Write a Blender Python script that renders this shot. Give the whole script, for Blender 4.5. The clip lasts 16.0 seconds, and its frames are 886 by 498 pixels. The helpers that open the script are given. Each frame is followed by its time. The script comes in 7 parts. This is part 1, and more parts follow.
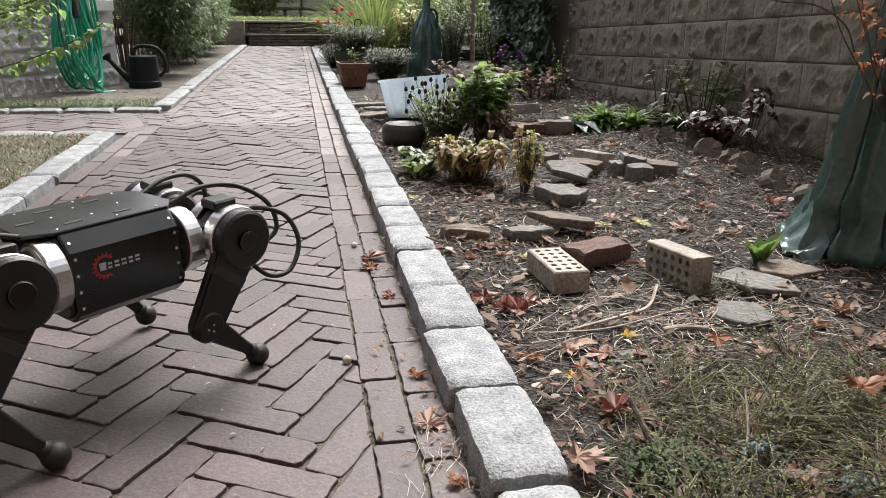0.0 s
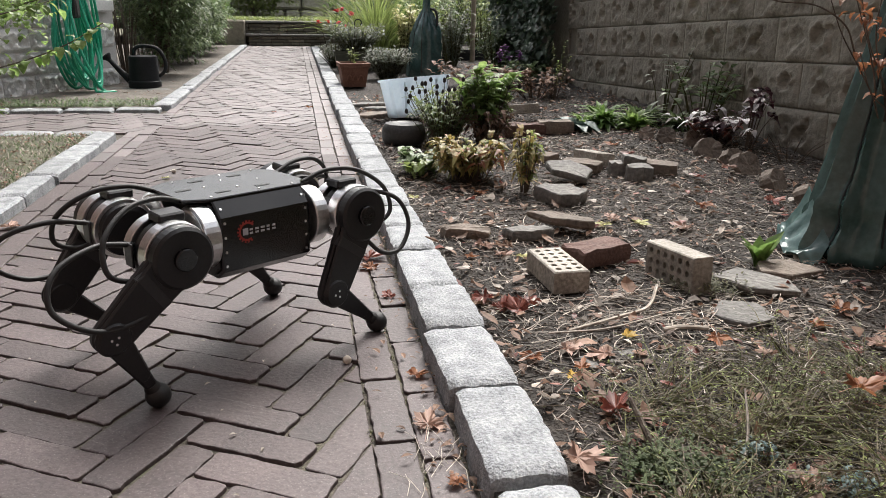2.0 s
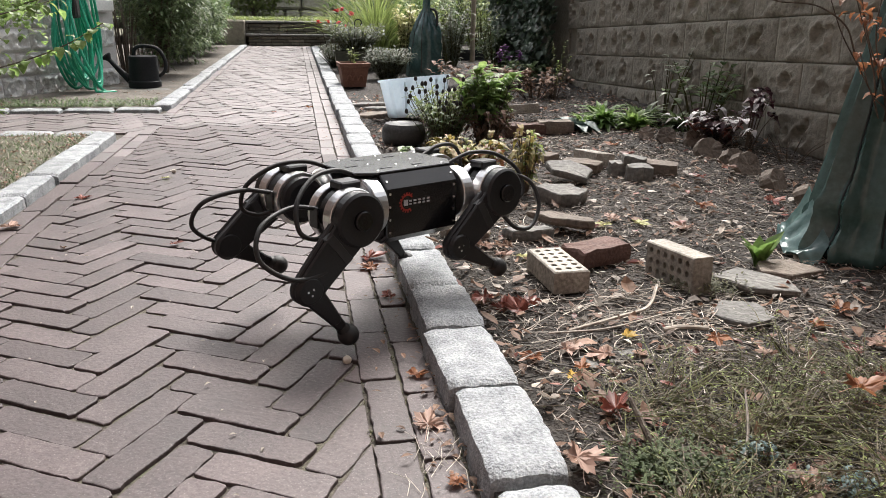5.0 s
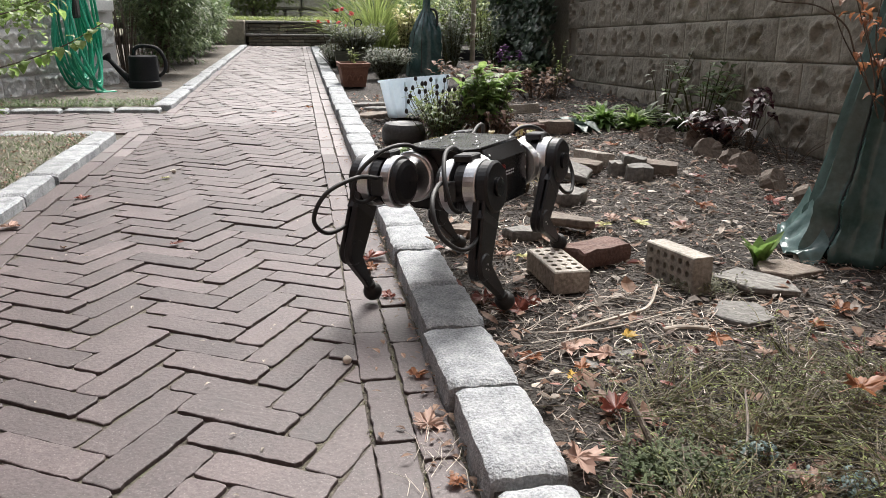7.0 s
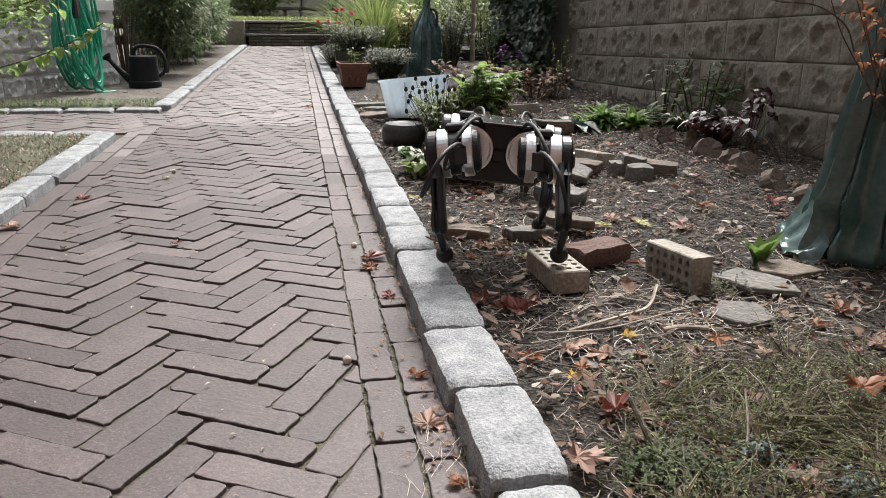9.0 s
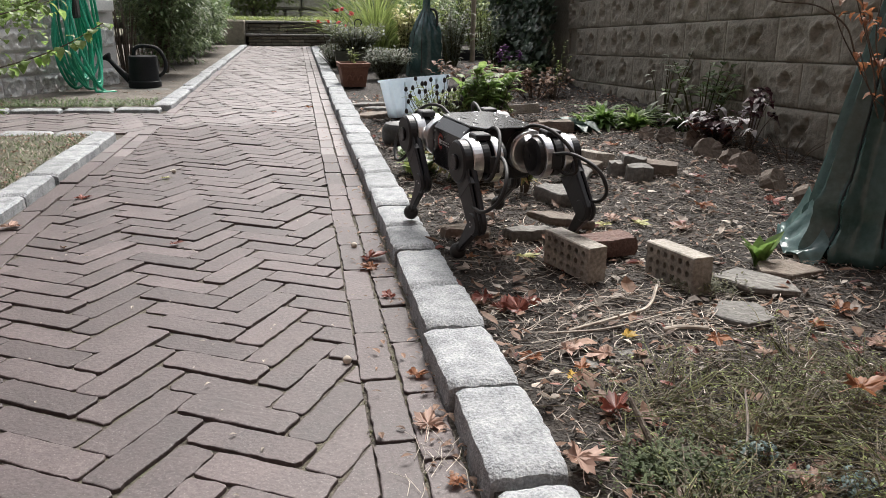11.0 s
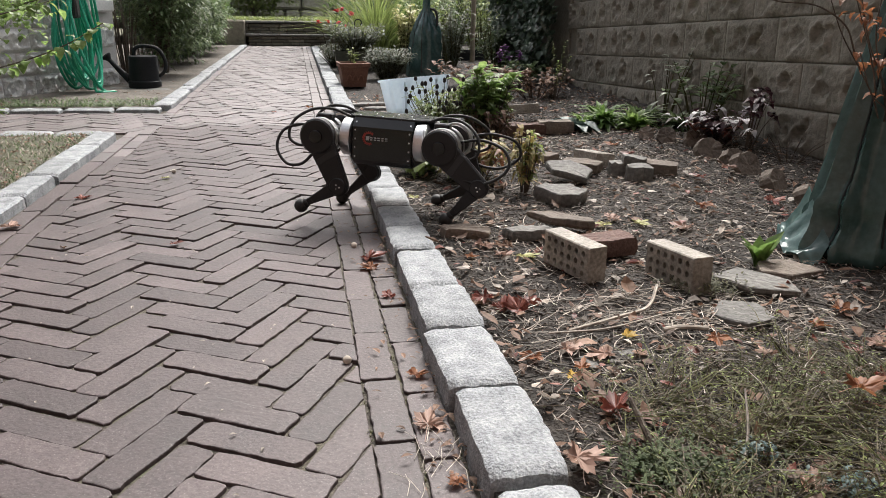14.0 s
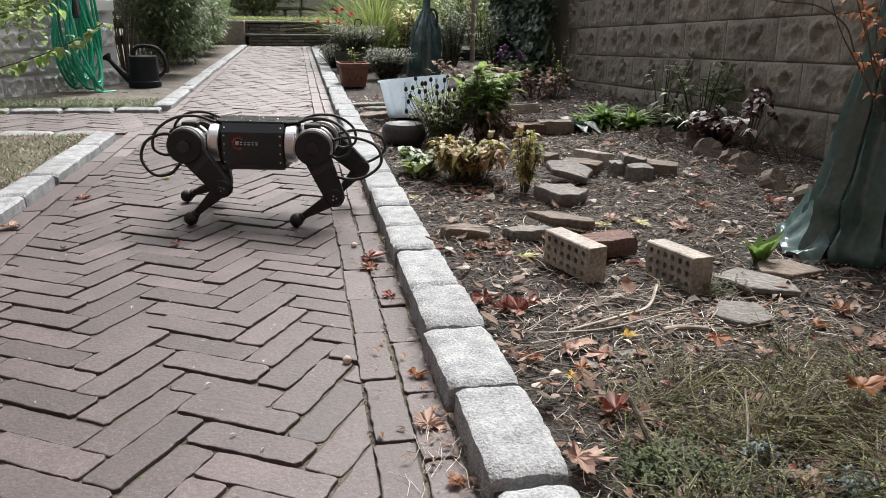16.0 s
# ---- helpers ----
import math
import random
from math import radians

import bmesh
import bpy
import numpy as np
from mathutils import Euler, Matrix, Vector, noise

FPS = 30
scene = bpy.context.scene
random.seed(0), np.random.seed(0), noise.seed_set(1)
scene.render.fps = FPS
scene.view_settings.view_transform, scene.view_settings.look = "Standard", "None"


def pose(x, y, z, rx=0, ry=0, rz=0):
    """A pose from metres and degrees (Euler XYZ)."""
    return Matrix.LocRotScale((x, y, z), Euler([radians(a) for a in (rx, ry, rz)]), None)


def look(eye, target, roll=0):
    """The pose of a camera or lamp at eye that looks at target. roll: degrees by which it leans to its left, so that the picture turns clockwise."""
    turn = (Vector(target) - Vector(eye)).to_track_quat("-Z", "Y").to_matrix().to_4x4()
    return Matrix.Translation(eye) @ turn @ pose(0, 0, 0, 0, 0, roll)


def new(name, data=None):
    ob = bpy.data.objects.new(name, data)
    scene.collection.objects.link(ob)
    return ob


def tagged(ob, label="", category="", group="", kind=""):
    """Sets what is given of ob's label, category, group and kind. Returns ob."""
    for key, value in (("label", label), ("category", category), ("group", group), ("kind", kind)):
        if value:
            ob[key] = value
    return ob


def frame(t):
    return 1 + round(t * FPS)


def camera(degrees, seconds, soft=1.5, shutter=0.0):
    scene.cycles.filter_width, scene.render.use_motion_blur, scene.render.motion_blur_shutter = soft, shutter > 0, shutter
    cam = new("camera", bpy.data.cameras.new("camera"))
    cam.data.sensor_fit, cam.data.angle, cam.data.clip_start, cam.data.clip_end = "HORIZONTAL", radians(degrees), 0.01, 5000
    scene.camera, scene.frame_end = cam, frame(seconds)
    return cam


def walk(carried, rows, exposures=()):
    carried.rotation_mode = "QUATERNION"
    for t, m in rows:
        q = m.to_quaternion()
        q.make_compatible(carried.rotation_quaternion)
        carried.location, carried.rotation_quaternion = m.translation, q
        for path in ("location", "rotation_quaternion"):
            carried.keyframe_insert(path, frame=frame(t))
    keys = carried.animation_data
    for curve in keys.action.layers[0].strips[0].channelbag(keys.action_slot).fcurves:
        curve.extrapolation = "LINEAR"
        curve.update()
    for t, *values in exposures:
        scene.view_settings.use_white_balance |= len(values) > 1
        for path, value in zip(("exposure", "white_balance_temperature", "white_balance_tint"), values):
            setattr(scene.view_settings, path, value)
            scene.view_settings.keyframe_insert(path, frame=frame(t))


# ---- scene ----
# ---- camera ----
EYE = Vector((0.0, 0.0, 0.6274))
AIM = EYE + Vector((0.17866, 0.93722, -0.29950))
cam = camera(60.44, 16.0, soft=0.85)
walk(cam, [(0.0, look(EYE, AIM, 0.977)), (16.0, look(EYE, AIM, 0.977))], exposures=[(0.0, 0.68), (2.0, 0.68), (3.5, 0.84), (7.0, 0.80), (9.0, 0.62), (12.5, 0.58), (16.0, 0.62)])

# ---- daylight: bright overcast ----
world = bpy.data.worlds.new("overcast_sky")
scene.world = world
world.use_nodes = True
wn, wl = world.node_tree.nodes, world.node_tree.links
sky = wn.new("ShaderNodeTexSky")
sky.sky_type, sky.sun_disc = "NISHITA", False
sky.sun_elevation, sky.sun_rotation = radians(52), radians(23)
sky.air_density, sky.dust_density, sky.ozone_density = 1.0, 6.0, 0.6
grey = wn.new("ShaderNodeHueSaturation")
grey.inputs["Saturation"].default_value = 0.35
wl.new(sky.outputs[0], grey.inputs["Color"])
wl.new(grey.outputs[0], wn["Background"].inputs[0])
wn["Background"].inputs[1].default_value = 0.16
sun_data = bpy.data.lights.new("sun", "SUN")
sun_data.energy, sun_data.angle, sun_data.color = 2.6, radians(24), (1.0, 0.97, 0.93)
sun = new("sun", sun_data)
sun.matrix_world = look((2.8, 6.5, 9.2), (0, 0, 0))


# ---- materials ----
def mat(name, colours, rough=0.8, scale=6.0, fine=60.0, bump=0.3, depth=0.004, metal=0.0, vary=0.15, spec=0.5, coat=0.0, island=False, through_light=0.0, speck=0.0):
    """Two scales of noise between three colours, a tone of its own for each piece, and fine relief."""
    m = bpy.data.materials.new(name)
    m.use_nodes = True
    n, l = m.node_tree.nodes, m.node_tree.links
    b = n["Principled BSDF"]
    geo = n.new("ShaderNodeTexCoord")
    info = n.new("ShaderNodeObjectInfo")
    off = n.new("ShaderNodeVectorMath")
    off.operation = "MULTIPLY_ADD"
    off.inputs[1].default_value = (1, 1, 1)
    shift = n.new("ShaderNodeVectorMath")
    shift.operation = "SCALE"
    shift.inputs[0].default_value = (17.0, 9.0, 5.0)
    l.new(info.outputs["Random"], shift.inputs["Scale"])
    l.new(geo.outputs["Object"], off.inputs[0])
    l.new(shift.outputs[0], off.inputs[2])
    big, small = n.new("ShaderNodeTexNoise"), n.new("ShaderNodeTexNoise")
    big.inputs["Scale"].default_value, big.inputs["Detail"].default_value = scale, 4.0
    small.inputs["Scale"].default_value, small.inputs["Detail"].default_value = fine, 5.0
    for t in (big, small):
        l.new(off.outputs[0], t.inputs["Vector"])
    ramp = n.new("ShaderNodeValToRGB")
    e = ramp.color_ramp.elements
    e[0].position, e[1].position = 0.3, 0.72
    e[0].color, e[1].color = (*colours[0], 1), (*colours[-1], 1)
    if len(colours) > 2:
        k = e.new(0.5)
        k.color = (*colours[1], 1)
    mixf = n.new("ShaderNodeMath")
    mixf.operation = "MULTIPLY_ADD"
    mixf.inputs[1].default_value = 0.55
    half = n.new("ShaderNodeMath")
    half.operation = "MULTIPLY"
    half.inputs[1].default_value = 0.45
    l.new(big.outputs["Fac"], half.inputs[0])
    l.new(small.outputs["Fac"], mixf.inputs[0])
    l.new(half.outputs[0], mixf.inputs[2])
    l.new(mixf.outputs[0], ramp.inputs["Fac"])
    hue = n.new("ShaderNodeHueSaturation")
    tone = n.new("ShaderNodeMapRange")
    tone.inputs["To Min"].default_value, tone.inputs["To Max"].default_value = 1 - vary, 1 + vary
    if island:
        l.new(n.new("ShaderNodeNewGeometry").outputs["Random Per Island"], tone.inputs["Value"])
    else:
        l.new(info.outputs["Random"], tone.inputs["Value"])
    l.new(tone.outputs[0], hue.inputs["Value"])
    l.new(ramp.outputs[0], hue.inputs["Color"])
    if speck:
        grit, cut, mixed = n.new("ShaderNodeTexNoise"), n.new("ShaderNodeMapRange"), n.new("ShaderNodeMix")
        grit.inputs["Scale"].default_value, grit.inputs["Detail"].default_value = 420.0, 1.0
        l.new(off.outputs[0], grit.inputs["Vector"])
        cut.inputs["From Min"].default_value, cut.inputs["From Max"].default_value, cut.inputs["To Max"].default_value = 0.64, 0.74, speck
        l.new(grit.outputs["Fac"], cut.inputs["Value"])
        mixed.data_type = "RGBA"
        mixed.inputs["B"].default_value = (0.42, 0.38, 0.36, 1)
        for k in mixed.inputs:
            if k.type == "RGBA" and k.name == "A":
                l.new(ramp.outputs[0], k)
            if k.type == "RGBA" and k.name == "B":
                k.default_value = (0.42, 0.38, 0.36, 1)
            if k.type == "VALUE" and k.name == "Factor":
                l.new(cut.outputs[0], k)
        for k in mixed.outputs:
            if k.type == "RGBA":
                l.new(k, hue.inputs["Color"])
    l.new(hue.outputs[0], b.inputs["Base Color"])
    rr = n.new("ShaderNodeMapRange")
    rr.inputs["To Min"].default_value, rr.inputs["To Max"].default_value = max(0.03, rough - 0.12), min(1.0, rough + 0.1)
    l.new(big.outputs["Fac"], rr.inputs["Value"])
    l.new(rr.outputs[0], b.inputs["Roughness"])
    b.inputs["Metallic"].default_value = metal
    b.inputs["Specular IOR Level"].default_value = spec
    b.inputs["Coat Weight"].default_value = coat
    if bump:
        bp = n.new("ShaderNodeBump")
        bp.inputs["Strength"].default_value, bp.inputs["Distance"].default_value = bump, depth
        l.new(small.outputs["Fac"], bp.inputs["Height"])
        l.new(bp.outputs[0], b.inputs["Normal"])
    if through_light:
        tr = n.new("ShaderNodeBsdfTranslucent")
        l.new(hue.outputs[0], tr.inputs["Color"])
        mx = n.new("ShaderNodeMixShader")
        mx.inputs["Fac"].default_value = through_light
        l.new(b.outputs[0], mx.inputs[1])
        l.new(tr.outputs[0], mx.inputs[2])
        l.new(mx.outputs[0], n["Material Output"].inputs[0])
    return m


PAVER = mat("brick_paver", [(0.040, 0.031, 0.031), (0.076, 0.058, 0.058), (0.118, 0.093, 0.092)], 0.58, 11, 150, 0.55, 0.0016, vary=0.27, spec=0.4, speck=0.35)
# Lighter paver for the distance; the far path's sheen is put into its colour.
PAVER_FAR_SHEEN = mat("brick_paver_far_sheen", [(0.055, 0.042, 0.041), (0.108, 0.085, 0.084), (0.17, 0.138, 0.136)], 0.56, 9, 150, 0.5, 0.0014, vary=0.3, island=True, spec=0.8)
JOINT = mat("joint_soil", [(0.035, 0.029, 0.024), (0.075, 0.064, 0.050), (0.095, 0.095, 0.058)], 0.95, 9, 120, 0.8, 0.006)
GRANITE = mat("granite", [(0.09, 0.098, 0.105), (0.265, 0.278, 0.288), (0.46, 0.47, 0.475)], 0.75, 26, 200, 0.9, 0.005, vary=0.1)
SOIL = mat("bed_soil", [(0.016, 0.0125, 0.0105), (0.042, 0.035, 0.029), (0.105, 0.088, 0.074)], 0.9, 7, 75, 1.0, 0.02)
GRASS_SOIL = mat("lawn_soil", [(0.06, 0.06, 0.04), (0.115, 0.11, 0.07), (0.17, 0.15, 0.1)], 0.95, 5, 80, 0.8, 0.01)
BLOCK = mat("cast_block", [(0.13, 0.121, 0.094), (0.235, 0.217, 0.177), (0.33, 0.304, 0.255)], 0.9, 3.2, 55, 0.8, 0.006, vary=0.1)
# Dark colour for the added unseen walls, so they bounce little light.
BLOCKER_DARK = mat("dark_light_blocker", [(0.07, 0.045, 0.035), (0.12, 0.075, 0.06), (0.16, 0.11, 0.09)], 0.9, 3, 40, 0.5)
MORTAR = mat("mortar", [(0.2, 0.186, 0.15), (0.3, 0.278, 0.23)], 0.95, 10, 100, 0.5)
BLOCK_GREY = mat("house_block", [(0.36, 0.36, 0.34), (0.58, 0.575, 0.555), (0.72, 0.715, 0.69)], 0.9, 5, 60, 0.9, 0.01, vary=0.12)
MORTAR_PALE = mat("pale_mortar", [(0.45, 0.44, 0.42), (0.62, 0.61, 0.59)], 0.95, 10, 100, 0.5)
PALE_STONE = mat("pale_sill_stone", [(0.5, 0.5, 0.49), (0.62, 0.62, 0.6), (0.72, 0.71, 0.69)], 0.8, 6, 70, 0.4, 0.003)
SLATE = mat("grey_slate", [(0.07, 0.068, 0.061), (0.14, 0.134, 0.122), (0.25, 0.238, 0.215)], 0.8, 9, 80, 0.8, 0.005, vary=0.2)
SANDSTONE = mat("brown_stone", [(0.09, 0.075, 0.06), (0.16, 0.13, 0.105), (0.24, 0.2, 0.165)], 0.85, 9, 80, 0.8, 0.006, vary=0.2)
CLAY = mat("red_clay_brick", [(0.06, 0.034, 0.027), (0.11, 0.062, 0.05), (0.155, 0.098, 0.08)], 0.85, 10, 120, 0.7, 0.004)
BUFF = mat("buff_brick", [(0.10, 0.088, 0.074), (0.27, 0.243, 0.205), (0.46, 0.425, 0.37)], 0.7, 16, 120, 0.6, 0.003)
BLACK = mat("black_anodised_metal", [(0.004, 0.004, 0.005), (0.007, 0.007, 0.008), (0.011, 0.011, 0.012)], 0.22, 8, 200, 0.1, 0.001, vary=0.0, spec=0.48)
BLACK_MATT = mat("black_nylon", [(0.006, 0.006, 0.0068), (0.010, 0.010, 0.011), (0.016, 0.016, 0.0172)], 0.42, 12, 240, 0.3, 0.001, vary=0.0, spec=0.42)
RUBBER = mat("black_rubber", [(0.007, 0.007, 0.007), (0.013, 0.0125, 0.012), (0.02, 0.019, 0.018)], 0.6, 20, 200, 0.4, 0.001, vary=0.0)
BAND = mat("grey_plastic", [(0.014, 0.014, 0.015), (0.024, 0.024, 0.026)], 0.4, 20, 200, 0.1, vary=0.0)
SILVER = mat("brushed_aluminium", [(0.55, 0.55, 0.55), (0.7, 0.7, 0.7), (0.78, 0.78, 0.77)], 0.33, 20, 260, 0.15, 0.001, metal=1.0, vary=0.0)
STEEL = mat("screw_steel", [(0.6, 0.6, 0.6), (0.8, 0.8, 0.8)], 0.3, 20, 100, 0, metal=1.0, vary=0.0)
MARK_RED = mat("red_print", [(0.26, 0.022, 0.014), (0.34, 0.032, 0.02)], 0.5, 20, 100, 0, vary=0.0)
MARK_WHITE = mat("white_print", [(0.36, 0.36, 0.37), (0.46, 0.46, 0.47)], 0.5, 20, 100, 0, vary=0.0)
BAG = mat("green_tarpaulin", [(0.03, 0.068, 0.062), (0.05, 0.102, 0.096), (0.082, 0.146, 0.14)], 0.24, 5, 50, 0.4, 0.005, vary=0.05, spec=0.8)
# Paler copy of the bag's tarpaulin: the hem's sheen is put into the colour.
HEM_SHEEN = mat("thin_tarpaulin_sheen", [(0.07, 0.135, 0.13), (0.11, 0.19, 0.18), (0.17, 0.26, 0.25)], 0.2, 5, 50, 0.5, 0.005, vary=0.05, spec=0.8, through_light=0.35)
STITCH = mat("black_webbing", [(0.008, 0.01, 0.01), (0.016, 0.02, 0.02)], 0.7, 20, 100, 0.3)
HOSE = mat("green_hose_plastic", [(0.005, 0.22, 0.125), (0.02, 0.33, 0.2), (0.05, 0.43, 0.29)], 0.35, 4, 60, 0.1, vary=0.1)
PLASTIC_BLACK = mat("dark_plastic", [(0.007, 0.008, 0.009), (0.013, 0.014, 0.016), (0.02, 0.021, 0.023)], 0.6, 6, 90, 0.3, 0.002, vary=0.05, spec=0.22)
PLASTIC_GREY = mat("weathered_grey_plastic", [(0.018, 0.018, 0.018), (0.035, 0.034, 0.033), (0.07, 0.068, 0.065)], 0.5, 6, 90, 0.5, 0.003)
PLASTIC_WHITE = mat("milky_plastic", [(0.68, 0.76, 0.82), (0.78, 0.85, 0.9), (0.84, 0.89, 0.92)], 0.4, 3, 40, 0.1, vary=0.03, through_light=0.45)
PLASTIC_GREEN = mat("olive_plastic", [(0.035, 0.04, 0.028), (0.06, 0.065, 0.045), (0.09, 0.095, 0.07)], 0.6, 6, 90, 0.3)
TERRACOTTA = mat("terracotta", [(0.14, 0.06, 0.038), (0.21, 0.1, 0.065), (0.28, 0.15, 0.1)], 0.8, 10, 80, 0.4, 0.002)
BARK = mat("bark", [(0.05, 0.038, 0.028), (0.1, 0.08, 0.062), (0.16, 0.13, 0.105)], 0.9, 8, 60, 0.9, 0.006)
POLE_WOOD = mat("weathered_pole", [(0.13, 0.1, 0.075), (0.2, 0.165, 0.125), (0.27, 0.23, 0.18)], 0.85, 6, 60, 0.6)
STRAW = mat("dry_straw", [(0.16, 0.135, 0.11), (0.32, 0.28, 0.235), (0.54, 0.495, 0.435)], 0.8, 8, 60, 0.2, vary=0.6, island=True)
TWIG = mat("mulch_twigs", [(0.025, 0.02, 0.017), (0.085, 0.07, 0.058), (0.29, 0.25, 0.215)], 0.75, 8, 60, 0.4, vary=0.75, island=True)


def leaf_mat(name, colours, rough=0.5, vary=0.35, light=0.42):
    return mat(name, colours, rough, 12, 70, 0.25, 0.002, vary=vary, island=True, through_light=light)


GREEN = leaf_mat("leaf_green", [(0.06, 0.115, 0.027), (0.12, 0.205, 0.052), (0.2, 0.29, 0.09)], 0.5)
GREEN_DARK = leaf_mat("leaf_dark_green", [(0.018, 0.036, 0.02), (0.045, 0.075, 0.042), (0.10, 0.135, 0.085)], 0.33, light=0.22)
GREEN_SHRUB = leaf_mat("leaf_shrub", [(0.055, 0.085, 0.038), (0.125, 0.175, 0.078), (0.23, 0.285, 0.145)], 0.42, light=0.42)
GREEN_LIGHT = leaf_mat("leaf_light_green", [(0.12, 0.165, 0.045), (0.22, 0.275, 0.085), (0.33, 0.365, 0.14)], 0.5, light=0.52)
GREEN_GREY = leaf_mat("leaf_grey_green", [(0.11, 0.13, 0.095), (0.2, 0.22, 0.17), (0.31, 0.33, 0.265)], 0.6)
BLUE_GREEN = leaf_mat("leaf_blue_green", [(0.04, 0.072, 0.064), (0.075, 0.115, 0.105), (0.125, 0.17, 0.16)], 0.5, light=0.15)
OLIVE = leaf_mat("leaf_olive_dry", [(0.035, 0.038, 0.016), (0.085, 0.085, 0.036), (0.17, 0.158, 0.075)], 0.6, 0.5, 0.3)
YELLOW = leaf_mat("leaf_yellow_pink", [(0.13, 0.15, 0.04), (0.29, 0.24, 0.075), (0.34, 0.14, 0.08)], 0.55, 0.4, 0.35)
PURPLE = leaf_mat("leaf_purple", [(0.018, 0.007, 0.01), (0.045, 0.014, 0.02), (0.09, 0.04, 0.045)], 0.4, light=0.15)
PALE = leaf_mat("leaf_silvery", [(0.3, 0.29, 0.29), (0.42, 0.4, 0.4), (0.52, 0.5, 0.5)], 0.5, light=0.15)
RED_LEAF = leaf_mat("maple_leaf_red", [(0.075, 0.018, 0.014), (0.17, 0.045, 0.03), (0.27, 0.10, 0.06)], 0.45, 0.4, 0.22)
BROWN_LEAF = leaf_mat("dead_leaf_brown", [(0.09, 0.05, 0.03), (0.18, 0.105, 0.068), (0.3, 0.19, 0.135)], 0.65, 0.5, 0.2)
WIRY = mat("wiry_stem", [(0.03, 0.024, 0.012), (0.075, 0.062, 0.03), (0.15, 0.13, 0.065)], 0.7, 8, 60, 0.2, vary=0.5, island=True)
STEM_GREEN = leaf_mat("wiry_green_stem", [(0.05, 0.06, 0.02), (0.13, 0.14, 0.05), (0.24, 0.235, 0.1)], 0.6, 0.45, 0.3)
WITHERED = leaf_mat("withered_leaf_bits", [(0.03, 0.02, 0.013), (0.075, 0.05, 0.03), (0.13, 0.09, 0.055)], 0.7, 0.5, 0.2)
PINK_LEAF = leaf_mat("dead_leaf_pale", [(0.24, 0.145, 0.11), (0.34, 0.22, 0.17), (0.45, 0.32, 0.26)], 0.65, 0.2, 0.2)
ORANGE_LEAF = leaf_mat("leaf_orange", [(0.15, 0.055, 0.025), (0.27, 0.11, 0.05), (0.37, 0.19, 0.10)], 0.5, 0.3, 0.35)
GOLD_LEAF = leaf_mat("leaf_gold", [(0.4, 0.24, 0.03), (0.5, 0.33, 0.05), (0.5, 0.4, 0.14)], 0.5, 0.2, 0.35)
LIME_LEAF = leaf_mat("leaf_pale_yellow", [(0.33, 0.33, 0.12), (0.45, 0.44, 0.18), (0.5, 0.5, 0.26)], 0.5, 0.1, 0.3)
FLOWER_RED = leaf_mat("red_petals", [(0.4, 0.015, 0.015), (0.55, 0.03, 0.03), (0.6, 0.08, 0.06)], 0.5, 0.2, 0.3)
FLOWER_PURPLE = leaf_mat("purple_petals", [(0.1, 0.02, 0.14), (0.16, 0.04, 0.2), (0.22, 0.08, 0.26)], 0.5, 0.2, 0.3)
SOIL_CRUMB = mat("soil_crumbs", [(0.025, 0.02, 0.016), (0.06, 0.05, 0.04), (0.15, 0.13, 0.11)], 0.85, 9, 60, 0.5, vary=0.6, island=True)
STONECROP = leaf_mat("leaf_stonecrop", [(0.04, 0.058, 0.024), (0.08, 0.108, 0.045), (0.15, 0.18, 0.085)], 0.5)
FAR_STONE = mat("mossy_wall_stone", [(0.17, 0.165, 0.12), (0.33, 0.31, 0.24), (0.48, 0.455, 0.37)], 0.9, 2, 20, 0.6, 0.01, vary=0.3)
TERRACE_STONE = mat("terrace_stone", [(0.10, 0.085, 0.065), (0.2, 0.175, 0.135), (0.31, 0.28, 0.22)], 0.9, 7, 60, 0.6, 0.006, vary=0.3)
DUST = mat("dusty_soil", [(0.06, 0.052, 0.042), (0.13, 0.113, 0.094), (0.23, 0.205, 0.175)], 0.95, 5, 70, 0.8, 0.012)
PALE_SCRAP = leaf_mat("pale_leaf_scrap", [(0.24, 0.2, 0.16), (0.36, 0.31, 0.26), (0.5, 0.45, 0.39)], 0.6, 0.5, 0.2)
BUSH_LEAF = leaf_mat("leaf_bright_green", [(0.09, 0.155, 0.04), (0.18, 0.27, 0.08), (0.30, 0.38, 0.15)], 0.4, 0.35, 0.6)
SEED = mat("seed_head", [(0.012, 0.01, 0.009), (0.03, 0.024, 0.02)], 0.9, 30, 200, 0.8)


# ---- mesh helpers ----
def finish(name, bm_or_mesh, material, parent=None, label="", smooth=False):
    if isinstance(bm_or_mesh, bmesh.types.BMesh):
        me = bpy.data.meshes.new(name)
        bm_or_mesh.to_mesh(me)
        bm_or_mesh.free()
    else:
        me = bm_or_mesh
    if not me.materials:
        me.materials.append(material)
    if smooth:
        me.shade_smooth()
        me.set_sharp_from_angle(angle=radians(42))
    ob = new(name, me)
    if parent is not None:
        ob.parent = parent
    if label:
        ob["label"] = label
    return ob


def part(name, bm, material, parent, label="", smooth=False):
    return finish(name, bm, material, parent, label, smooth)


def thing(name, label, category, m=None, group="", kind=""):
    ob = new(name)
    ob.empty_display_size = 0.05
    if m is not None:
        ob.matrix_basis = m
    return tagged(ob, label, category, group, kind)


def mesh_of(name, verts, faces, material, smooth=False):
    me = bpy.data.meshes.new(name)
    me.from_pydata([tuple(v) for v in verts], [], faces)
    me.materials.append(material)
    if smooth:
        me.shade_smooth()
    return me


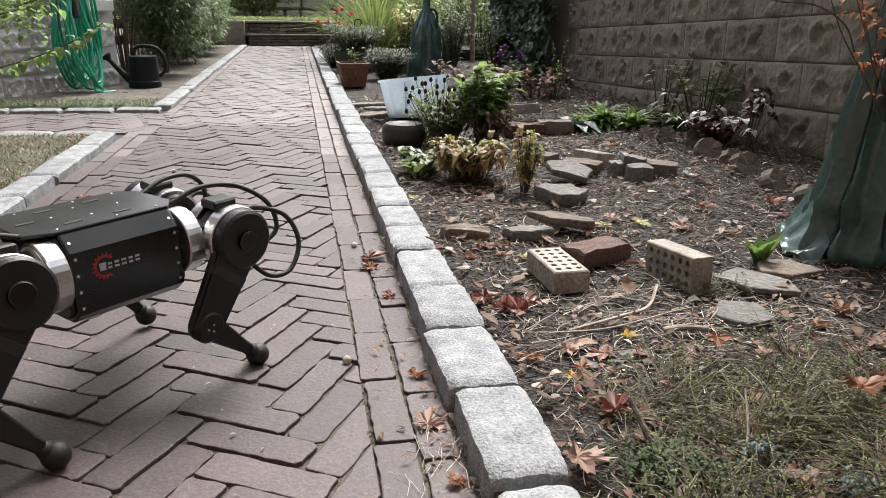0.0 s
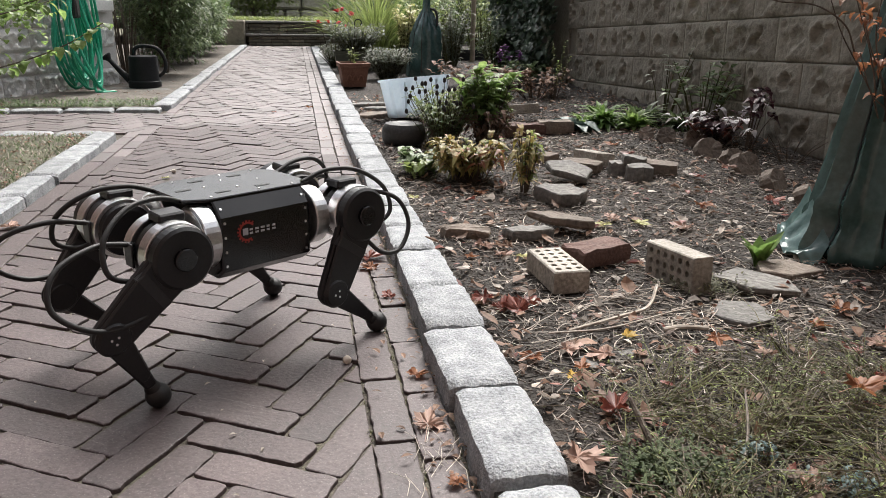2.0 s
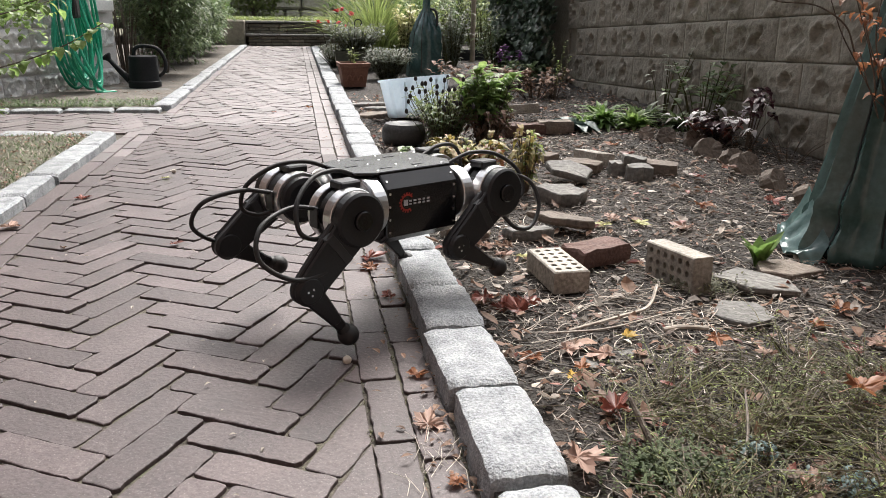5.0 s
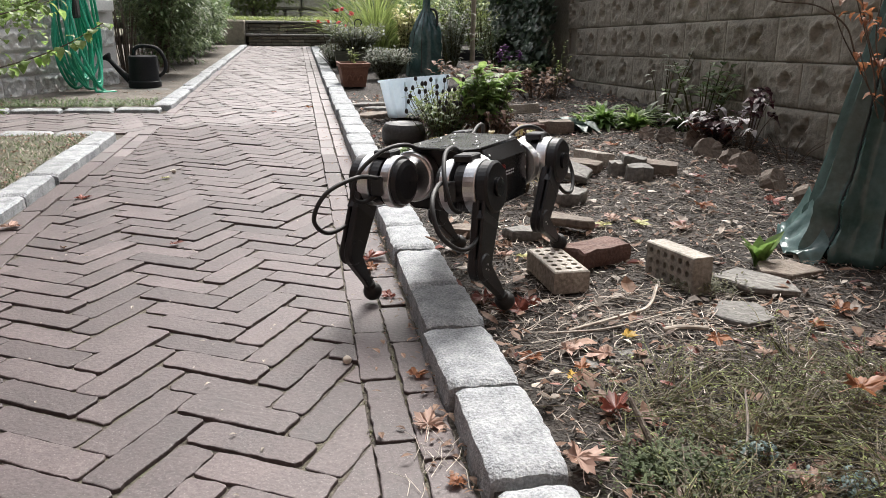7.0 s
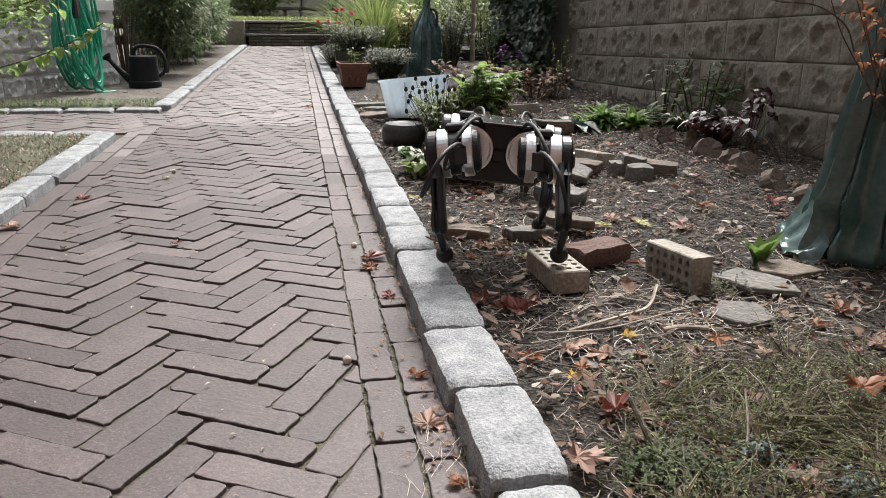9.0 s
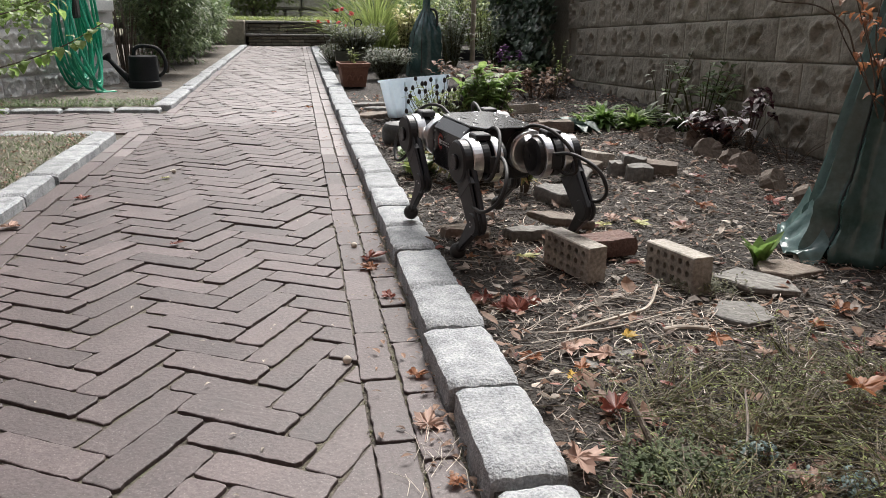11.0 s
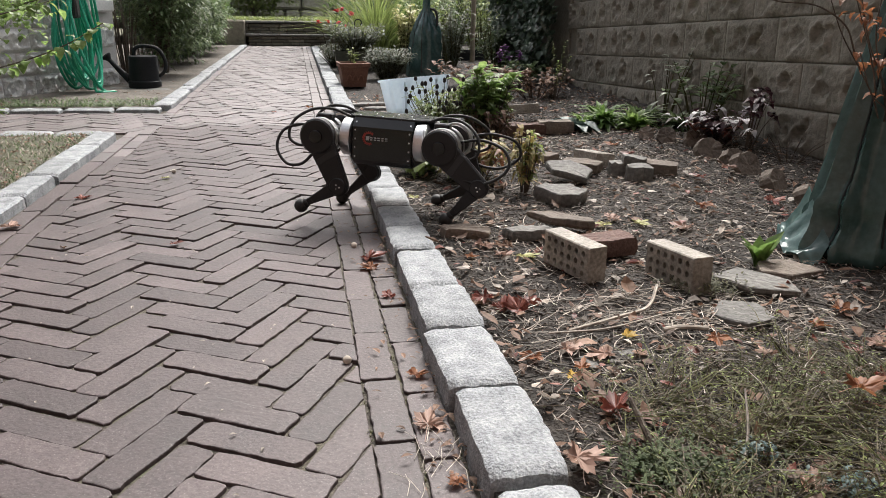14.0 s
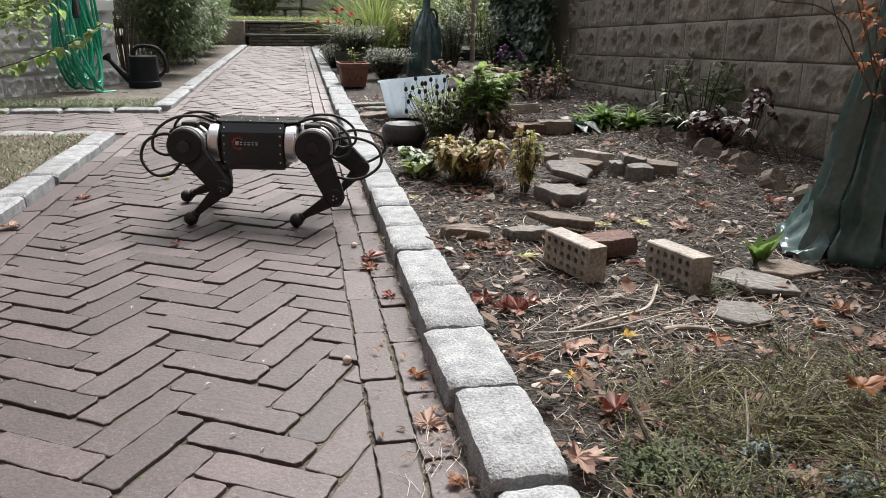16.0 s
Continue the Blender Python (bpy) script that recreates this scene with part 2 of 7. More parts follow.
def block(bm, sx, sy, sz, m=None, bevel=0.0, seg=1):
    """A box with its centre at m, its edges rounded."""
    g = bmesh.ops.create_cube(bm, size=1.0, matrix=Matrix.Diagonal((sx, sy, sz, 1)))["verts"]
    if bevel:
        g = bmesh.ops.bevel(bm, geom=list({e for v in g for e in v.link_edges}), offset=bevel, segments=seg, affect="EDGES", profile=0.6)["verts"]
        g = list({v for f in {f for v in g for f in v.link_faces} for v in f.verts})
    if m is not None:
        bmesh.ops.transform(bm, matrix=m, verts=g)
    return g


def lathe(bm, rings, seg=24, m=None, cap=True):
    """A turned body round z: rings of (radius, height)."""
    m = m or Matrix()
    loops = []
    for r, z in rings:
        loops.append([bm.verts.new(m @ Vector((r * math.cos(2 * math.pi * i / seg), r * math.sin(2 * math.pi * i / seg), z))) for i in range(seg)])
    for a, b in zip(loops, loops[1:]):
        for i in range(seg):
            bm.faces.new((a[i], a[(i + 1) % seg], b[(i + 1) % seg], b[i]))
    if cap:
        bm.faces.new(loops[0][::-1])
        bm.faces.new(loops[-1])
    return loops


def tube(bm, pts, radius, seg=8, end=None, closed_ends=True):
    """A round bar along points; end: its radius at the far end."""
    pts = [Vector(p) for p in pts]
    end = radius if end is None else end
    loops, side = [], None
    for i, p in enumerate(pts):
        d = (pts[min(i + 1, len(pts) - 1)] - pts[max(i - 1, 0)]).normalized()
        if side is None:
            side = d.orthogonal().normalized()
        side = (side - d * side.dot(d)).normalized()
        up = d.cross(side)
        r = radius + (end - radius) * i / max(1, len(pts) - 1)
        loops.append([bm.verts.new(p + (side * math.cos(2 * math.pi * k / seg) + up * math.sin(2 * math.pi * k / seg)) * r) for k in range(seg)])
    for a, b in zip(loops, loops[1:]):
        for k in range(seg):
            bm.faces.new((a[k], a[(k + 1) % seg], b[(k + 1) % seg], b[k]))
    if closed_ends:
        bm.faces.new(loops[0][::-1])
        bm.faces.new(loops[-1])


def spline(pts, n=24):
    """Points along a smooth curve through pts."""
    p = [Vector(a) for a in pts]
    p = [2 * p[0] - p[1]] + p + [2 * p[-1] - p[-2]]
    out = []
    for i in range(1, len(p) - 2):
        for k in range(n):
            t = k / n
            a, b, c, d = p[i - 1:i + 3]
            out.append(0.5 * ((2 * b) + (c - a) * t + (2 * a - 5 * b + 4 * c - d) * t * t + (3 * b - a - 3 * c + d) * t ** 3))
    return out + [p[-2]]


class Soup:
    """Many small leaves or stalks gathered into one mesh."""

    def __init__(self, seed):
        self.v, self.f, self.rng = [], [], random.Random(seed)

    def leaf(self, at, way, length, width, fold=0.25, droop=0.25, up=None, lobes=1):
        """A folded, drooping leaf that starts at a point and grows that way."""
        d = Vector(way).normalized()
        s = d.cross(up or Vector((0, 0, 1)))
        s = s.normalized() if s.length > 1e-3 else Vector((1, 0, 0))
        n = s.cross(d)
        at, b = Vector(at), len(self.v)
        for a, w, h in ((0.0, 0.08, 0.0), (0.35, 0.5, 0.03), (0.7, 0.42, -0.25 * droop), (1.0, 0.02, -droop)):
            c = at + d * (length * a) + n * (length * h)
            e = s * (width * w)
            lift = n * (width * w * fold)
            self.v += [c - e + lift, c, c + e + lift]
        for k in range(3):
            o = b + 3 * k
            self.f += [(o, o + 1, o + 4, o + 3), (o + 1, o + 2, o + 5, o + 4)]

    def stalk(self, pts, r0, r1):
        """A three-sided stalk."""
        pts, b = [Vector(p) for p in pts], len(self.v)
        for i, p in enumerate(pts):
            d = (pts[min(i + 1, len(pts) - 1)] - pts[max(i - 1, 0)]).normalized()
            s = d.orthogonal().normalized()
            u = d.cross(s)
            r = r0 + (r1 - r0) * i / max(1, len(pts) - 1)
            self.v += [p + (s * math.cos(a) + u * math.sin(a)) * r for a in (0.3, 2.394, 4.489)]
        for i in range(len(pts) - 1):
            o = b + 3 * i
            for k in range(3):
                self.f.append((o + k, o + (k + 1) % 3, o + 3 + (k + 1) % 3, o + 3 + k))

    def chip(self, at, way, length, width, thick):
        d = Vector(way).normalized()
        s = d.cross(Vector((0, 0, 1))).normalized()
        n = s.cross(d)
        at, b = Vector(at), len(self.v)
        for a, w in ((-0.5, 0.6), (0.5, 0.4)):
            for x, y in ((-1, -1), (1, -1), (1, 1), (-1, 1)):
                self.v.append(at + d * (a * length) + s * (x * w * width) + n * (y * thick * 0.5))
        for q in ((0, 1, 2, 3), (4, 7, 6, 5), (0, 4, 5, 1), (1, 5, 6, 2), (2, 6, 7, 3), (3, 7, 4, 0)):
            self.f.append(tuple(b + i for i in q))

    def mesh(self, name, material, smooth=False):
        return mesh_of(name, self.v, self.f, material, smooth)


# ---- ground ----
def bed_z(x, y):
    """Height of the planting bed's soil."""
    z = 0.018 + 0.014 * noise.noise((x * 2.2, y * 2.2, 3.0)) + 0.006 * noise.noise((x * 9, y * 9, 1.0))
    return z + 0.05 * max(0.0, min(1.0, (x - 0.8) / 1.2)) * max(0.0, min(1.0, (y - 2.0) / 1.5))


def sheet(name, xs, ys, height, material, label, category, smooth=True):
    nx, ny = len(xs), len(ys)
    v = [(x, y, height(x, y)) for y in ys for x in xs]
    f = [(j * nx + i, j * nx + i + 1, (j + 1) * nx + i + 1, (j + 1) * nx + i) for j in range(ny - 1) for i in range(nx - 1)]
    return tagged(finish(name, mesh_of(name, v, f, material, smooth), material), label, category, kind="structure")


def steps(a, b, d):
    n = max(1, round((b - a) / d))
    return [a + (b - a) * i / n for i in range(n + 1)]


far = [-600, -150, -40, -15, -8, -5, -3, -2, -1, 0, 1, 2, 3, 5, 8, 15, 40, 150, 600]
sheet("ground", far, far, lambda x, y: -0.05, GRASS_SOIL, "dull brown and green earth under the whole garden", "ground")
near_y = steps(0.35, 3.2, 0.016) + steps(3.2, 9.5, 0.05)[1:]
sheet("soil_bed", steps(0.30, 1.5, 0.016) + steps(1.5, 2.3, 0.03)[1:], near_y, lambda x, y: bed_z(x, y) + 0.009 * noise.noise((x * 30, y * 30, 0.0)) + 0.007 * noise.noise((x * 75, y * 75, 5.0)),
      SOIL, "dark crumbly garden soil of the planting bed", "soil")
sheet("back_bed", steps(0.30, 4.0, 0.1), steps(9.5, 16.0, 0.2), lambda x, y: 0.02 + 0.03 * noise.noise((x * 3, y * 3, 7.0)), SOIL, "dark planting soil beside the far path", "soil")
sheet("front_bed", steps(0.30, 2.15, 0.12), steps(-2.0, 0.35, 0.12), lambda x, y: 0.018 + 0.02 * noise.noise((x * 3, y * 3, 7.0)), SOIL, "dark planting soil beside the near path", "soil")
sheet("lawn", steps(-4.5, -0.94, 0.04), steps(-2.0, 4.02, 0.06), lambda x, y: 0.012 + 0.014 * noise.noise((x * 5, y * 5, 2.0)), GRASS_SOIL, "thin patchy grass with dry clippings", "lawn")
sheet("left_bed", steps(-4.5, -0.86, 0.06), steps(5.08, 13.6, 0.08), lambda x, y: 0.012 + 0.02 * noise.noise((x * 4, y * 4, 8.0)), DUST, "dusty soil under the shrubs beside the path", "soil")

# ---- the brick path ----
path = thing("pavement", "reddish brown herringbone brick path with dark mossy joints", "pavement", kind="structure")
bed_v, bed_f = [], []
for x0, x1, y0, y1, z in ((-0.95, 0.26, -2.0, 2.6, -0.0065), (-0.95, 0.26, 2.6, 13.9, -0.012), (-5.0, -0.95, 4.0, 5.15, -0.012)):
    b = len(bed_v)
    bed_v += [(x0, y0, z), (x1, y0, z), (x1, y1, z), (x0, y1, z)]
    bed_f.append((b, b + 1, b + 2, b + 3))
part("joint_bed", mesh_of("joint_bed", bed_v, bed_f, JOINT), JOINT, path, "dark soil and moss between the bricks")
UNIT, LONG, GAP = 0.0677, 0.2031, 0.0054
LAY, LAY_AT = radians(-29.16), Vector((-0.170, 0.9716))


def prism(outline, top, low, chamfer, jog):
    """A worn paver from its outline (counter-clockwise): sides, a rounded shoulder and the top."""
    n = len(outline)
    mid = sum((Vector(p) for p in outline), Vector((0, 0))) / n
    rings = []
    for inset, z in ((0.0, low), (0.0, top - chamfer), (chamfer * 0.45, top - chamfer * 0.3), (chamfer * 1.3, top)):
        ring = []
        for p in outline:
            p = Vector(p)
            d = mid - p
            ring.append((*(p + d.normalized() * min(inset * 1.3, d.length * 0.4)), z))
        rings.append(ring)
    v = [q for r in rings for q in r]
    f = [(k * n + i, k * n + (i + 1) % n, (k + 1) * n + (i + 1) % n, (k + 1) * n + i) for k in range(3) for i in range(n)]
    return v, f + [tuple(3 * n + i for i in range(n))]


def nipped(w, l, c=0.006, wobble=0.0, r=None):
    """A rectangle with its corners worn off; wobble: unevenness of its edges."""
    o = [(c, 0)] + [(l * k / 11, 0) for k in range(1, 11)] + [(l - c, 0), (l, c), (l, w * 0.35), (l, w * 0.65), (l, w - c), (l - c, w)] + [(l * k / 11, w) for k in range(10, 0, -1)] + [(c, w), (0, w - c), (0, w * 0.65), (0, w * 0.35), (0, c)]
    return [(x + r.uniform(-wobble, wobble), y + r.uniform(-wobble, wobble)) for x, y in o] if r else o


def clip(poly, box):
    x0, x1, y0, y1 = box
    for ax, lim, s in ((0, x0, 1), (0, x1, -1), (1, y0, 1), (1, y1, -1)):
        out = []
        for i, p in enumerate(poly):
            o = poly[i - 1]
            a, b = (o[ax] - lim) * s, (p[ax] - lim) * s
            if (a < 0) != (b < 0):
                k = a / (a - b)
                out.append((o[0] + (p[0] - o[0]) * k, o[1] + (p[1] - o[1]) * k))
            if b >= 0:
                out.append(p)
        poly = out
        if len(poly) < 3:
            return []
    return poly


def area(poly):
    return 0.5 * sum(poly[i - 1][0] * p[1] - p[0] * poly[i - 1][1] for i, p in enumerate(poly))


rng = random.Random(4)
SHAPES = []
for k in range(9):
    o = nipped(UNIT - GAP, LONG - GAP, rng.uniform(0.004, 0.010), 0.0016, rng)
    SHAPES.append((o, mesh_of("brick", *prism([(x - (LONG - GAP) / 2, y - (UNIT - GAP) / 2) for x, y in o], 0.0, -0.03, rng.uniform(0.0012, 0.0022), 0), PAVER)))
far_v, far_f, NEAR_END = [], [], 4.35


def lay(whole, m, box, near):
    """One paver: of a shared mesh where it is whole, cut where the border crosses it."""
    global far_v, far_f
    o, me = SHAPES[rng.randrange(9)]
    h = rng.uniform(-0.0035, 0.002)
    tilt = (rng.uniform(-0.9, 0.9), rng.uniform(-0.5, 0.5))
    world_o = [(m @ Vector((x - (LONG - GAP) / 2, y - (UNIT - GAP) / 2, 0)))[:2] for x, y in o]
    cut = clip(world_o, box)
    if len(cut) < 3 or area(cut) < 0.0006:
        return
    untouched = abs(area(cut) - area(world_o)) < 1e-7
    if near and untouched:
        ob = finish("brick", me, PAVER, path)
        ob.matrix_basis = m @ pose(rng.uniform(-0.0015, 0.0015), rng.uniform(-0.0015, 0.0015), h, tilt[0], tilt[1], rng.uniform(-0.9, 0.9))
    elif near:
        c = sum((Vector(p) for p in cut), Vector((0, 0))) / len(cut)
        ob = finish("brick", mesh_of("brick", *prism([tuple(Vector(p) - c) for p in cut], 0.0, -0.03, 0.0018, 0), PAVER), PAVER, path)
        ob.matrix_basis = pose(c.x, c.y, h)
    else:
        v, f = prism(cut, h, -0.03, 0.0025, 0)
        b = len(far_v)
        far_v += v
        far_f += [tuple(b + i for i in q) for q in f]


def border(x0, x1, y, stop, length, near_stop):
    """A straight course of pavers along the path's edge."""
    while y < stop:
        l = length + rng.uniform(-0.012, 0.012)
        w = x1 - x0
        jx = rng.uniform(-0.0025, 0.0025)
        o = [(x0 + GAP / 2 + jx, y + GAP / 2), (x1 - GAP / 2 + jx, y + GAP / 2 + rng.uniform(-0.002, 0.002)), (x1 - GAP / 2 + jx, y + l - GAP / 2), (x0 + GAP / 2 + jx, y + l - GAP / 2)]
        c = sum((Vector(p) for p in o), Vector((0, 0))) / 4
        h = rng.uniform(-0.003, 0.002)
        if y < near_stop:
            r = nipped(w - GAP, l - GAP, 0.006, 0.0018, rng)
            r = [(yy - (w - GAP) / 2, -(xx - (l - GAP) / 2)) for xx, yy in r]
            ob = finish("brick", mesh_of("brick", *prism(r, 0.0, -0.03, 0.0018, 0), PAVER), PAVER, path)
            ob.matrix_basis = pose(c.x, c.y, h, rng.uniform(-0.6, 0.6), rng.uniform(-1.2, 1.2), rng.uniform(-0.8, 0.8))
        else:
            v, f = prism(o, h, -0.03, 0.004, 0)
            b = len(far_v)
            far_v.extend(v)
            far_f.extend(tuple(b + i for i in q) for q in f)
        y += l


def lay_path():
    turn = Matrix.Rotation(LAY, 4, "Z")
    main, side = (-0.745, 0.0885, -2.0, 13.6), (-4.5, -0.7455, 4.14, 4.93)
    for i in range(-60, 60):
        for j in range(-160, 160):
            u, v = i * (LONG + UNIT) - j * UNIT, i * (LONG - UNIT) + j * UNIT
            for a in (0, 1):
                cu, cv = (u + LONG / 2, v + UNIT / 2) if a == 0 else (u + LONG + UNIT / 2, v + LONG / 2)
                c = Vector((LAY_AT.x, LAY_AT.y, 0)) + turn @ Vector((cu, cv, 0))
                if not (-4.7 < c.x < 0.25 and -1.6 < c.y < 13.8):
                    continue
                m = Matrix.Translation(c) @ turn @ (Matrix.Rotation(math.pi / 2, 4, "Z") if a else Matrix())
                near = 0.55 < c.y < NEAR_END
                if c.x > -0.9:
                    lay(True, m, main, near)
                if c.x < -0.6 and 3.9 < c.y < 5.2:
                    lay(True, m, side, False)


# ---- granite kerbs ----
def kerb_stone(bm, l, w, h, seed):
    """A rough-split granite sett, long along y, its foot at z = 0."""
    r = random.Random(seed)
    nx, ny = 11, max(10, round(l / 0.013))
    g = bmesh.ops.create_grid(bm, x_segments=nx, y_segments=ny, size=0.5)["verts"]
    for v in g:
        x, y = v.co.x, v.co.y
        round_x, round_y = max(0, abs(x) - 0.42) / 0.08, max(0, abs(y) * l - l / 2 + 0.012) / 0.012
        d = 0.0032 * noise.noise((x * 2.4 + seed, y * l * 9, seed * 1.7)) + 0.0018 * noise.noise((x * 9, y * l * 55, seed)) + 0.0015 * noise.noise((x * 3, y * l * 120 + x * 12, seed))
        v.co = (x * w * (1 - 0.05 * round_y ** 2) + r.uniform(-0.002, 0.002), y * l * (1 - 0.02 * round_x ** 2) + r.uniform(-0.002, 0.002), h + d - 0.006 * round_x ** 2 - 0.009 * round_y ** 2)
    rim = [e for e in bm.edges if e.is_boundary]
    low = bmesh.ops.extrude_edge_only(bm, edges=rim)["geom"]
    for v in low:
        if isinstance(v, bmesh.types.BMVert):
            v.co.z = -0.06
            v.co.x, v.co.y = v.co.x * 1.03 + r.uniform(-0.003, 0.003), v.co.y
    bmesh.ops.recalc_face_normals(bm, faces=bm.faces)


def kerb(name, label, joints, x0, x1, height, seed, along="y", fixed=0.0):
    """A row of setts between joints."""
    ob = thing(name, label, "kerb", kind="structure")
    r = random.Random(seed)
    bm = bmesh.new()
    run = joints[-1] - joints[0] - 0.04
    c, m = (x0 + x1) / 2, (joints[0] + joints[-1]) / 2
    block(bm, x1 - x0 - 0.02, run, height + 0.02, pose(c, m, height / 2 - 0.035) if along == "y" else pose(m, c, height / 2 - 0.035, 0, 0, 90))
    part("joint_filling", bm, SOIL, ob, "dark soil between the kerb stones")
    for k, (a, b) in enumerate(zip(joints, joints[1:])):
        bm = bmesh.new()
        kerb_stone(bm, b - a - r.uniform(0.015, 0.023), x1 - x0 + r.uniform(-0.01, 0.008), height + r.uniform(-0.0035, 0.0035), seed * 31 + k)
        s = part("granite_block", bm, GRANITE, ob, smooth=True)
        c = (x0 + x1) / 2 + r.uniform(-0.004, 0.004)
        s.matrix_basis = pose(c, (a + b) / 2, 0, r.uniform(-0.6, 0.6), r.uniform(-1.6, 1.6), r.uniform(-1.5, 1.5)) if along == "y" else pose((a + b) / 2, c, 0, 0, 0, 90)
    return ob


def far_joints(a, b, seed, d=0.22):
    r, out = random.Random(seed), [a]
    while out[-1] < b:
        out.append(out[-1] + d * r.uniform(0.75, 1.3))
    return out


kerb("kerb_garden", "row of rough pale grey granite kerb stones edging the planting bed", [-1.9, -1.62, -1.38, -1.1, -0.85, -0.6, -0.36, -0.12, 0.1, 0.34, 0.57, 0.82, 1.08, 1.33, 1.556, 1.836, 2.06, 2.29, 2.53, 2.80, 3.10, 3.42] + far_joints(3.72, 12.6, 5, 0.26), 0.222, 0.336, 0.05, 1)
kerb("kerb_lawn", "row of rough granite kerb stones along the lawn", [-1.9, -1.6, -1.3, -1.05, -0.8, -0.5, -0.25, 0.05, 0.32, 0.6, 0.9, 1.15, 1.42, 1.68, 1.95, 2.16, 2.35, 2.62, 2.95, 3.25, 3.62, 3.98], -0.995, -0.885, 0.03, 2)
kerb("kerb_lawn_end", "granite kerb stones across the end of the lawn", [-4.2, -3.9, -3.5, -3.2, -2.8, -2.5, -2.15, -1.8, -1.45, -1.2, -0.96], 3.98, 4.09, 0.022, 3, "x")
kerb("kerb_side", "low granite kerb stones along the side path", [-4.2, -3.8, -3.5, -3.1, -2.75, -2.4, -2.05, -1.72, -1.42, -1.12, -0.84], 4.98, 5.09, 0.014, 4, "x")
kerb("kerb_shrubs", "row of pale granite kerb stones below the shrubs", far_joints(5.1, 13.2, 6, 0.3), -0.905, -0.80, 0.03, 5)


# ---- walls ----
def rock_block(l, h, seed, bold=1.0, sunk=0.0):
    """A rock-faced block: its front bulges towards -y within a drafted margin; l along x, h along z."""
    bm = bmesh.new()
    nx, nz = max(8, round(l / 0.0105)), max(10, round(h / 0.0115))
    g = bmesh.ops.create_grid(bm, x_segments=nx, y_segments=nz, size=0.5, matrix=Matrix.Rotation(math.pi / 2, 4, "X"))["verts"]
    r = random.Random(seed * 7)
    dishes = [(r.uniform(0.12, 0.3), r.uniform(-0.12, 0.08), r.uniform(0.045, 0.06), r.uniform(0.045, 0.06), r.uniform(0.9, 1.25)), (r.uniform(-0.3, -0.12), r.uniform(-0.2, 0.16), r.uniform(0.045, 0.075), r.uniform(0.04, 0.06), r.uniform(0.5, 0.9))]
    dishes += [(r.uniform(-0.42, 0.42), r.uniform(-0.34, 0.34), r.uniform(0.02, 0.034), r.uniform(0.02, 0.034), r.uniform(0.3, 0.6)) for _ in range(6)]
    tips = [(r.uniform(-0.5, 0.5), r.uniform(-0.5, 0.5), r.uniform(-1.1, 1.1), r.uniform(-0.9, 0.9), r.uniform(0.5, 1.0)) for _ in range(9)]
    for v in g:
        x, z = v.co.x, v.co.z
        edge = min(1.0, max(0.0, (0.5 - abs(x)) * l - 0.008) / 0.02, max(0.0, (0.5 - abs(z)) * h - 0.006) / 0.018)
        wx, wz = x + 0.04 * noise.noise((x * l * 20, z * h * 20, seed)), z + 0.07 * noise.noise((x * l * 20, z * h * 20, seed + 9.0))
        cx, cz, sx, sz, lift = min(tips, key=lambda c: ((wx - c[0]) * l) ** 2 + ((wz - c[1]) * h) ** 2)
        face = lift + (wx - cx) * sx + (wz - cz) * sz * 0.6 + 0.3 * noise.noise((x * l * 9 + seed * 7.1, z * h * 8, seed)) + 0.14 * noise.noise((x * l * 55, z * h * 40, seed * 2.0))
        for cx, cz, rx, rz, deep in dishes:
            q = math.hypot((x - cx) * l / rx, (z - cz) * h / rz) + 0.22 * noise.noise((x * l * 30, z * h * 30, cx * 9))
            face -= deep * max(0.0, 1 - q ** 3) * 0.95 - 0.3 * deep * math.exp(-((q - 1.1) * 5) ** 2)
        v.co = (x * l, -edge * 0.02 * bold * max(-0.35 - sunk, face - sunk), z * h)
    back = bmesh.ops.extrude_edge_only(bm, edges=[e for e in bm.edges if e.is_boundary])["geom"]
    for v in back:
        if isinstance(v, bmesh.types.BMVert):
            v.co.y = 0.04
    bmesh.ops.recalc_face_normals(bm, faces=bm.faces)
    me = bpy.data.meshes.new("block")
    bm.to_mesh(me)
    bm.free()
    me.shade_smooth()
    return me


def block_wall(name, label, start, end, rows, z0, slope, bl, bh, materials, seed, thick=0.2, bold=1.0, gap=0.008, sunk=0.0, core=0.002):
    """A wall of rock-faced blocks between two points of the plan; slope: fall of the courses along it."""
    a, b = Vector((*start, 0)), Vector((*end, 0))
    run = (b - a).length
    ob = thing(name, label, "wall", Matrix.Translation(a) @ Matrix.Rotation(math.atan2((b - a).y, (b - a).x), 4, "Z"), kind="structure")
    bm = bmesh.new()
    block(bm, run, thick, rows * bh + 0.5, pose(run / 2, thick / 2 + core, z0 + rows * bh / 2 - 0.15))
    part("mortar_core", bm, materials[1], ob)
    meshes = [rock_block(bl - gap, bh - gap, seed + k, bold, sunk) for k in range(7)]
    for me in meshes:
        me.materials.append(materials[0])
    r = random.Random(seed)
    tilt = math.degrees(math.atan(slope))
    for j in range(rows):
        x = -bl / 2 * (j % 2) - 0.0
        while x < run:
            if x > -bl * 0.4 and x + bl * 0.7 < run:
                s = finish("block", meshes[r.randrange(7)], materials[0], ob)
                s.matrix_basis = pose(x + bl / 2, 0.0, z0 + (j + 0.5) * bh + slope * (x + bl / 2), 0, -tilt, 0)
            x += bl
    return ob


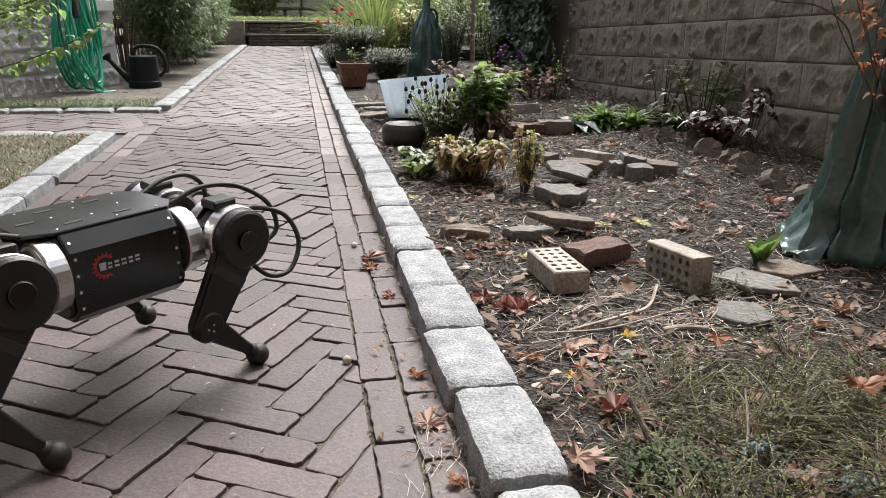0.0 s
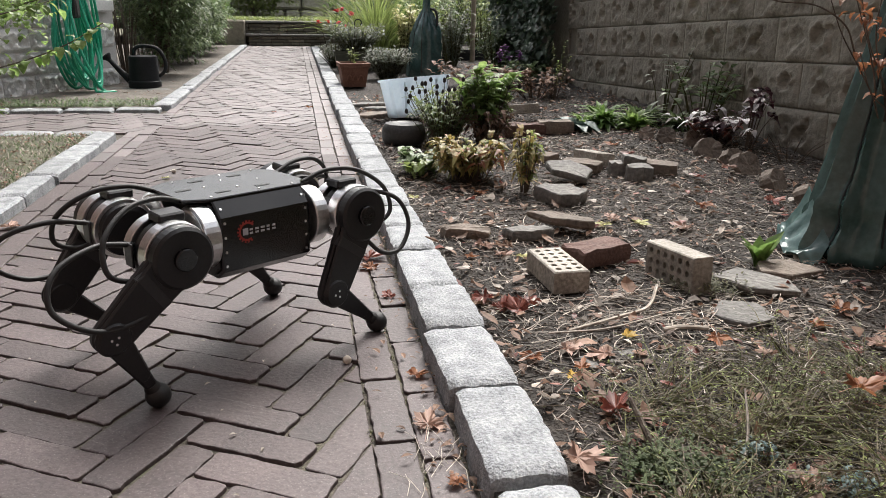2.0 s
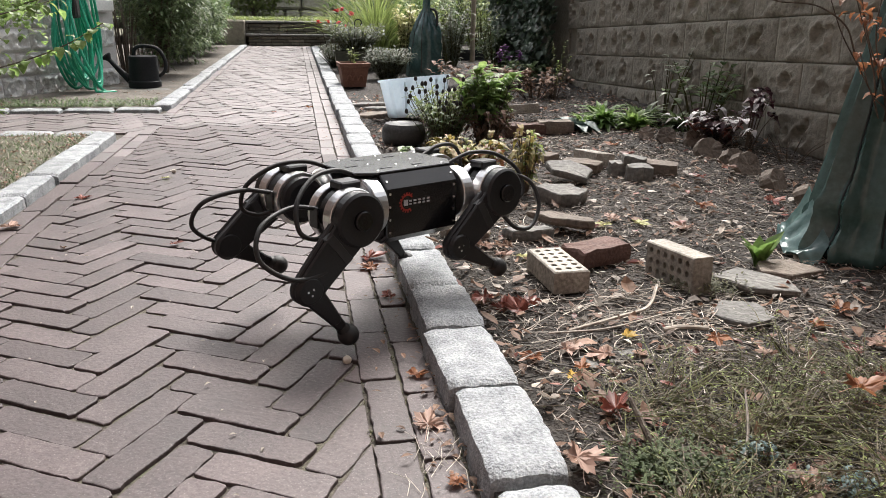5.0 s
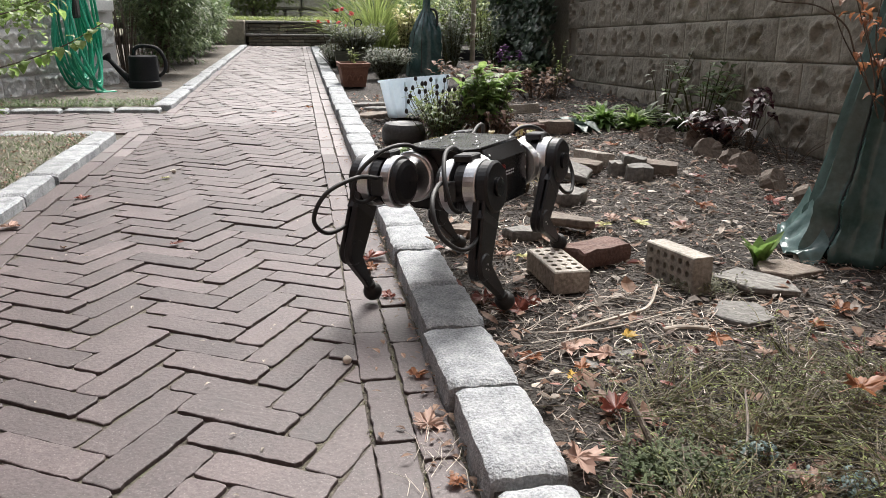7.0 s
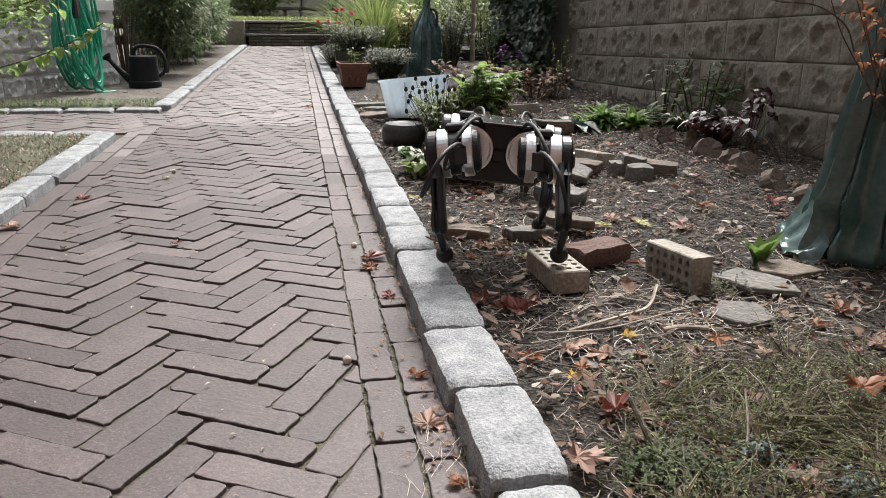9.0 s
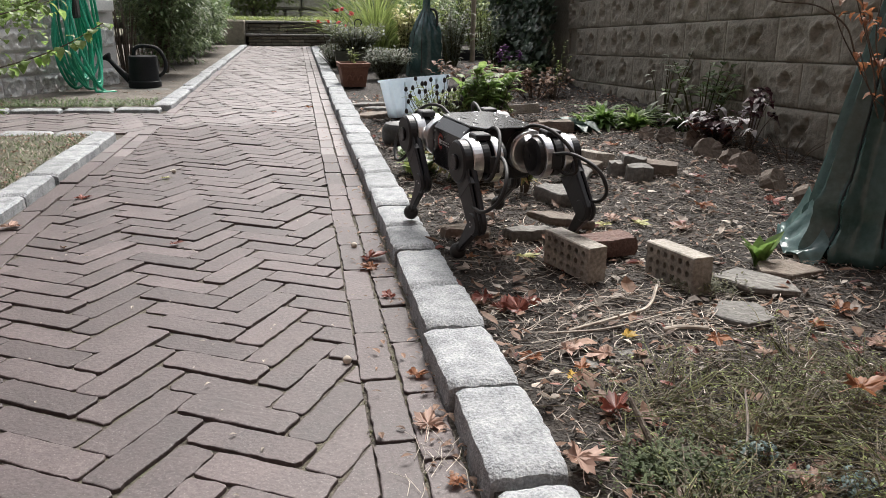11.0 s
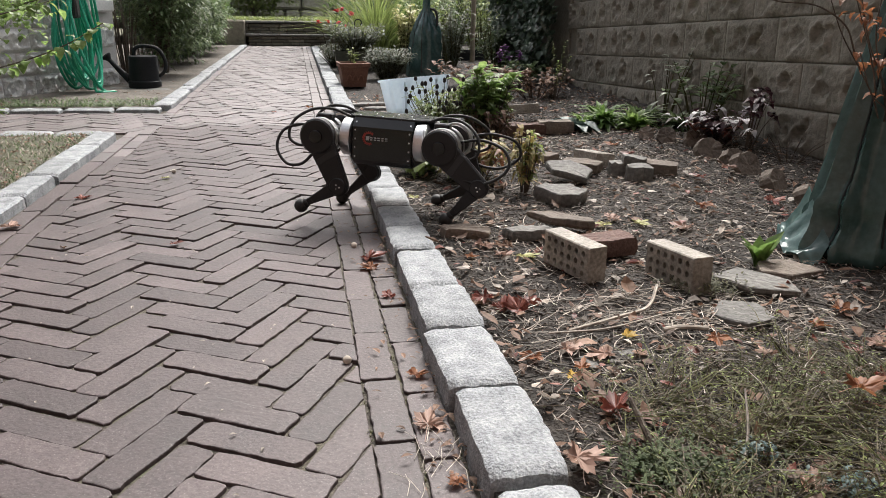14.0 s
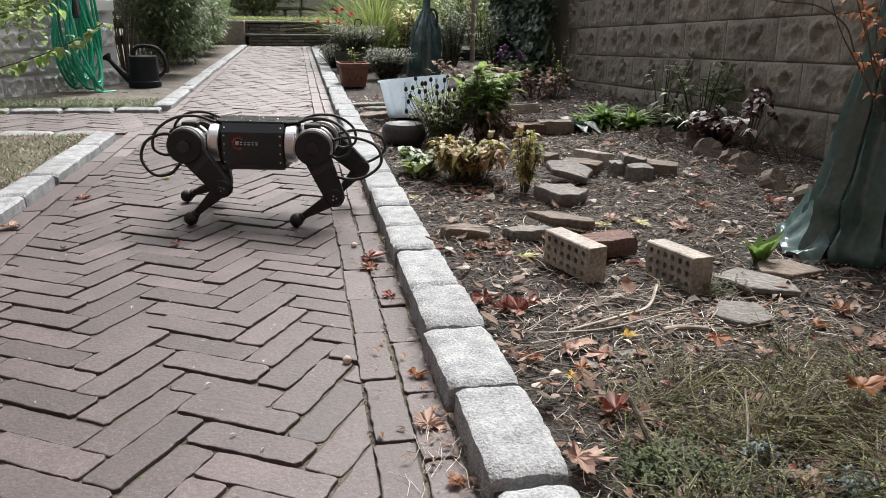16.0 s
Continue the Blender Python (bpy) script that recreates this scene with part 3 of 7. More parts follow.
block_wall("wall_garden", "tall tan wall of rock-faced cast blocks", (2.19, 6.19), (2.19, -0.6), 9, -0.305, 0.044, 0.443, 0.2, (BLOCK, MORTAR), 11, bold=1.15, gap=0.003, sunk=0.5, core=0.034)
block_wall("wall_house", "grey rock-faced block wall of a house", (-2.47, 4.6), (-1.45, 6.8), 12, -0.02, 0.0, 0.3, 0.16, (BLOCK_GREY, MORTAR_PALE), 23, bold=1.5)


# ---- the walking robot ----
HIP_X, HIP_Y, LEG_Y, THIGH, SHANK, FOOT = 0.185, 0.070, 0.076, 0.159, 0.136, 0.020
LEGS = (("front_right", 1, -1), ("front_left", 1, 1), ("rear_right", -1, -1), ("rear_left", -1, 1))
TURN_Y = Matrix.Rotation(math.pi / 2, 4, "X")
TURN_X = Matrix.Rotation(math.pi / 2, 4, "Y")


def ring_y(bm, rings, seg=32, at=(0, 0, 0)):
    """A turned body along y: rings of (radius, y)."""
    lathe(bm, [(r, -y) for r, y in rings], seg, Matrix.Translation(at) @ TURN_Y)


def ring_x(bm, rings, seg=32, at=(0, 0, 0)):
    lathe(bm, rings, seg, Matrix.Translation(at) @ TURN_X)


def shell_section(s=1.0):
    """The body's cross-section in y and z."""
    return [(y * s, z * s) for y, z in ((-0.086, -0.078), (0.086, -0.078), (0.107, -0.062), (0.107, 0.036), (0.084, 0.061), (-0.084, 0.061), (-0.107, 0.036), (-0.107, -0.062))]


def loft_x(bm, sections):
    """sections: (x, outline of y and z)."""
    loops = [[bm.verts.new((x, y, z)) for y, z in o] for x, o in sections]
    n = len(loops[0])
    for a, b in zip(loops, loops[1:]):
        for i in range(n):
            bm.faces.new((a[i], a[(i + 1) % n], b[(i + 1) % n], b[i]))
    bm.faces.new(loops[0][::-1])
    bm.faces.new(loops[-1])
    bmesh.ops.recalc_face_normals(bm, faces=bm.faces)


def slab_hull(bm, a, ra, b, rb, y0, y1, seg=14, edge=0.003):
    """A plate with round ends at a and b (x, z), between y0 and y1, its rims chamfered."""
    ax, az = a
    bx, bz = b
    d = math.atan2(bz - az, bx - ax)
    out = []
    for k in range(seg + 1):
        t = d + math.pi / 2 + math.pi * k / seg
        out.append((ax, az, ra, t))
    for k in range(seg + 1):
        t = d - math.pi / 2 + math.pi * k / seg
        out.append((bx, bz, rb, t))
    loops = []
    s = 1 if y1 > y0 else -1
    for y, e in ((y0, edge), (y0 + s * edge, 0), (y1 - s * edge, 0), (y1, edge)):
        loops.append([bm.verts.new((cx + (r - e) * math.cos(t), y, cz + (r - e) * math.sin(t))) for cx, cz, r, t in out])
    n = len(out)
    for p, q in zip(loops, loops[1:]):
        for i in range(n):
            bm.faces.new((p[i], p[(i + 1) % n], q[(i + 1) % n], q[i]))
    bm.faces.new(loops[0][::-1])
    bm.faces.new(loops[-1])


def build_robot():
    robot = thing("walking_robot", "black four-legged walking robot with silver motor rings and cable loops", "robot")
    # body shell with chamfered shoulders, drawn in a little at the end plates
    bm = bmesh.new()
    loft_x(bm, [(-0.092, shell_section(0.985)), (-0.089, shell_section()), (0.089, shell_section()), (0.092, shell_section(0.985))])
    part("body_shell", bm, BLACK, robot, "black anodised body shell")
    for s in (-1, 1):
        bm = bmesh.new()
        loft_x(bm, [(s * 0.0925, shell_section(0.93)), (s * 0.098, shell_section(0.92))])
        part("end_plate", bm, BLACK_MATT, robot)
    # top cover, flared to a flange at the rear
    bm = bmesh.new()
    loops = []
    for z, k in ((0.0615, 1.0), (0.065, 1.0), (0.0665, 0.985)):
        loops.append([bm.verts.new((x * k, y * k, z)) for x, y in ((-0.135, -0.062), (-0.095, -0.083), (0.092, -0.083), (0.118, -0.05), (0.118, 0.05), (0.092, 0.083), (-0.095, 0.083), (-0.135, 0.062))])
    for a, b in zip(loops, loops[1:]):
        for i in range(8):
            bm.faces.new((a[i], a[(i + 1) % 8], b[(i + 1) % 8], b[i]))
    bm.faces.new(loops[0][::-1])
    bm.faces.new(loops[-1])
    top = part("top_cover", bm, BLACK, robot, "black top cover with slots and small screws")
    for x, y in ((-0.05, -0.05), (-0.05, 0.05), (0.03, -0.05), (0.03, 0.05), (-0.1, 0.0)):
        bm = bmesh.new()
        block(bm, 0.028, 0.008, 0.0012, pose(x, y, 0.0668), 0.0004)
        part("slot", bm, STITCH, top)
    for x, y in ((-0.085, -0.07), (-0.085, 0.07), (0.08, -0.07), (0.08, 0.07), (-0.01, -0.03), (-0.01, 0.03), (0.05, 0.0), (-0.06, 0.0), (0.01, -0.07), (0.01, 0.07)):
        bm = bmesh.new()
        lathe(bm, [(0.0022, 0.0), (0.0022, 0.0012), (0.0012, 0.0016)], 8, pose(x, y, 0.0664))
        part("screw", bm, STEEL, top)
    # screws down both ends of each flank
    for s in (-1, 1):
        for x in (-0.083, 0.083):
            for z in (-0.052, -0.026, 0.0, 0.026):
                bm = bmesh.new()
                ring_y(bm, [(0.0026, 0.1065 * s), (0.0026, 0.1082 * s), (0.0014, 0.1086 * s)], 8, (x, 0, z))
                part("screw", bm, STEEL, robot)
            bm = bmesh.new()
            lathe(bm, [(0.0026, 0.0), (0.0026, 0.0015)], 8, Matrix.Translation((x, s * 0.0955, 0.0485)) @ Matrix.Rotation(-s * math.atan2(0.025, 0.023) , 4, "X"))
            part("screw", bm, STEEL, robot)
        # maker's mark: a red toothed ring and pale bars
        bm = bmesh.new()
        gx = 0.040 if s > 0 else -0.040
        for r0, r1, a0, a1 in [(0.0135, 0.0175, radians(40), radians(300))]:
            n = 26
            for k in range(n):
                t0, t1 = a0 + (a1 - a0) * k / n, a0 + (a1 - a0) * (k + 1) / n
                t = 0.0033 if k % 2 else 0.0
                q = [(r0, t0), (r1 + t, t0), (r1 + t, t1), (r0, t1)]
                vs = [bm.verts.new((gx - s * r * math.cos(a), s * 0.1074, 0.004 + r * math.sin(a))) for r, a in q]
                bm.faces.new(vs if s > 0 else vs[::-1])
        part("red_mark", bm, MARK_RED, robot, "red toothed ring printed on the flank")
        bm = bmesh.new()
        for k, w in enumerate((0.013, 0.008, 0.009, 0.010, 0.008, 0.009)):
            block(bm, w * 0.8, 0.0006, 0.0035 if k else 0.012, pose(gx - s * (-0.004 + 0.0115 * k), s * 0.1076, 0.004 if k == 0 else 0.0065))
            if k:
                block(bm, w * 0.8, 0.0006, 0.0035, pose(gx - s * (-0.004 + 0.0115 * k), s * 0.1076, 0.0))
        part("pale_mark", bm, MARK_WHITE, robot, "pale grey lettering bars beside the ring")
    # the four motors at the ends of the body
    for sx in (-1, 1):
        for sy in (-1, 1):
            bm = bmesh.new()
            ring_x(bm, [(0.054, sx * 0.098), (0.0555, sx * 0.1), (0.0555, sx * 0.125), (0.054, sx * 0.1265)], 36, (0, sy * HIP_Y, 0))
            bmesh.ops.recalc_face_normals(bm, faces=bm.faces)
            part("motor_ring", bm, SILVER, robot, "silver aluminium motor ring", smooth=False)
            bm = bmesh.new()
            ring_x(bm, [(0.050, sx * 0.127), (0.050, sx * 0.1285), (0.046, sx * 0.130)], 36, (0, sy * HIP_Y, 0))
            bmesh.ops.recalc_face_normals(bm, faces=bm.faces)
            part("motor_face", bm, SILVER, robot, "flat silver motor face")
        bm = bmesh.new()
        block(bm, 0.016, 0.034, 0.03, pose(sx * 0.106, 0, -0.012), 0.004)
        part("connector_block", bm, BLACK_MATT, robot)
    # legs
    joints = {}
    for name, sx, sy in LEGS:
        hip = part("hip_motor", hip_mesh(sx, sy), BLACK_MATT, robot, "black hip motor with bracket")
        hip.location = (sx * HIP_X, sy * HIP_Y, 0)
        for y0, y1 in ((-0.012, 0.010), (0.040, 0.066)):
            bm = bmesh.new()
            ring_y(bm, [(0.0535, sy * y0), (0.055, sy * (y0 + 0.0015)), (0.055, sy * (y1 - 0.0015)), (0.0535, sy * y1)], 36)
            bmesh.ops.recalc_face_normals(bm, faces=bm.faces)
            part("silver_ring", bm, SILVER, hip, "silver aluminium motor ring")
        bm = bmesh.new()
        block(bm, 0.046, 0.04, 0.016, pose(-sx * 0.006, sy * 0.026, 0.057), 0.003)
        part("bracket", bm, BLACK_MATT, hip)
        bm = bmesh.new()
        block(bm, 0.004, 0.026, 0.04, pose(sx * 0.056, sy * 0.014, 0.0), 0.001)
        part("circuit_cover", bm, BAND, hip)
        # thigh: round motor cap, tapered beam, belt slot and knee
        bm = bmesh.new()
        ring_y(bm, [(0.050, sy * -0.010), (0.052, sy * -0.008), (0.052, sy * 0.010), (0.047, sy * 0.0145)], 36)
        slab_hull(bm, (0, -0.012), 0.040, (0.0, -THIGH), 0.029, sy * -0.018, sy * -0.003)
        slab_hull(bm, (0, -0.012), 0.040, (0.0, -THIGH), 0.029, sy * 0.001, sy * 0.0085)
        slab_hull(bm, (0.0, -THIGH), 0.026, (0.0, -THIGH + 0.001), 0.026, sy * -0.020, sy * 0.012)
        bmesh.ops.recalc_face_normals(bm, faces=bm.faces)
        thigh = part("upper_leg", bm, BLACK_MATT, robot, "black upper leg")
        bm = bmesh.new()
        ring_y(bm, [(0.019, sy * 0.0135), (0.019, sy * 0.0205), (0.017, sy * 0.022)], 24)
        bmesh.ops.recalc_face_normals(bm, faces=bm.faces)
        part("hub", bm, BLACK, thigh)
        for k in range(8):
            a = 2 * math.pi * (k + 0.5) / 8
            bm = bmesh.new()
            ring_y(bm, [(0.0042, sy * 0.0125), (0.0042, sy * 0.0138), (0.003, sy * 0.0142)], 10, (0.0405 * math.cos(a), 0, 0.0405 * math.sin(a)))
            bmesh.ops.recalc_face_normals(bm, faces=bm.faces)
            part("bolt_recess", bm, STITCH, thigh)
        bm = bmesh.new()
        block(bm, 0.070, 0.0275, 0.019, pose(0, sy * -0.0045, -0.067, 0, 8, 0), 0.0015)
        part("belt_guard", bm, BAND, thigh, "dark grey plastic band")
        bm = bmesh.new()
        block(bm, 0.030, 0.003, 0.07, pose(0, sy * -0.001, -0.115), 0.0008)
        part("belt", bm, RUBBER, thigh)
        for dx, dz in ((-0.005, -0.004), (0.006, -0.004), (0.0005, 0.006)):
            bm = bmesh.new()
            ring_y(bm, [(0.0021, sy * 0.0115), (0.0021, sy * 0.0130)], 8, (dx, 0, -THIGH + dz))
            bmesh.ops.recalc_face_normals(bm, faces=bm.faces)
            part("screw", bm, STEEL, thigh)
        # shank and foot
        bm = bmesh.new()
        slab_hull(bm, (0, 0), 0.023, (0.0, -0.085), 0.0125, -0.0085, 0.0085)
        slab_hull(bm, (0.0, -0.080), 0.0125, (0.0, -SHANK + 0.006), 0.0085, -0.0075, 0.0075)
        bmesh.ops.recalc_face_normals(bm, faces=bm.faces)
        shank = part("lower_leg", bm, BLACK_MATT, robot, "black lower leg")
        bm = bmesh.new()
        bmesh.ops.create_uvsphere(bm, u_segments=20, v_segments=12, radius=FOOT + 0.001, matrix=pose(0, 0, -SHANK))
        lathe(bm, [(0.0125, -SHANK + 0.014), (0.014, -SHANK + 0.019), (0.011, -SHANK + 0.026)], 16)
        part("rubber_foot", bm, RUBBER, shank, "black rubber ball foot", smooth=True)
        joints[name] = (hip, thigh, shank)
    # cable loops at both ends
    for sx in (-1, 1):
        for sy in (-1, 1):
            for pts in cable_runs(sx, sy):
                bm = bmesh.new()
                tube(bm, spline(pts, 10), 0.0045, 10)
                part("cable", bm, RUBBER, robot, "ribbed black cable loop", smooth=True)
    return robot, joints


def hip_mesh(sx, sy):
    bm = bmesh.new()
    ring_y(bm, [(0.036, sy * -0.028), (0.046, sy * -0.024), (0.048, sy * -0.014), (0.048, sy * -0.010)], 32)
    ring_y(bm, [(0.050, sy * 0.019), (0.050, sy * 0.046)], 32)
    ring_y(bm, [(0.050, sy * 0.062), (0.050, sy * 0.068)], 32)
    ring_x(bm, [(0.024, -sx * 0.034), (0.029, -sx * 0.030), (0.029, -sx * 0.005)], 24)
    block(bm, 0.05, 0.05, 0.062, pose(-sx * 0.024, sy * 0.028, 0), 0.006)
    bmesh.ops.recalc_face_normals(bm, faces=bm.faces)
    return bm


def cable_runs(sx, sy):
    """Two loops for each leg: one over the top from the body, one hanging from the motor."""
    hx, k = HIP_X * sx, 1.32 if sx < 0 else 0.88
    return [
        [(sx * 0.098, sy * 0.045, 0.052), (sx * 0.125, sy * 0.048, 0.060), (hx - sx * 0.01, sy * 0.056, 0.076), (hx + sx * 0.05, sy * 0.072, 0.070), (hx + sx * 0.098, sy * 0.096, 0.034), (hx + sx * 0.104, sy * 0.112, -0.014), (hx + sx * 0.070, sy * 0.112, -0.034), (hx + sx * 0.040, sy * 0.098, -0.026)],
        [(hx + sx * 0.046, sy * 0.080, 0.014), (hx + sx * 0.085 * k, sy * 0.092, 0.026), (hx + sx * 0.138 * k, sy * 0.116, 0.006), (hx + sx * 0.150 * k, sy * 0.138, -0.044), (hx + sx * 0.108 * k, sy * 0.152, -0.086), (hx + sx * 0.055 * k, sy * 0.150, -0.084), (hx + sx * 0.016, sy * 0.134, -0.050)],
    ]


ROBOT, JOINTS = build_robot()


# ---- bricks and stones on the bed ----
def holed_brick(l, w, h, nx, ny, r):
    """A perforated brick with through holes, its centre at the origin."""
    v, f = [], []

    def add(*p):
        v.append(p)
        return len(v) - 1
    cx, cy = l * 0.9 / nx, w * 0.86 / ny
    for i in range(nx):
        for j in range(ny):
            x, y = (i + 0.5 - nx / 2) * cx, (j + 0.5 - ny / 2) * cy
            rings = {}
            for z in (h / 2, -h / 2):
                out, hole = [], []
                for k in range(8):
                    a = math.pi / 4 * k + math.pi / 8 * 0
                    c, s = math.cos(a), math.sin(a)
                    m = max(abs(c), abs(s))
                    out.append(add(x + c / m * cx / 2, y + s / m * cy / 2, z))
                    hole.append(add(x + r * c, y + r * s, z))
                rings[z] = hole
                for k in range(8):
                    q = (out[k], out[(k + 1) % 8], hole[(k + 1) % 8], hole[k])
                    f.append(q if z > 0 else q[::-1])
            a, b = rings[h / 2], rings[-h / 2]
            for k in range(8):
                f.append((a[k], a[(k + 1) % 8], b[(k + 1) % 8], b[k]))
    e = 0.003
    for z, s in ((h / 2, 1), (-h / 2, -1)):
        X, Y, x, y = l / 2 - e, w / 2 - e, nx * cx / 2, ny * cy / 2
        for q in (((-X, -Y), (X, -Y), (x, -y), (-x, -y)), ((X, -Y), (X, Y), (x, y), (x, -y)), ((X, Y), (-X, Y), (-x, y), (x, y)), ((-X, Y), (-X, -Y), (-x, -y), (-x, y))):
            ids = [add(*p, z) for p in q]
            f.append(tuple(ids if s > 0 else ids[::-1]))
    for (X, Y, Z), (X1, Y1, Z1) in (((l / 2 - e, w / 2 - e, h / 2), (l / 2, w / 2, h / 2 - e)), ((l / 2, w / 2, h / 2 - e), (l / 2, w / 2, -h / 2 + e)), ((l / 2, w / 2, -h / 2 + e), (l / 2 - e, w / 2 - e, -h / 2))):
        a = [add(sx * X, sy * Y, Z) for sx, sy in ((-1, -1), (1, -1), (1, 1), (-1, 1))]
        b = [add(sx * X1, sy * Y1, Z1) for sx, sy in ((-1, -1), (1, -1), (1, 1), (-1, 1))]
        for k in range(4):
            f.append((a[k], b[k], b[(k + 1) % 4], a[(k + 1) % 4]))
    return mesh_of("holed_brick", v, f, BUFF)


HOLED = holed_brick(0.18, 0.085, 0.054, 6, 3, 0.0075)
TIPPED_BRICK = tagged(finish("holed_brick", HOLED, BUFF), "buff perforated brick lying loose on the dark soil", "brick", "loose perforated bricks")
TIPPED_BRICK.matrix_basis = pose(0.580, 1.610, 0.050, 0, 0, 93)
FLAT, EDGE = (0.580, 1.610, 0.050), (0.642, 1.667, 0.068)
TIPPED_ROWS = [(0.0, pose(*FLAT, 0, 0, 93)), (7.1, pose(*FLAT, 0, 0, 93)), (7.45, pose(0.590, 1.615, 0.058, 14, -3, 95)), (7.8, pose(*FLAT, 0, 0, 93)), (9.5, pose(*FLAT, 0, 0, 93)),
               (9.8, pose(0.600, 1.628, 0.072, 35, 0, 98)), (10.05, pose(0.628, 1.655, 0.078, 72, 0, 104)), (10.2, pose(*EDGE, 90, 0, 107)), (16.0, pose(*EDGE, 90, 0, 107))]
b = tagged(finish("holed_brick", HOLED, BUFF), "buff perforated brick standing on its long edge, half sunk", "brick", "loose perforated bricks")
b.matrix_basis = pose(0.862, 1.566, 0.063, 90, 3, 100)
for at in ((1.19, 2.95, 0.055, 6, 4, 100), (1.25, 4.2, 0.10, 8, 5, 165)):
    b = tagged(finish("holed_brick", HOLED, BUFF), "buff perforated brick lying flat and half sunk in the soil", "brick", "loose perforated bricks")
    b.matrix_basis = pose(*at)


def rough_stone(name, label, sx, sy, sz, at, material, seed, category="stone", group="flat stones on the bed", sharp=0.1, keep=False):
    """A flat split stone with an uneven outline and a chipped rim."""
    r = random.Random(seed)
    bm = bmesh.new()
    sz *= 1.05 if name == "flat_stone" else 1.0
    outline = []
    if name in ("clay_brick", "old_brick", "square_stone"):
        for x, y, dx, dy in ((1, 0, 0, 1), (0, 1, -1, 0), (-1, 0, 0, -1), (0, -1, 1, 0)):
            outline += [(x + dx * t + r.uniform(-0.03, 0.03), y + dy * t + r.uniform(-0.04, 0.04)) for t in (-0.93, -0.5, 0.0, 0.5, 0.93)]
    elif name in ("flat_stone", "slab"):
        m = r.choice((5, 5, 6))
        turn = r.uniform(0.3, 0.8)
        corners = [Vector((math.cos(a) * k, math.sin(a) * k)) for a, k in ((turn + 2 * math.pi * (i + r.uniform(-0.22, 0.22)) / m, r.uniform(0.98, 1.25)) for i in range(m))]
        for i, c in enumerate(corners):
            e = corners[(i + 1) % m]
            outline += [c.lerp(e, t) + Vector((r.uniform(-0.05, 0.05), r.uniform(-0.05, 0.05))) for t in (0.06, 0.35, 0.65, 0.94)]
    else:
        for i in range(18):
            c, q = math.cos(i * math.pi / 9), math.sin(i * math.pi / 9)
            m = (abs(c) ** 2.6 + abs(q) ** 2.6) ** (-1 / 2.6) * r.uniform(0.88, 1.05)
            outline.append((c * m, q * m))
    n = len(outline)
    rings = []
    for z, k in ((-0.5, 0.94), (-0.1, 1.0), (0.36, 0.985), (0.5, 0.94)):
        rings.append([bm.verts.new((x * k * sx / 2, y * k * sy / 2, z * sz + (r.uniform(-0.07, 0.07) + (0.12 * x * (z > 0) if name in ("flat_stone", "slab") else 0)) * sz)) for x, y in outline])
    for a, b in zip(rings, rings[1:]):
        for i in range(n):
            bm.faces.new((a[i], a[(i + 1) % n], b[(i + 1) % n], b[i]))
    bm.faces.new(rings[0][::-1])
    cap = bm.faces.new(rings[-1])
    bmesh.ops.poke(bm, faces=[cap])
    bmesh.ops.recalc_face_normals(bm, faces=bm.faces)
    ob = tagged(finish(name, bm, material), label, category, group)
    ob.matrix_basis = pose(*at)
    return ob


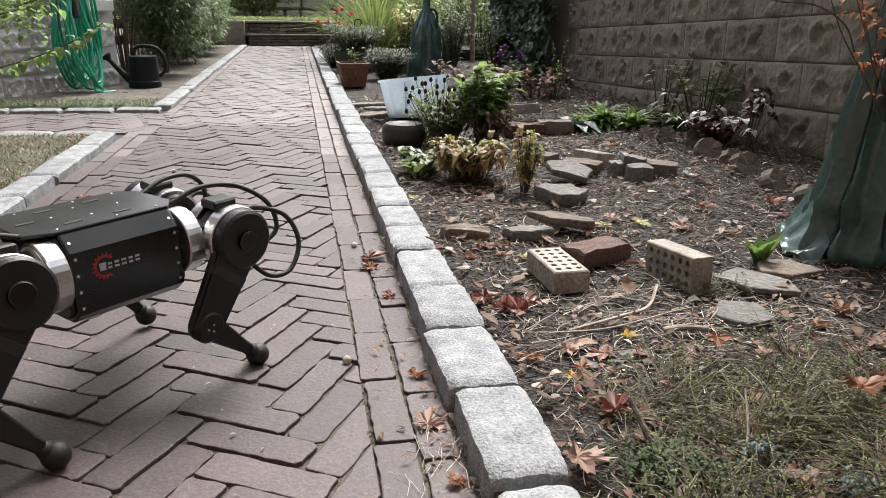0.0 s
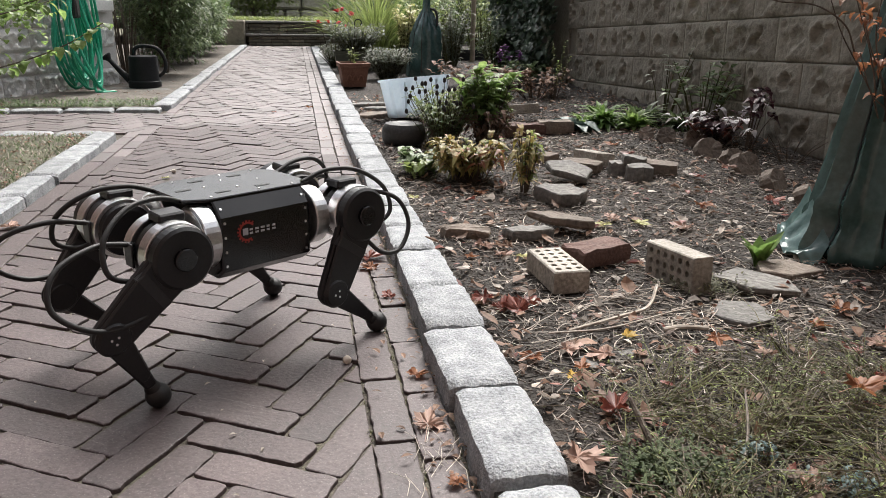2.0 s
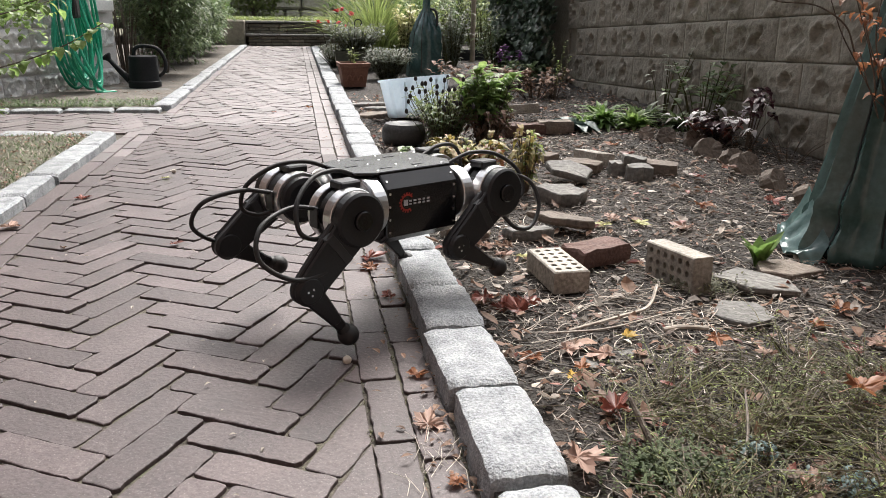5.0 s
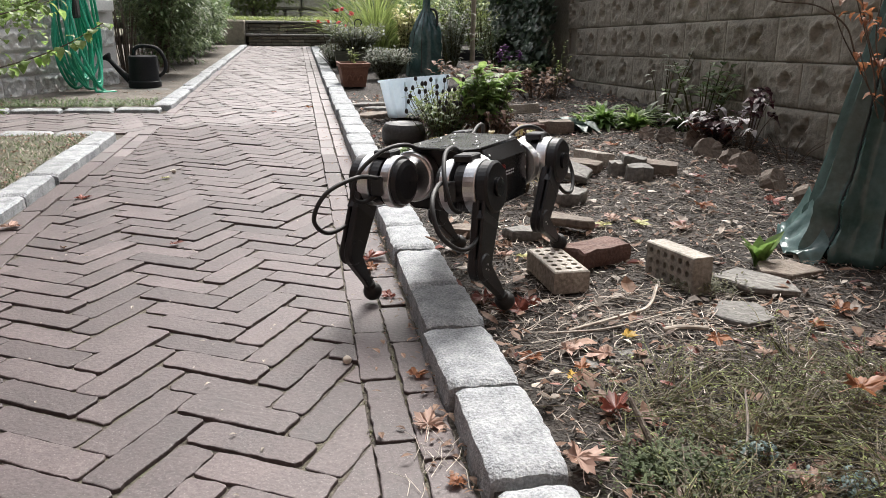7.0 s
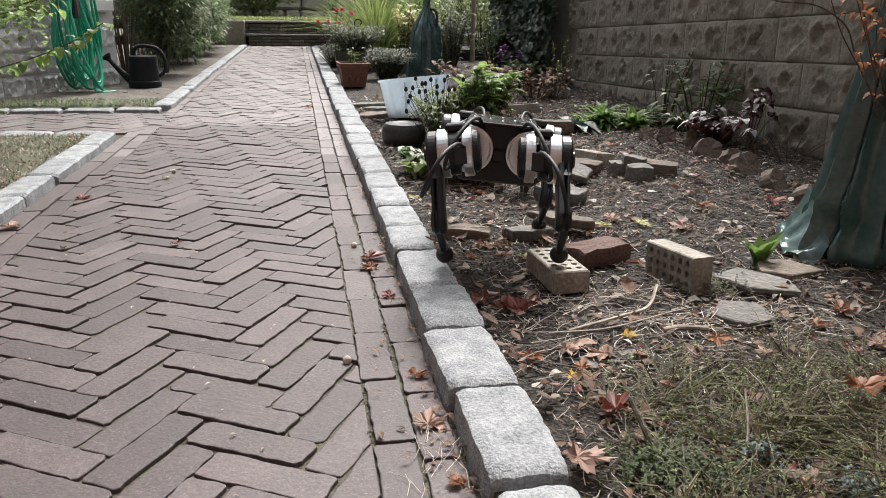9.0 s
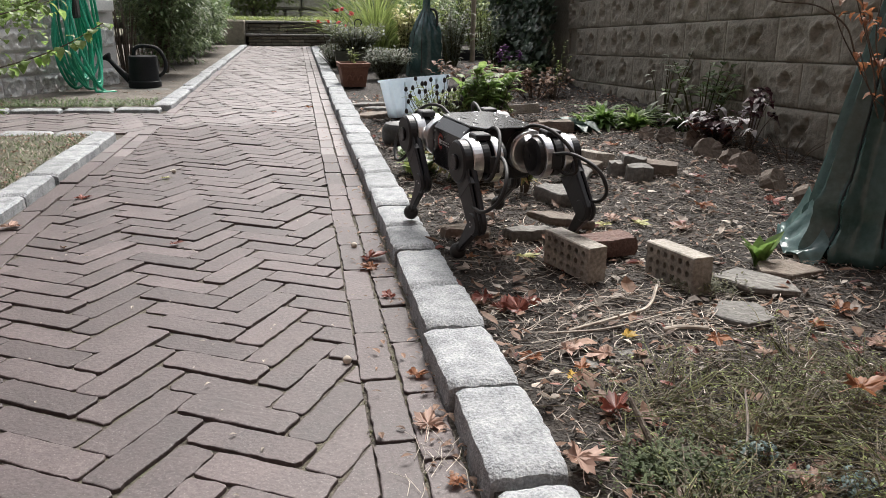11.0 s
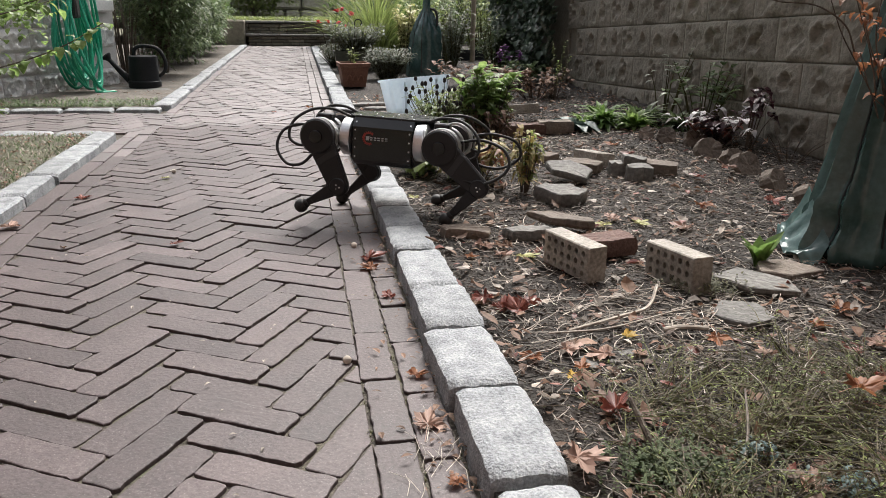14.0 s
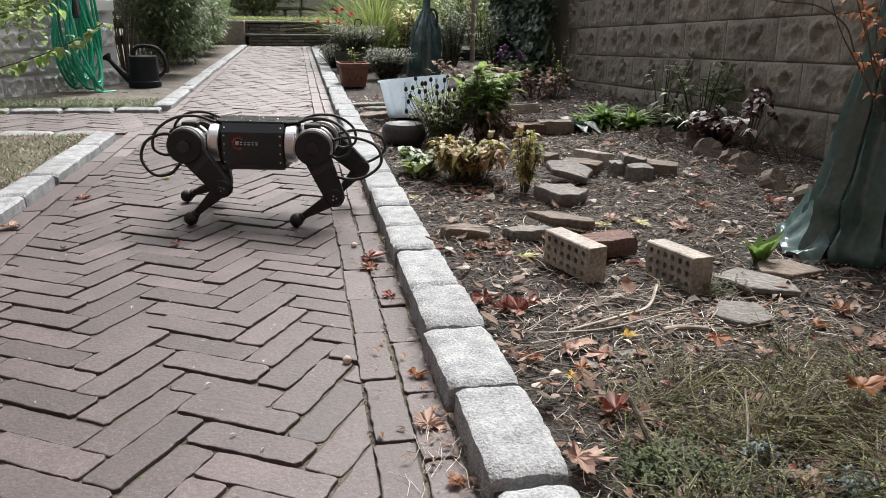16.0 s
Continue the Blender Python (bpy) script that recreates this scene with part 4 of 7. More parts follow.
RED_BRICK = rough_stone("clay_brick", "worn dark red clay brick lying on the soil", 0.165, 0.09, 0.046, (0.728, 1.742, 0.045, 0, 0, 22), CLAY, 91, "brick", "old bricks")
RED_ROWS = [(0.0, pose(0.728, 1.742, 0.045, 0, 0, 22)), (9.4, pose(0.728, 1.742, 0.045, 0, 0, 22)), (10.2, pose(0.768, 1.800, 0.046, 0, -2, 8)), (16.0, pose(0.768, 1.800, 0.046, 0, -2, 8))]
STONES = [
    ("flat_stone", "brown flat stone beside the kerb", 0.165, 0.06, 0.035, (0.448, 1.985, 0.035, 4, 6, -14), SANDSTONE),
    ("flat_stone", "grey flat stone with a chipped edge", 0.145, 0.07, 0.03, (0.615, 1.955, 0.038, -3, 2, -6), SLATE),
    ("flat_stone", "thin brown slab leaning on a clay brick", 0.19, 0.10, 0.022, (0.735, 2.03, 0.055, -4, 6, -24), SANDSTONE),
    ("flat_stone", "thick grey stone with a mossy top", 0.165, 0.13, 0.045, (0.85, 2.36, 0.045, 4, 8, -35), SLATE),
    ("flat_stone", "pale tilted slab of split stone", 0.21, 0.12, 0.025, (0.985, 2.66, 0.065, 9, 12, -42), SLATE),
    ("flat_stone", "dark narrow stone behind the pale slab", 0.17, 0.08, 0.035, (1.08, 2.80, 0.055, 6, 5, -38), SANDSTONE),
    ("flat_stone", "dark flat stone near the yellowing plant", 0.12, 0.08, 0.03, (1.0, 3.02, 0.045, 0, 0, -15), SANDSTONE),
    ("round_stone", "rounded grey stone in a small heap", 0.10, 0.09, 0.07, (1.255, 2.64, 0.045, 0, 0, 20), SLATE),
    ("round_stone", "rounded grey stone in a small heap", 0.08, 0.08, 0.06, (1.215, 2.76, 0.045, 0, 0, 70), SLATE),
    ("round_stone", "small stone on top of the heap", 0.10, 0.07, 0.03, (1.27, 2.73, 0.085, 0, 6, -20), SLATE),
    ("square_stone", "square-cut tan stone in a small heap", 0.13, 0.09, 0.05, (1.37, 2.71, 0.055, 3, 4, -30), SANDSTONE),
    ("slab", "dark grey pointed slate slab", 0.18, 0.12, 0.016, (1.03, 1.505, 0.034, 3, 4, -28), SLATE),
    ("slab", "pale grey slate slab sunk in the soil", 0.13, 0.14, 0.016, (0.895, 1.335, 0.03, 0, 0, -12), SLATE),
    ("slab", "grey flat stone half under the watering bag", 0.17, 0.13, 0.018, (1.17, 1.60, 0.026, 0, 3, 14), SANDSTONE),
    ("slab", "grey slate chip in the litter", 0.11, 0.05, 0.012, (0.56, 1.19, 0.022, 0, 0, 10), SLATE),
    ("slab", "small grey slate chip", 0.06, 0.04, 0.008, (0.50, 1.175, 0.026, 12, 5, 40), SLATE),
    ("slab", "long flat edging stone", 0.3, 0.09, 0.02, (0.46, 5.05, 0.03, 0, 0, 12), SLATE),
    ("slab", "brown flat edging stone", 0.24, 0.13, 0.03, (0.44, 4.50, 0.03, 0, 0, 20), SANDSTONE),
    ("slab", "grey flat edging stone", 0.2, 0.12, 0.025, (0.5, 4.8, 0.03, 0, 0, -15), SLATE),
    ("old_brick", "brown brick edging further beds", 0.22, 0.1, 0.06, (1.10, 3.70, 0.06, 0, 0, 6), CLAY),
    ("old_brick", "dark brick edging further beds", 0.18, 0.1, 0.06, (1.28, 3.72, 0.07, 0, 0, -8), SANDSTONE),
]
for k, (name, label, sx, sy, sz, at, material) in enumerate(STONES):
    rough_stone(name, label, sx, sy, sz, at, material, 100 + k)


def log_edging():
    """Round brown stones set on edge in a curve before the wall."""
    for k, (x, y, s) in enumerate(((1.64, 3.42, 0.10), (1.70, 3.33, 0.12), (1.78, 3.22, 0.12), (1.72, 2.98, 0.15), (1.74, 2.82, 0.12), (1.70, 2.66, 0.16), (1.68, 2.44, 0.13), (1.68, 2.24, 0.12))):
        rough_stone("edging_stone", "rounded brown stone set on edge in the soil", s * 0.78, s * 0.76, 0.05, (x, y, bed_z(x, y) + s * 0.16, 62, 0, -30 + 9 * k), SANDSTONE, 200 + k, "stone", "edging stones")


log_edging()

# ---- litter and straw ----


def litter():
    r = random.Random(8)
    s = Soup(8)
    for k in range(23000):
        y = 0.5 + 4.6 * r.random() ** 1.6
        x = r.uniform(0.345, 2.12)
        a = r.uniform(0, 6.28)
        l = r.choice((0.005, 0.007, 0.010, 0.015, 0.024, 0.045)) * r.uniform(0.6, 1.3)
        s.chip((x, y, bed_z(x, y) + r.uniform(0.002, 0.011)), (math.cos(a), math.sin(a), r.uniform(-0.35, 0.35)), l, r.uniform(0.0006, 0.002), r.uniform(0.0008, 0.0026))
    tagged(finish("bark_mulch", s.mesh("bark_mulch", TWIG), TWIG), "dark bark chips and broken twigs strewn over the soil", "mulch", kind="stuff")
    s = Soup(10)
    for k in range(14000):
        y = 0.5 + 4.2 * r.random() ** 1.6
        x = r.uniform(0.345, 2.12)
        a, l = r.uniform(0, 6.28), r.uniform(0.002, 0.008)
        s.chip((x, y, bed_z(x, y) + 0.004), (math.cos(a), math.sin(a), r.uniform(-0.6, 0.6)), l, l * r.uniform(0.3, 0.5), l * r.uniform(0.4, 0.8))
    tagged(finish("soil_crumbs", s.mesh("soil_crumbs", SOIL_CRUMB), SOIL_CRUMB), "crumbs of soil and grit over the bed", "soil", kind="stuff")
    s = Soup(9)
    for k in range(3600):
        y = 1.32 + r.gauss(0, 0.11) if k < 170 else r.uniform(0.7, 3.6)
        x = r.uniform(0.45, 1.05) if k < 170 else r.uniform(0.36, 2.0)
        a = r.gauss(0.15, 0.5) if k < 170 else r.uniform(0, 3.14)
        l = r.uniform(0.03, 0.2) if k < 170 else r.uniform(0.02, 0.09)
        bend = r.uniform(-0.5, 0.5)
        if k >= 170 and y < 1.05 and x > 0.5:
            continue
        pts = []
        for i in range(6):
            t = i / 5 - 0.5
            px, py = x + l * t * math.cos(a + bend * t), y + l * t * math.sin(a + bend * t)
            pts.append((px, py, bed_z(px, py) + 0.007 + r.uniform(0, 0.003) + (r.uniform(0, 0.01) if k % 4 == 0 else 0)))
        s.stalk(pts, r.uniform(0.0006, 0.0015), r.uniform(0.0004, 0.001))
    tagged(finish("dry_straw", s.mesh("dry_straw", STRAW), STRAW), "bleached dry stems and straw lying on the soil", "straw", kind="stuff")
    for name, material, label, n in (("leaf_litter", BROWN_LEAF, "brown crumpled dead leaves scattered over the soil", 3600), ("pale_litter", PALE_SCRAP, "pale dry leaf scraps on the soil", 1700), ("red_litter", RED_LEAF, "small dark red leaf scraps on the soil", 620)):
        s = Soup(name)
        for k in range(n):
            y = 0.55 + 5.2 * r.random() ** 1.4
            x = r.uniform(0.35, 2.12)
            a = r.uniform(0, 6.28)
            if name == "pale_litter" and y < 1.05 and x > 0.5:
                continue
            l = r.uniform(0.005, 0.026) if k % 5 else r.uniform(0.02, 0.05)
            s.leaf((x, y, bed_z(x, y) + 0.010), (math.cos(a), math.sin(a), r.uniform(-0.1, 0.45)), l, l * r.uniform(0.3, 0.75), r.uniform(-0.6, 0.8), r.uniform(-0.4, 0.5))
        tagged(finish(name, s.mesh(name, material), material), label, "leaves", kind="stuff")


litter()


def stick(label, pts, r0, r1, material=STRAW, name="dry_stalk", group="dry stalks"):
    bm = bmesh.new()
    tube(bm, spline([(x, y, bed_z(x, y) + z) for x, y, z in pts], 8), r0, 7, r1)
    tagged(finish(name, bm, material, smooth=True), label, "stalk", group)


stick("long bleached bent stalk lying on the straw", [(0.50, 1.30, 0.012), (0.62, 1.33, 0.016), (0.70, 1.375, 0.02), (0.775, 1.49, 0.022)], 0.0035, 0.004)
stick("thin bleached curled stalk on the soil", [(0.775, 1.49, 0.012), (0.80, 1.53, 0.018), (0.79, 1.585, 0.025), (0.765, 1.62, 0.02)], 0.002, 0.001)
stick("thin bleached stalk across the litter", [(0.46, 1.30, 0.01), (0.58, 1.29, 0.012), (0.75, 1.35, 0.016), (0.86, 1.40, 0.012)], 0.0025, 0.0012)
stick("pale reed stub in the litter", [(0.68, 1.262, 0.012), (0.72, 1.265, 0.014), (0.775, 1.262, 0.014)], 0.005, 0.005)
stick("brown bare stem leaning out of the low plants", [(0.485, 0.86, 0.0), (0.478, 0.90, 0.03), (0.47, 0.95, 0.06)], 0.006, 0.004, BARK)
stick("thin dry stem leaning over the low plants", [(0.60, 0.84, 0.0), (0.625, 0.88, 0.035), (0.645, 0.93, 0.075)], 0.003, 0.0015, STRAW)

# ---- fallen leaves ----


def maple_leaf(seed, size, curl):
    """A five-lobed leaf with a stalk, crumpled upwards at the rim."""
    r = random.Random(seed)
    bm = bmesh.new()
    tips = ((-150, 0.45), (-100, 0.72), (-45, 0.95), (0, 1.1), (45, 0.95), (100, 0.72), (150, 0.45))
    rim = []
    for k, (a, l) in enumerate(tips):
        l *= r.uniform(0.7, 1.12)
        rim += [(a - 18, l * 0.62), (a - 12, l * 0.8), (a - 6, l * 0.76), (a, l), (a + 7, l * 0.78), (a + 13, l * 0.8), (a + 19, l * 0.6)]
        if k < len(tips) - 1:
            rim.append(((a + tips[k + 1][0]) / 2, r.uniform(0.42, 0.58)))
    hub = bm.verts.new((0, 0, 0))
    mids, outs = [], []
    ph = r.uniform(0, 6.28)
    for a, l in rim:
        t = radians(a)
        w = 0.25 * math.sin(3 * t + ph) + 0.15 * math.sin(5 * t + 2 * ph)
        for f, store in ((0.5, mids), (1.0, outs)):
            d = l * f
            store.append(bm.verts.new((size * d * math.cos(t), size * d * math.sin(t) * (1 - 0.25 * curl * f), size * (curl * 0.75 * f * f * (0.4 + 1.8 * w) + r.uniform(-0.05, 0.05)))))
    for i in range(len(rim) - 1):
        bm.faces.new((hub, mids[i], mids[i + 1]))
        bm.faces.new((mids[i], outs[i], outs[i + 1], mids[i + 1]))
    b = [bm.verts.new((-size * x, 0.012 * size * s, size * z)) for x, z in ((0, 0), (0.5, 0.06), (0.95, 0.02)) for s in (-1, 1)]
    bm.faces.new((b[0], b[1], b[3], b[2]))
    bm.faces.new((b[2], b[3], b[5], b[4]))
    return bm


FALLEN = [
    (0.165, 1.90, 0.006, 0.06, RED_LEAF, "bright red maple leaf on the brick border", 0.5, 30),
    (0.165, 1.83, 0.004, 0.045, ORANGE_LEAF, "orange maple leaf on the brick border", 0.4, 200),
    (0.185, 1.615, 0.004, 0.03, RED_LEAF, "dark red leaf beside the kerb", 0.6, 80),
    (0.185, 1.215, 0.006, 0.030, ORANGE_LEAF, "curled orange brown leaf on the brick border", 0.8, 40),
    (0.180, 1.045, 0.006, 0.050, PINK_LEAF, "pale pink maple leaf on the brick border", 0.2, 75),
    (0.195, 0.885, 0.006, 0.024, ORANGE_LEAF, "small orange leaf on the brick border", 0.5, 100),
    (-0.47, 0.932, 0.006, 0.017, GOLD_LEAF, "small yellow leaf on the path", 0.5, -20),
    (-0.735, 2.68, 0.004, 0.05, RED_LEAF, "dark red maple leaf on the path", 0.4, 60),
    (-0.355, 2.10, 0.004, 0.026, RED_LEAF, "dark red leaf on the path", 0.6, 0),
    (-0.84, 2.32, 0.008, 0.05, PINK_LEAF, "pale brown leaf by the lawn kerb", 0.5, 90),
    (-0.16, 4.9, 0.004, 0.03, RED_LEAF, "small red leaf on the path", 0.4, 50),
    (0.075, 5.15, 0.004, 0.045, ORANGE_LEAF, "orange leaf on the brick border", 0.5, 150),
    (-0.515, 2.98, 0.004, 0.028, LIME_LEAF, "pale straw coloured leaf on the path", 0.3, 10),
    (-0.64, 2.10, 0.004, 0.016, BROWN_LEAF, "small brown leaf on the path", 0.7, 10),
    (0.355, 0.855, 0.050, 0.055, PINK_LEAF, "large pale brown leaf lying over the kerb", 0.6, -30),
    (0.41, 1.47, 0.034, 0.06, RED_LEAF, "large dark red curled leaf beside the kerb", 0.6, 20),
    (0.37, 1.50, 0.034, 0.045, BROWN_LEAF, "curled brown leaf beside the kerb", 0.7, 130),
    (0.44, 1.44, 0.036, 0.055, RED_LEAF, "dark crimson curled leaf in the litter", 0.9, 150),
    (0.385, 1.535, 0.036, 0.05, RED_LEAF, "dull red folded leaf beside the kerb", 0.8, 260),
    (0.475, 1.475, 0.034, 0.04, RED_LEAF, "small crimson leaf in the litter", 0.8, 90),
    (0.53, 1.19, 0.034, 0.045, PINK_LEAF, "pale brown leaf over a slate chip", 0.5, 190),
    (0.60, 1.25, 0.034, 0.024, GOLD_LEAF, "yellow scrap of leaf on the litter", 0.5, 30),
    (0.72, 1.14, 0.075, 0.04, ORANGE_LEAF, "orange brown leaf caught in the wiry plants", 0.5, 250),
    (0.95, 1.00, 0.06, 0.045, RED_LEAF, "red brown leaf lying at the wiry plants", 0.7, 310),
    (1.08, 1.16, 0.034, 0.04, PINK_LEAF, "pinkish dead leaf on the litter", 0.6, 170),
    (1.13, 1.34, 0.034, 0.045, ORANGE_LEAF, "orange brown dead leaf on the litter", 0.6, 20),
    (0.88, 2.05, 0.036, 0.04, LIME_LEAF, "pale straw leaf beside the clay brick", 0.4, 200),
    (0.83, 2.02, 0.036, 0.035, RED_LEAF, "small red leaf beside the slab", 0.6, 120),
    (0.47, 1.88, 0.036, 0.045, PINK_LEAF, "pale folded leaf between the stones", 0.8, 60),
    (0.53, 1.87, 0.036, 0.04, BROWN_LEAF, "brown folded leaf between the stones", 0.9, 140),
    (0.36, 2.40, 0.05, 0.028, LIME_LEAF, "pale scrap of leaf beside the kerb", 0.4, 140),
    (0.40, 1.205, 0.03, 0.036, ORANGE_LEAF, "orange brown leaf on the soil", 0.6, 200),
    (0.47, 1.22, 0.03, 0.036, PINK_LEAF, "pale brown leaf on the soil", 0.5, 10),
    (0.44, 1.115, 0.03, 0.022, GOLD_LEAF, "yellow leaf on the soil", 0.4, -30),
    (0.47, 1.145, 0.03, 0.026, ORANGE_LEAF, "orange brown leaf on the soil", 0.6, 60),
    (0.465, 0.985, 0.045, 0.045, RED_LEAF, "red brown curled leaf in the low plants", 1.1, 80),
    (0.845, 0.93, 0.085, 0.05, ORANGE_LEAF, "orange brown leaf on the dry plants", 0.8, 10),
    (0.80, 1.10, 0.065, 0.032, BROWN_LEAF, "brown leaf on the dry plants", 0.5, 100),
    (0.57, 0.84, 0.045, 0.03, BROWN_LEAF, "dull brown leaf in the low plants", 0.6, 70),
    (0.66, 0.77, 0.04, 0.035, PINK_LEAF, "pale red leaf in the low plants", 0.9, 30),
    (0.555, 1.79, 0.034, 0.05, LIME_LEAF, "pale yellow green leaf on the soil", 0.15, 0),
    (0.50, 1.82, 0.034, 0.04, PINK_LEAF, "pale pink leaf on the soil", 0.6, 40),
    (0.41, 1.80, 0.034, 0.03, ORANGE_LEAF, "orange leaf beside the kerb", 0.5, 0),
    (0.60, 2.52, 0.036, 0.05, ORANGE_LEAF, "orange maple leaf on the soil", 0.5, 20),
    (0.98, 2.04, 0.036, 0.04, LIME_LEAF, "pale leaf beside the stones", 0.4, 20),
    (0.92, 2.10, 0.036, 0.045, PINK_LEAF, "pale pink leaf beside the stones", 0.4, 60),
    (1.10, 1.98, 0.036, 0.05, PINK_LEAF, "pale brown leaf on the soil", 0.5, 120),
    (1.28, 2.22, 0.04, 0.05, ORANGE_LEAF, "orange red leaf on the soil", 0.5, 0),
    (1.45, 2.55, 0.05, 0.05, RED_LEAF, "red leaf on the soil", 0.5, 80),
    (1.52, 2.20, 0.05, 0.06, RED_LEAF, "red brown maple leaf on the soil", 0.6, 10),
    (1.70, 2.18, 0.05, 0.06, ORANGE_LEAF, "orange brown maple leaf on the soil", 0.6, 40),
    (1.60, 2.62, 0.06, 0.05, PINK_LEAF, "tan leaf on the soil", 0.5, 300),
    (1.35, 2.95, 0.06, 0.05, RED_LEAF, "red leaf on the soil", 0.4, 130),
    (1.36, 3.15, 0.06, 0.05, ORANGE_LEAF, "orange leaf on the soil", 0.4, 130),
    (1.02, 1.27, 0.03, 0.035, ORANGE_LEAF, "orange brown leaf on the litter", 0.6, 10),
    (1.00, 1.14, 0.03, 0.04, RED_LEAF, "dark red leaf on the litter", 0.6, 60),
    (0.62, 1.66, 0.03, 0.02, RED_LEAF, "small red leaf on the soil", 0.6, 60),
]
for k, (x, y, z, size, material, label, curl, turn) in enumerate(FALLEN):
    zz = bed_z(x, y) + 0.012 + max(0, z - 0.035) if x > 0.34 else (0.056 if x > 0.33 else z)
    ob = tagged(finish("fallen_leaf", maple_leaf(300 + k, size, curl * 0.45), material, smooth=True), label, "leaf", "fallen leaves")
    ob.matrix_basis = pose(x, y, zz, (k * 37) % 17 - 8, (k * 53) % 15 - 7, turn)


def debris():
    """Bits in the joint beside the kerb and on the path."""
    r = random.Random(21)
    s = Soup(21)
    for k in range(420):
        y = 0.7 + 4.5 * r.random() ** 1.5
        x = 0.213 + r.gauss(0, 0.012) if k % 3 else r.uniform(0.1, 0.22)
        a = r.uniform(0, 6.28)
        l = r.uniform(0.006, 0.022)
        s.leaf((x, y, 0.003 + r.random() * 0.008), (math.cos(a), math.sin(a), r.uniform(-0.1, 0.4)), l, l * r.uniform(0.2, 0.6), 0.4, 0.2)
    tagged(finish("joint_debris", s.mesh("joint_debris", BROWN_LEAF), BROWN_LEAF), "dry brown leaf scraps along the foot of the kerb", "debris", kind="stuff")
    s = Soup(22)
    for k in range(20):
        x, y, a = 0.16 + r.gauss(0, 0.03), 0.95 + r.gauss(0, 0.06), r.uniform(0.8, 2.2)
        l = r.uniform(0.04, 0.09)
        s.stalk([(x, y, 0.004), (x + l * 0.5 * math.cos(a), y + l * 0.5 * math.sin(a), 0.007), (x + l * math.cos(a + 0.2), y + l * math.sin(a + 0.2), 0.004)], 0.0007, 0.0004)
    tagged(finish("pine_needles", s.mesh("pine_needles", STRAW), STRAW), "dry pine needles on the brick border", "needles", kind="stuff")
    s = Soup(23)
    for k in range(900):
        x = r.choice((-0.745, 0.089, 0.156, 0.214)) + r.gauss(0, 0.004)
        y = 0.6 + 5 * r.random() ** 1.4
        s.leaf((x, y, -0.006), (r.uniform(-1, 1), r.uniform(-1, 1), 1.0), r.uniform(0.004, 0.010), 0.003, 0.2, 0.4)
    tagged(finish("joint_moss", s.mesh("joint_moss", OLIVE), OLIVE), "tufts of moss in the joints of the border", "moss", kind="stuff")
    s = Soup(25)
    turn = Matrix.Rotation(LAY, 3, "Z")
    for k in range(2600):
        i, j, q = r.randrange(-30, 30), r.randrange(-40, 60), r.choice((0, 1))
        u, v = i * (LONG + UNIT) - j * UNIT, i * (LONG - UNIT) + j * UNIT
        t = r.uniform(0, LONG)
        p = Vector((u + t, v, 0)) if q else Vector((u + LONG, v + t, 0))
        p = turn @ p + Vector((LAY_AT.x, LAY_AT.y, 0))
        if -0.73 < p.x < 0.08 and 0.7 < p.y < 3.5:
            l = r.uniform(0.003, 0.009)
            s.chip((p.x, p.y, -0.005 + r.uniform(0, 0.004)), (r.uniform(-1, 1), r.uniform(-1, 1), r.uniform(-0.2, 0.4)), l, l * 0.3, l * 0.3)
    tagged(finish("joint_grit", s.mesh("joint_grit", SOIL_CRUMB), SOIL_CRUMB), "grit and soil crumbs in the brick joints", "grit", kind="stuff")
    s = Soup(24)
    for k in range(170):
        x, y = r.uniform(-0.74, 0.2), 0.8 + 8 * r.random() ** 1.3
        a, l = r.uniform(0, 6.28), r.uniform(0.004, 0.013)
        s.leaf((x, y, 0.003), (math.cos(a), math.sin(a), r.uniform(0, 0.4)), l, l * 0.5, 0.5, 0.2)
    tagged(finish("path_litter", s.mesh("path_litter", PALE_SCRAP), PALE_SCRAP), "tiny pale leaf scraps scattered over the path", "debris", kind="stuff")
    for x, y in ((0.065, 1.30), (-0.50, 3.10), (0.13, 2.02)):
        bm = bmesh.new()
        lathe(bm, [(0.002, 0.0), (0.008, 0.004), (0.009, 0.009), (0.005, 0.015), (0.001, 0.017)], 12)
        tagged(finish("acorn", bm, STRAW, smooth=True), "small tan seed lying on the path", "seed", "seeds").matrix_basis = pose(x, y, 0.001, 60, 0, 40)


debris()


# ---- plants ----
def clump(name, label, category, at, builder, material, stem_material=OLIVE, group="", kind=""):
    """A plant: builder(leaves, stems) fills two soups in the plant's own space."""
    ob = thing(name, label, category, pose(*at), group, kind)
    leaves, stems = Soup(name + label), Soup(label)
    builder(leaves, stems)
    if stems.v:
        part("stem_tuft", stems.mesh("stem_tuft", stem_material), stem_material, ob)["kind"] = "stuff"
    if leaves.v:
        part("foliage", leaves.mesh("foliage", material), material, ob)["kind"] = "stuff"
    return ob


def way(r, lift):
    a = r.uniform(0, 2 * math.pi)
    return Vector((math.cos(a), math.sin(a), lift))


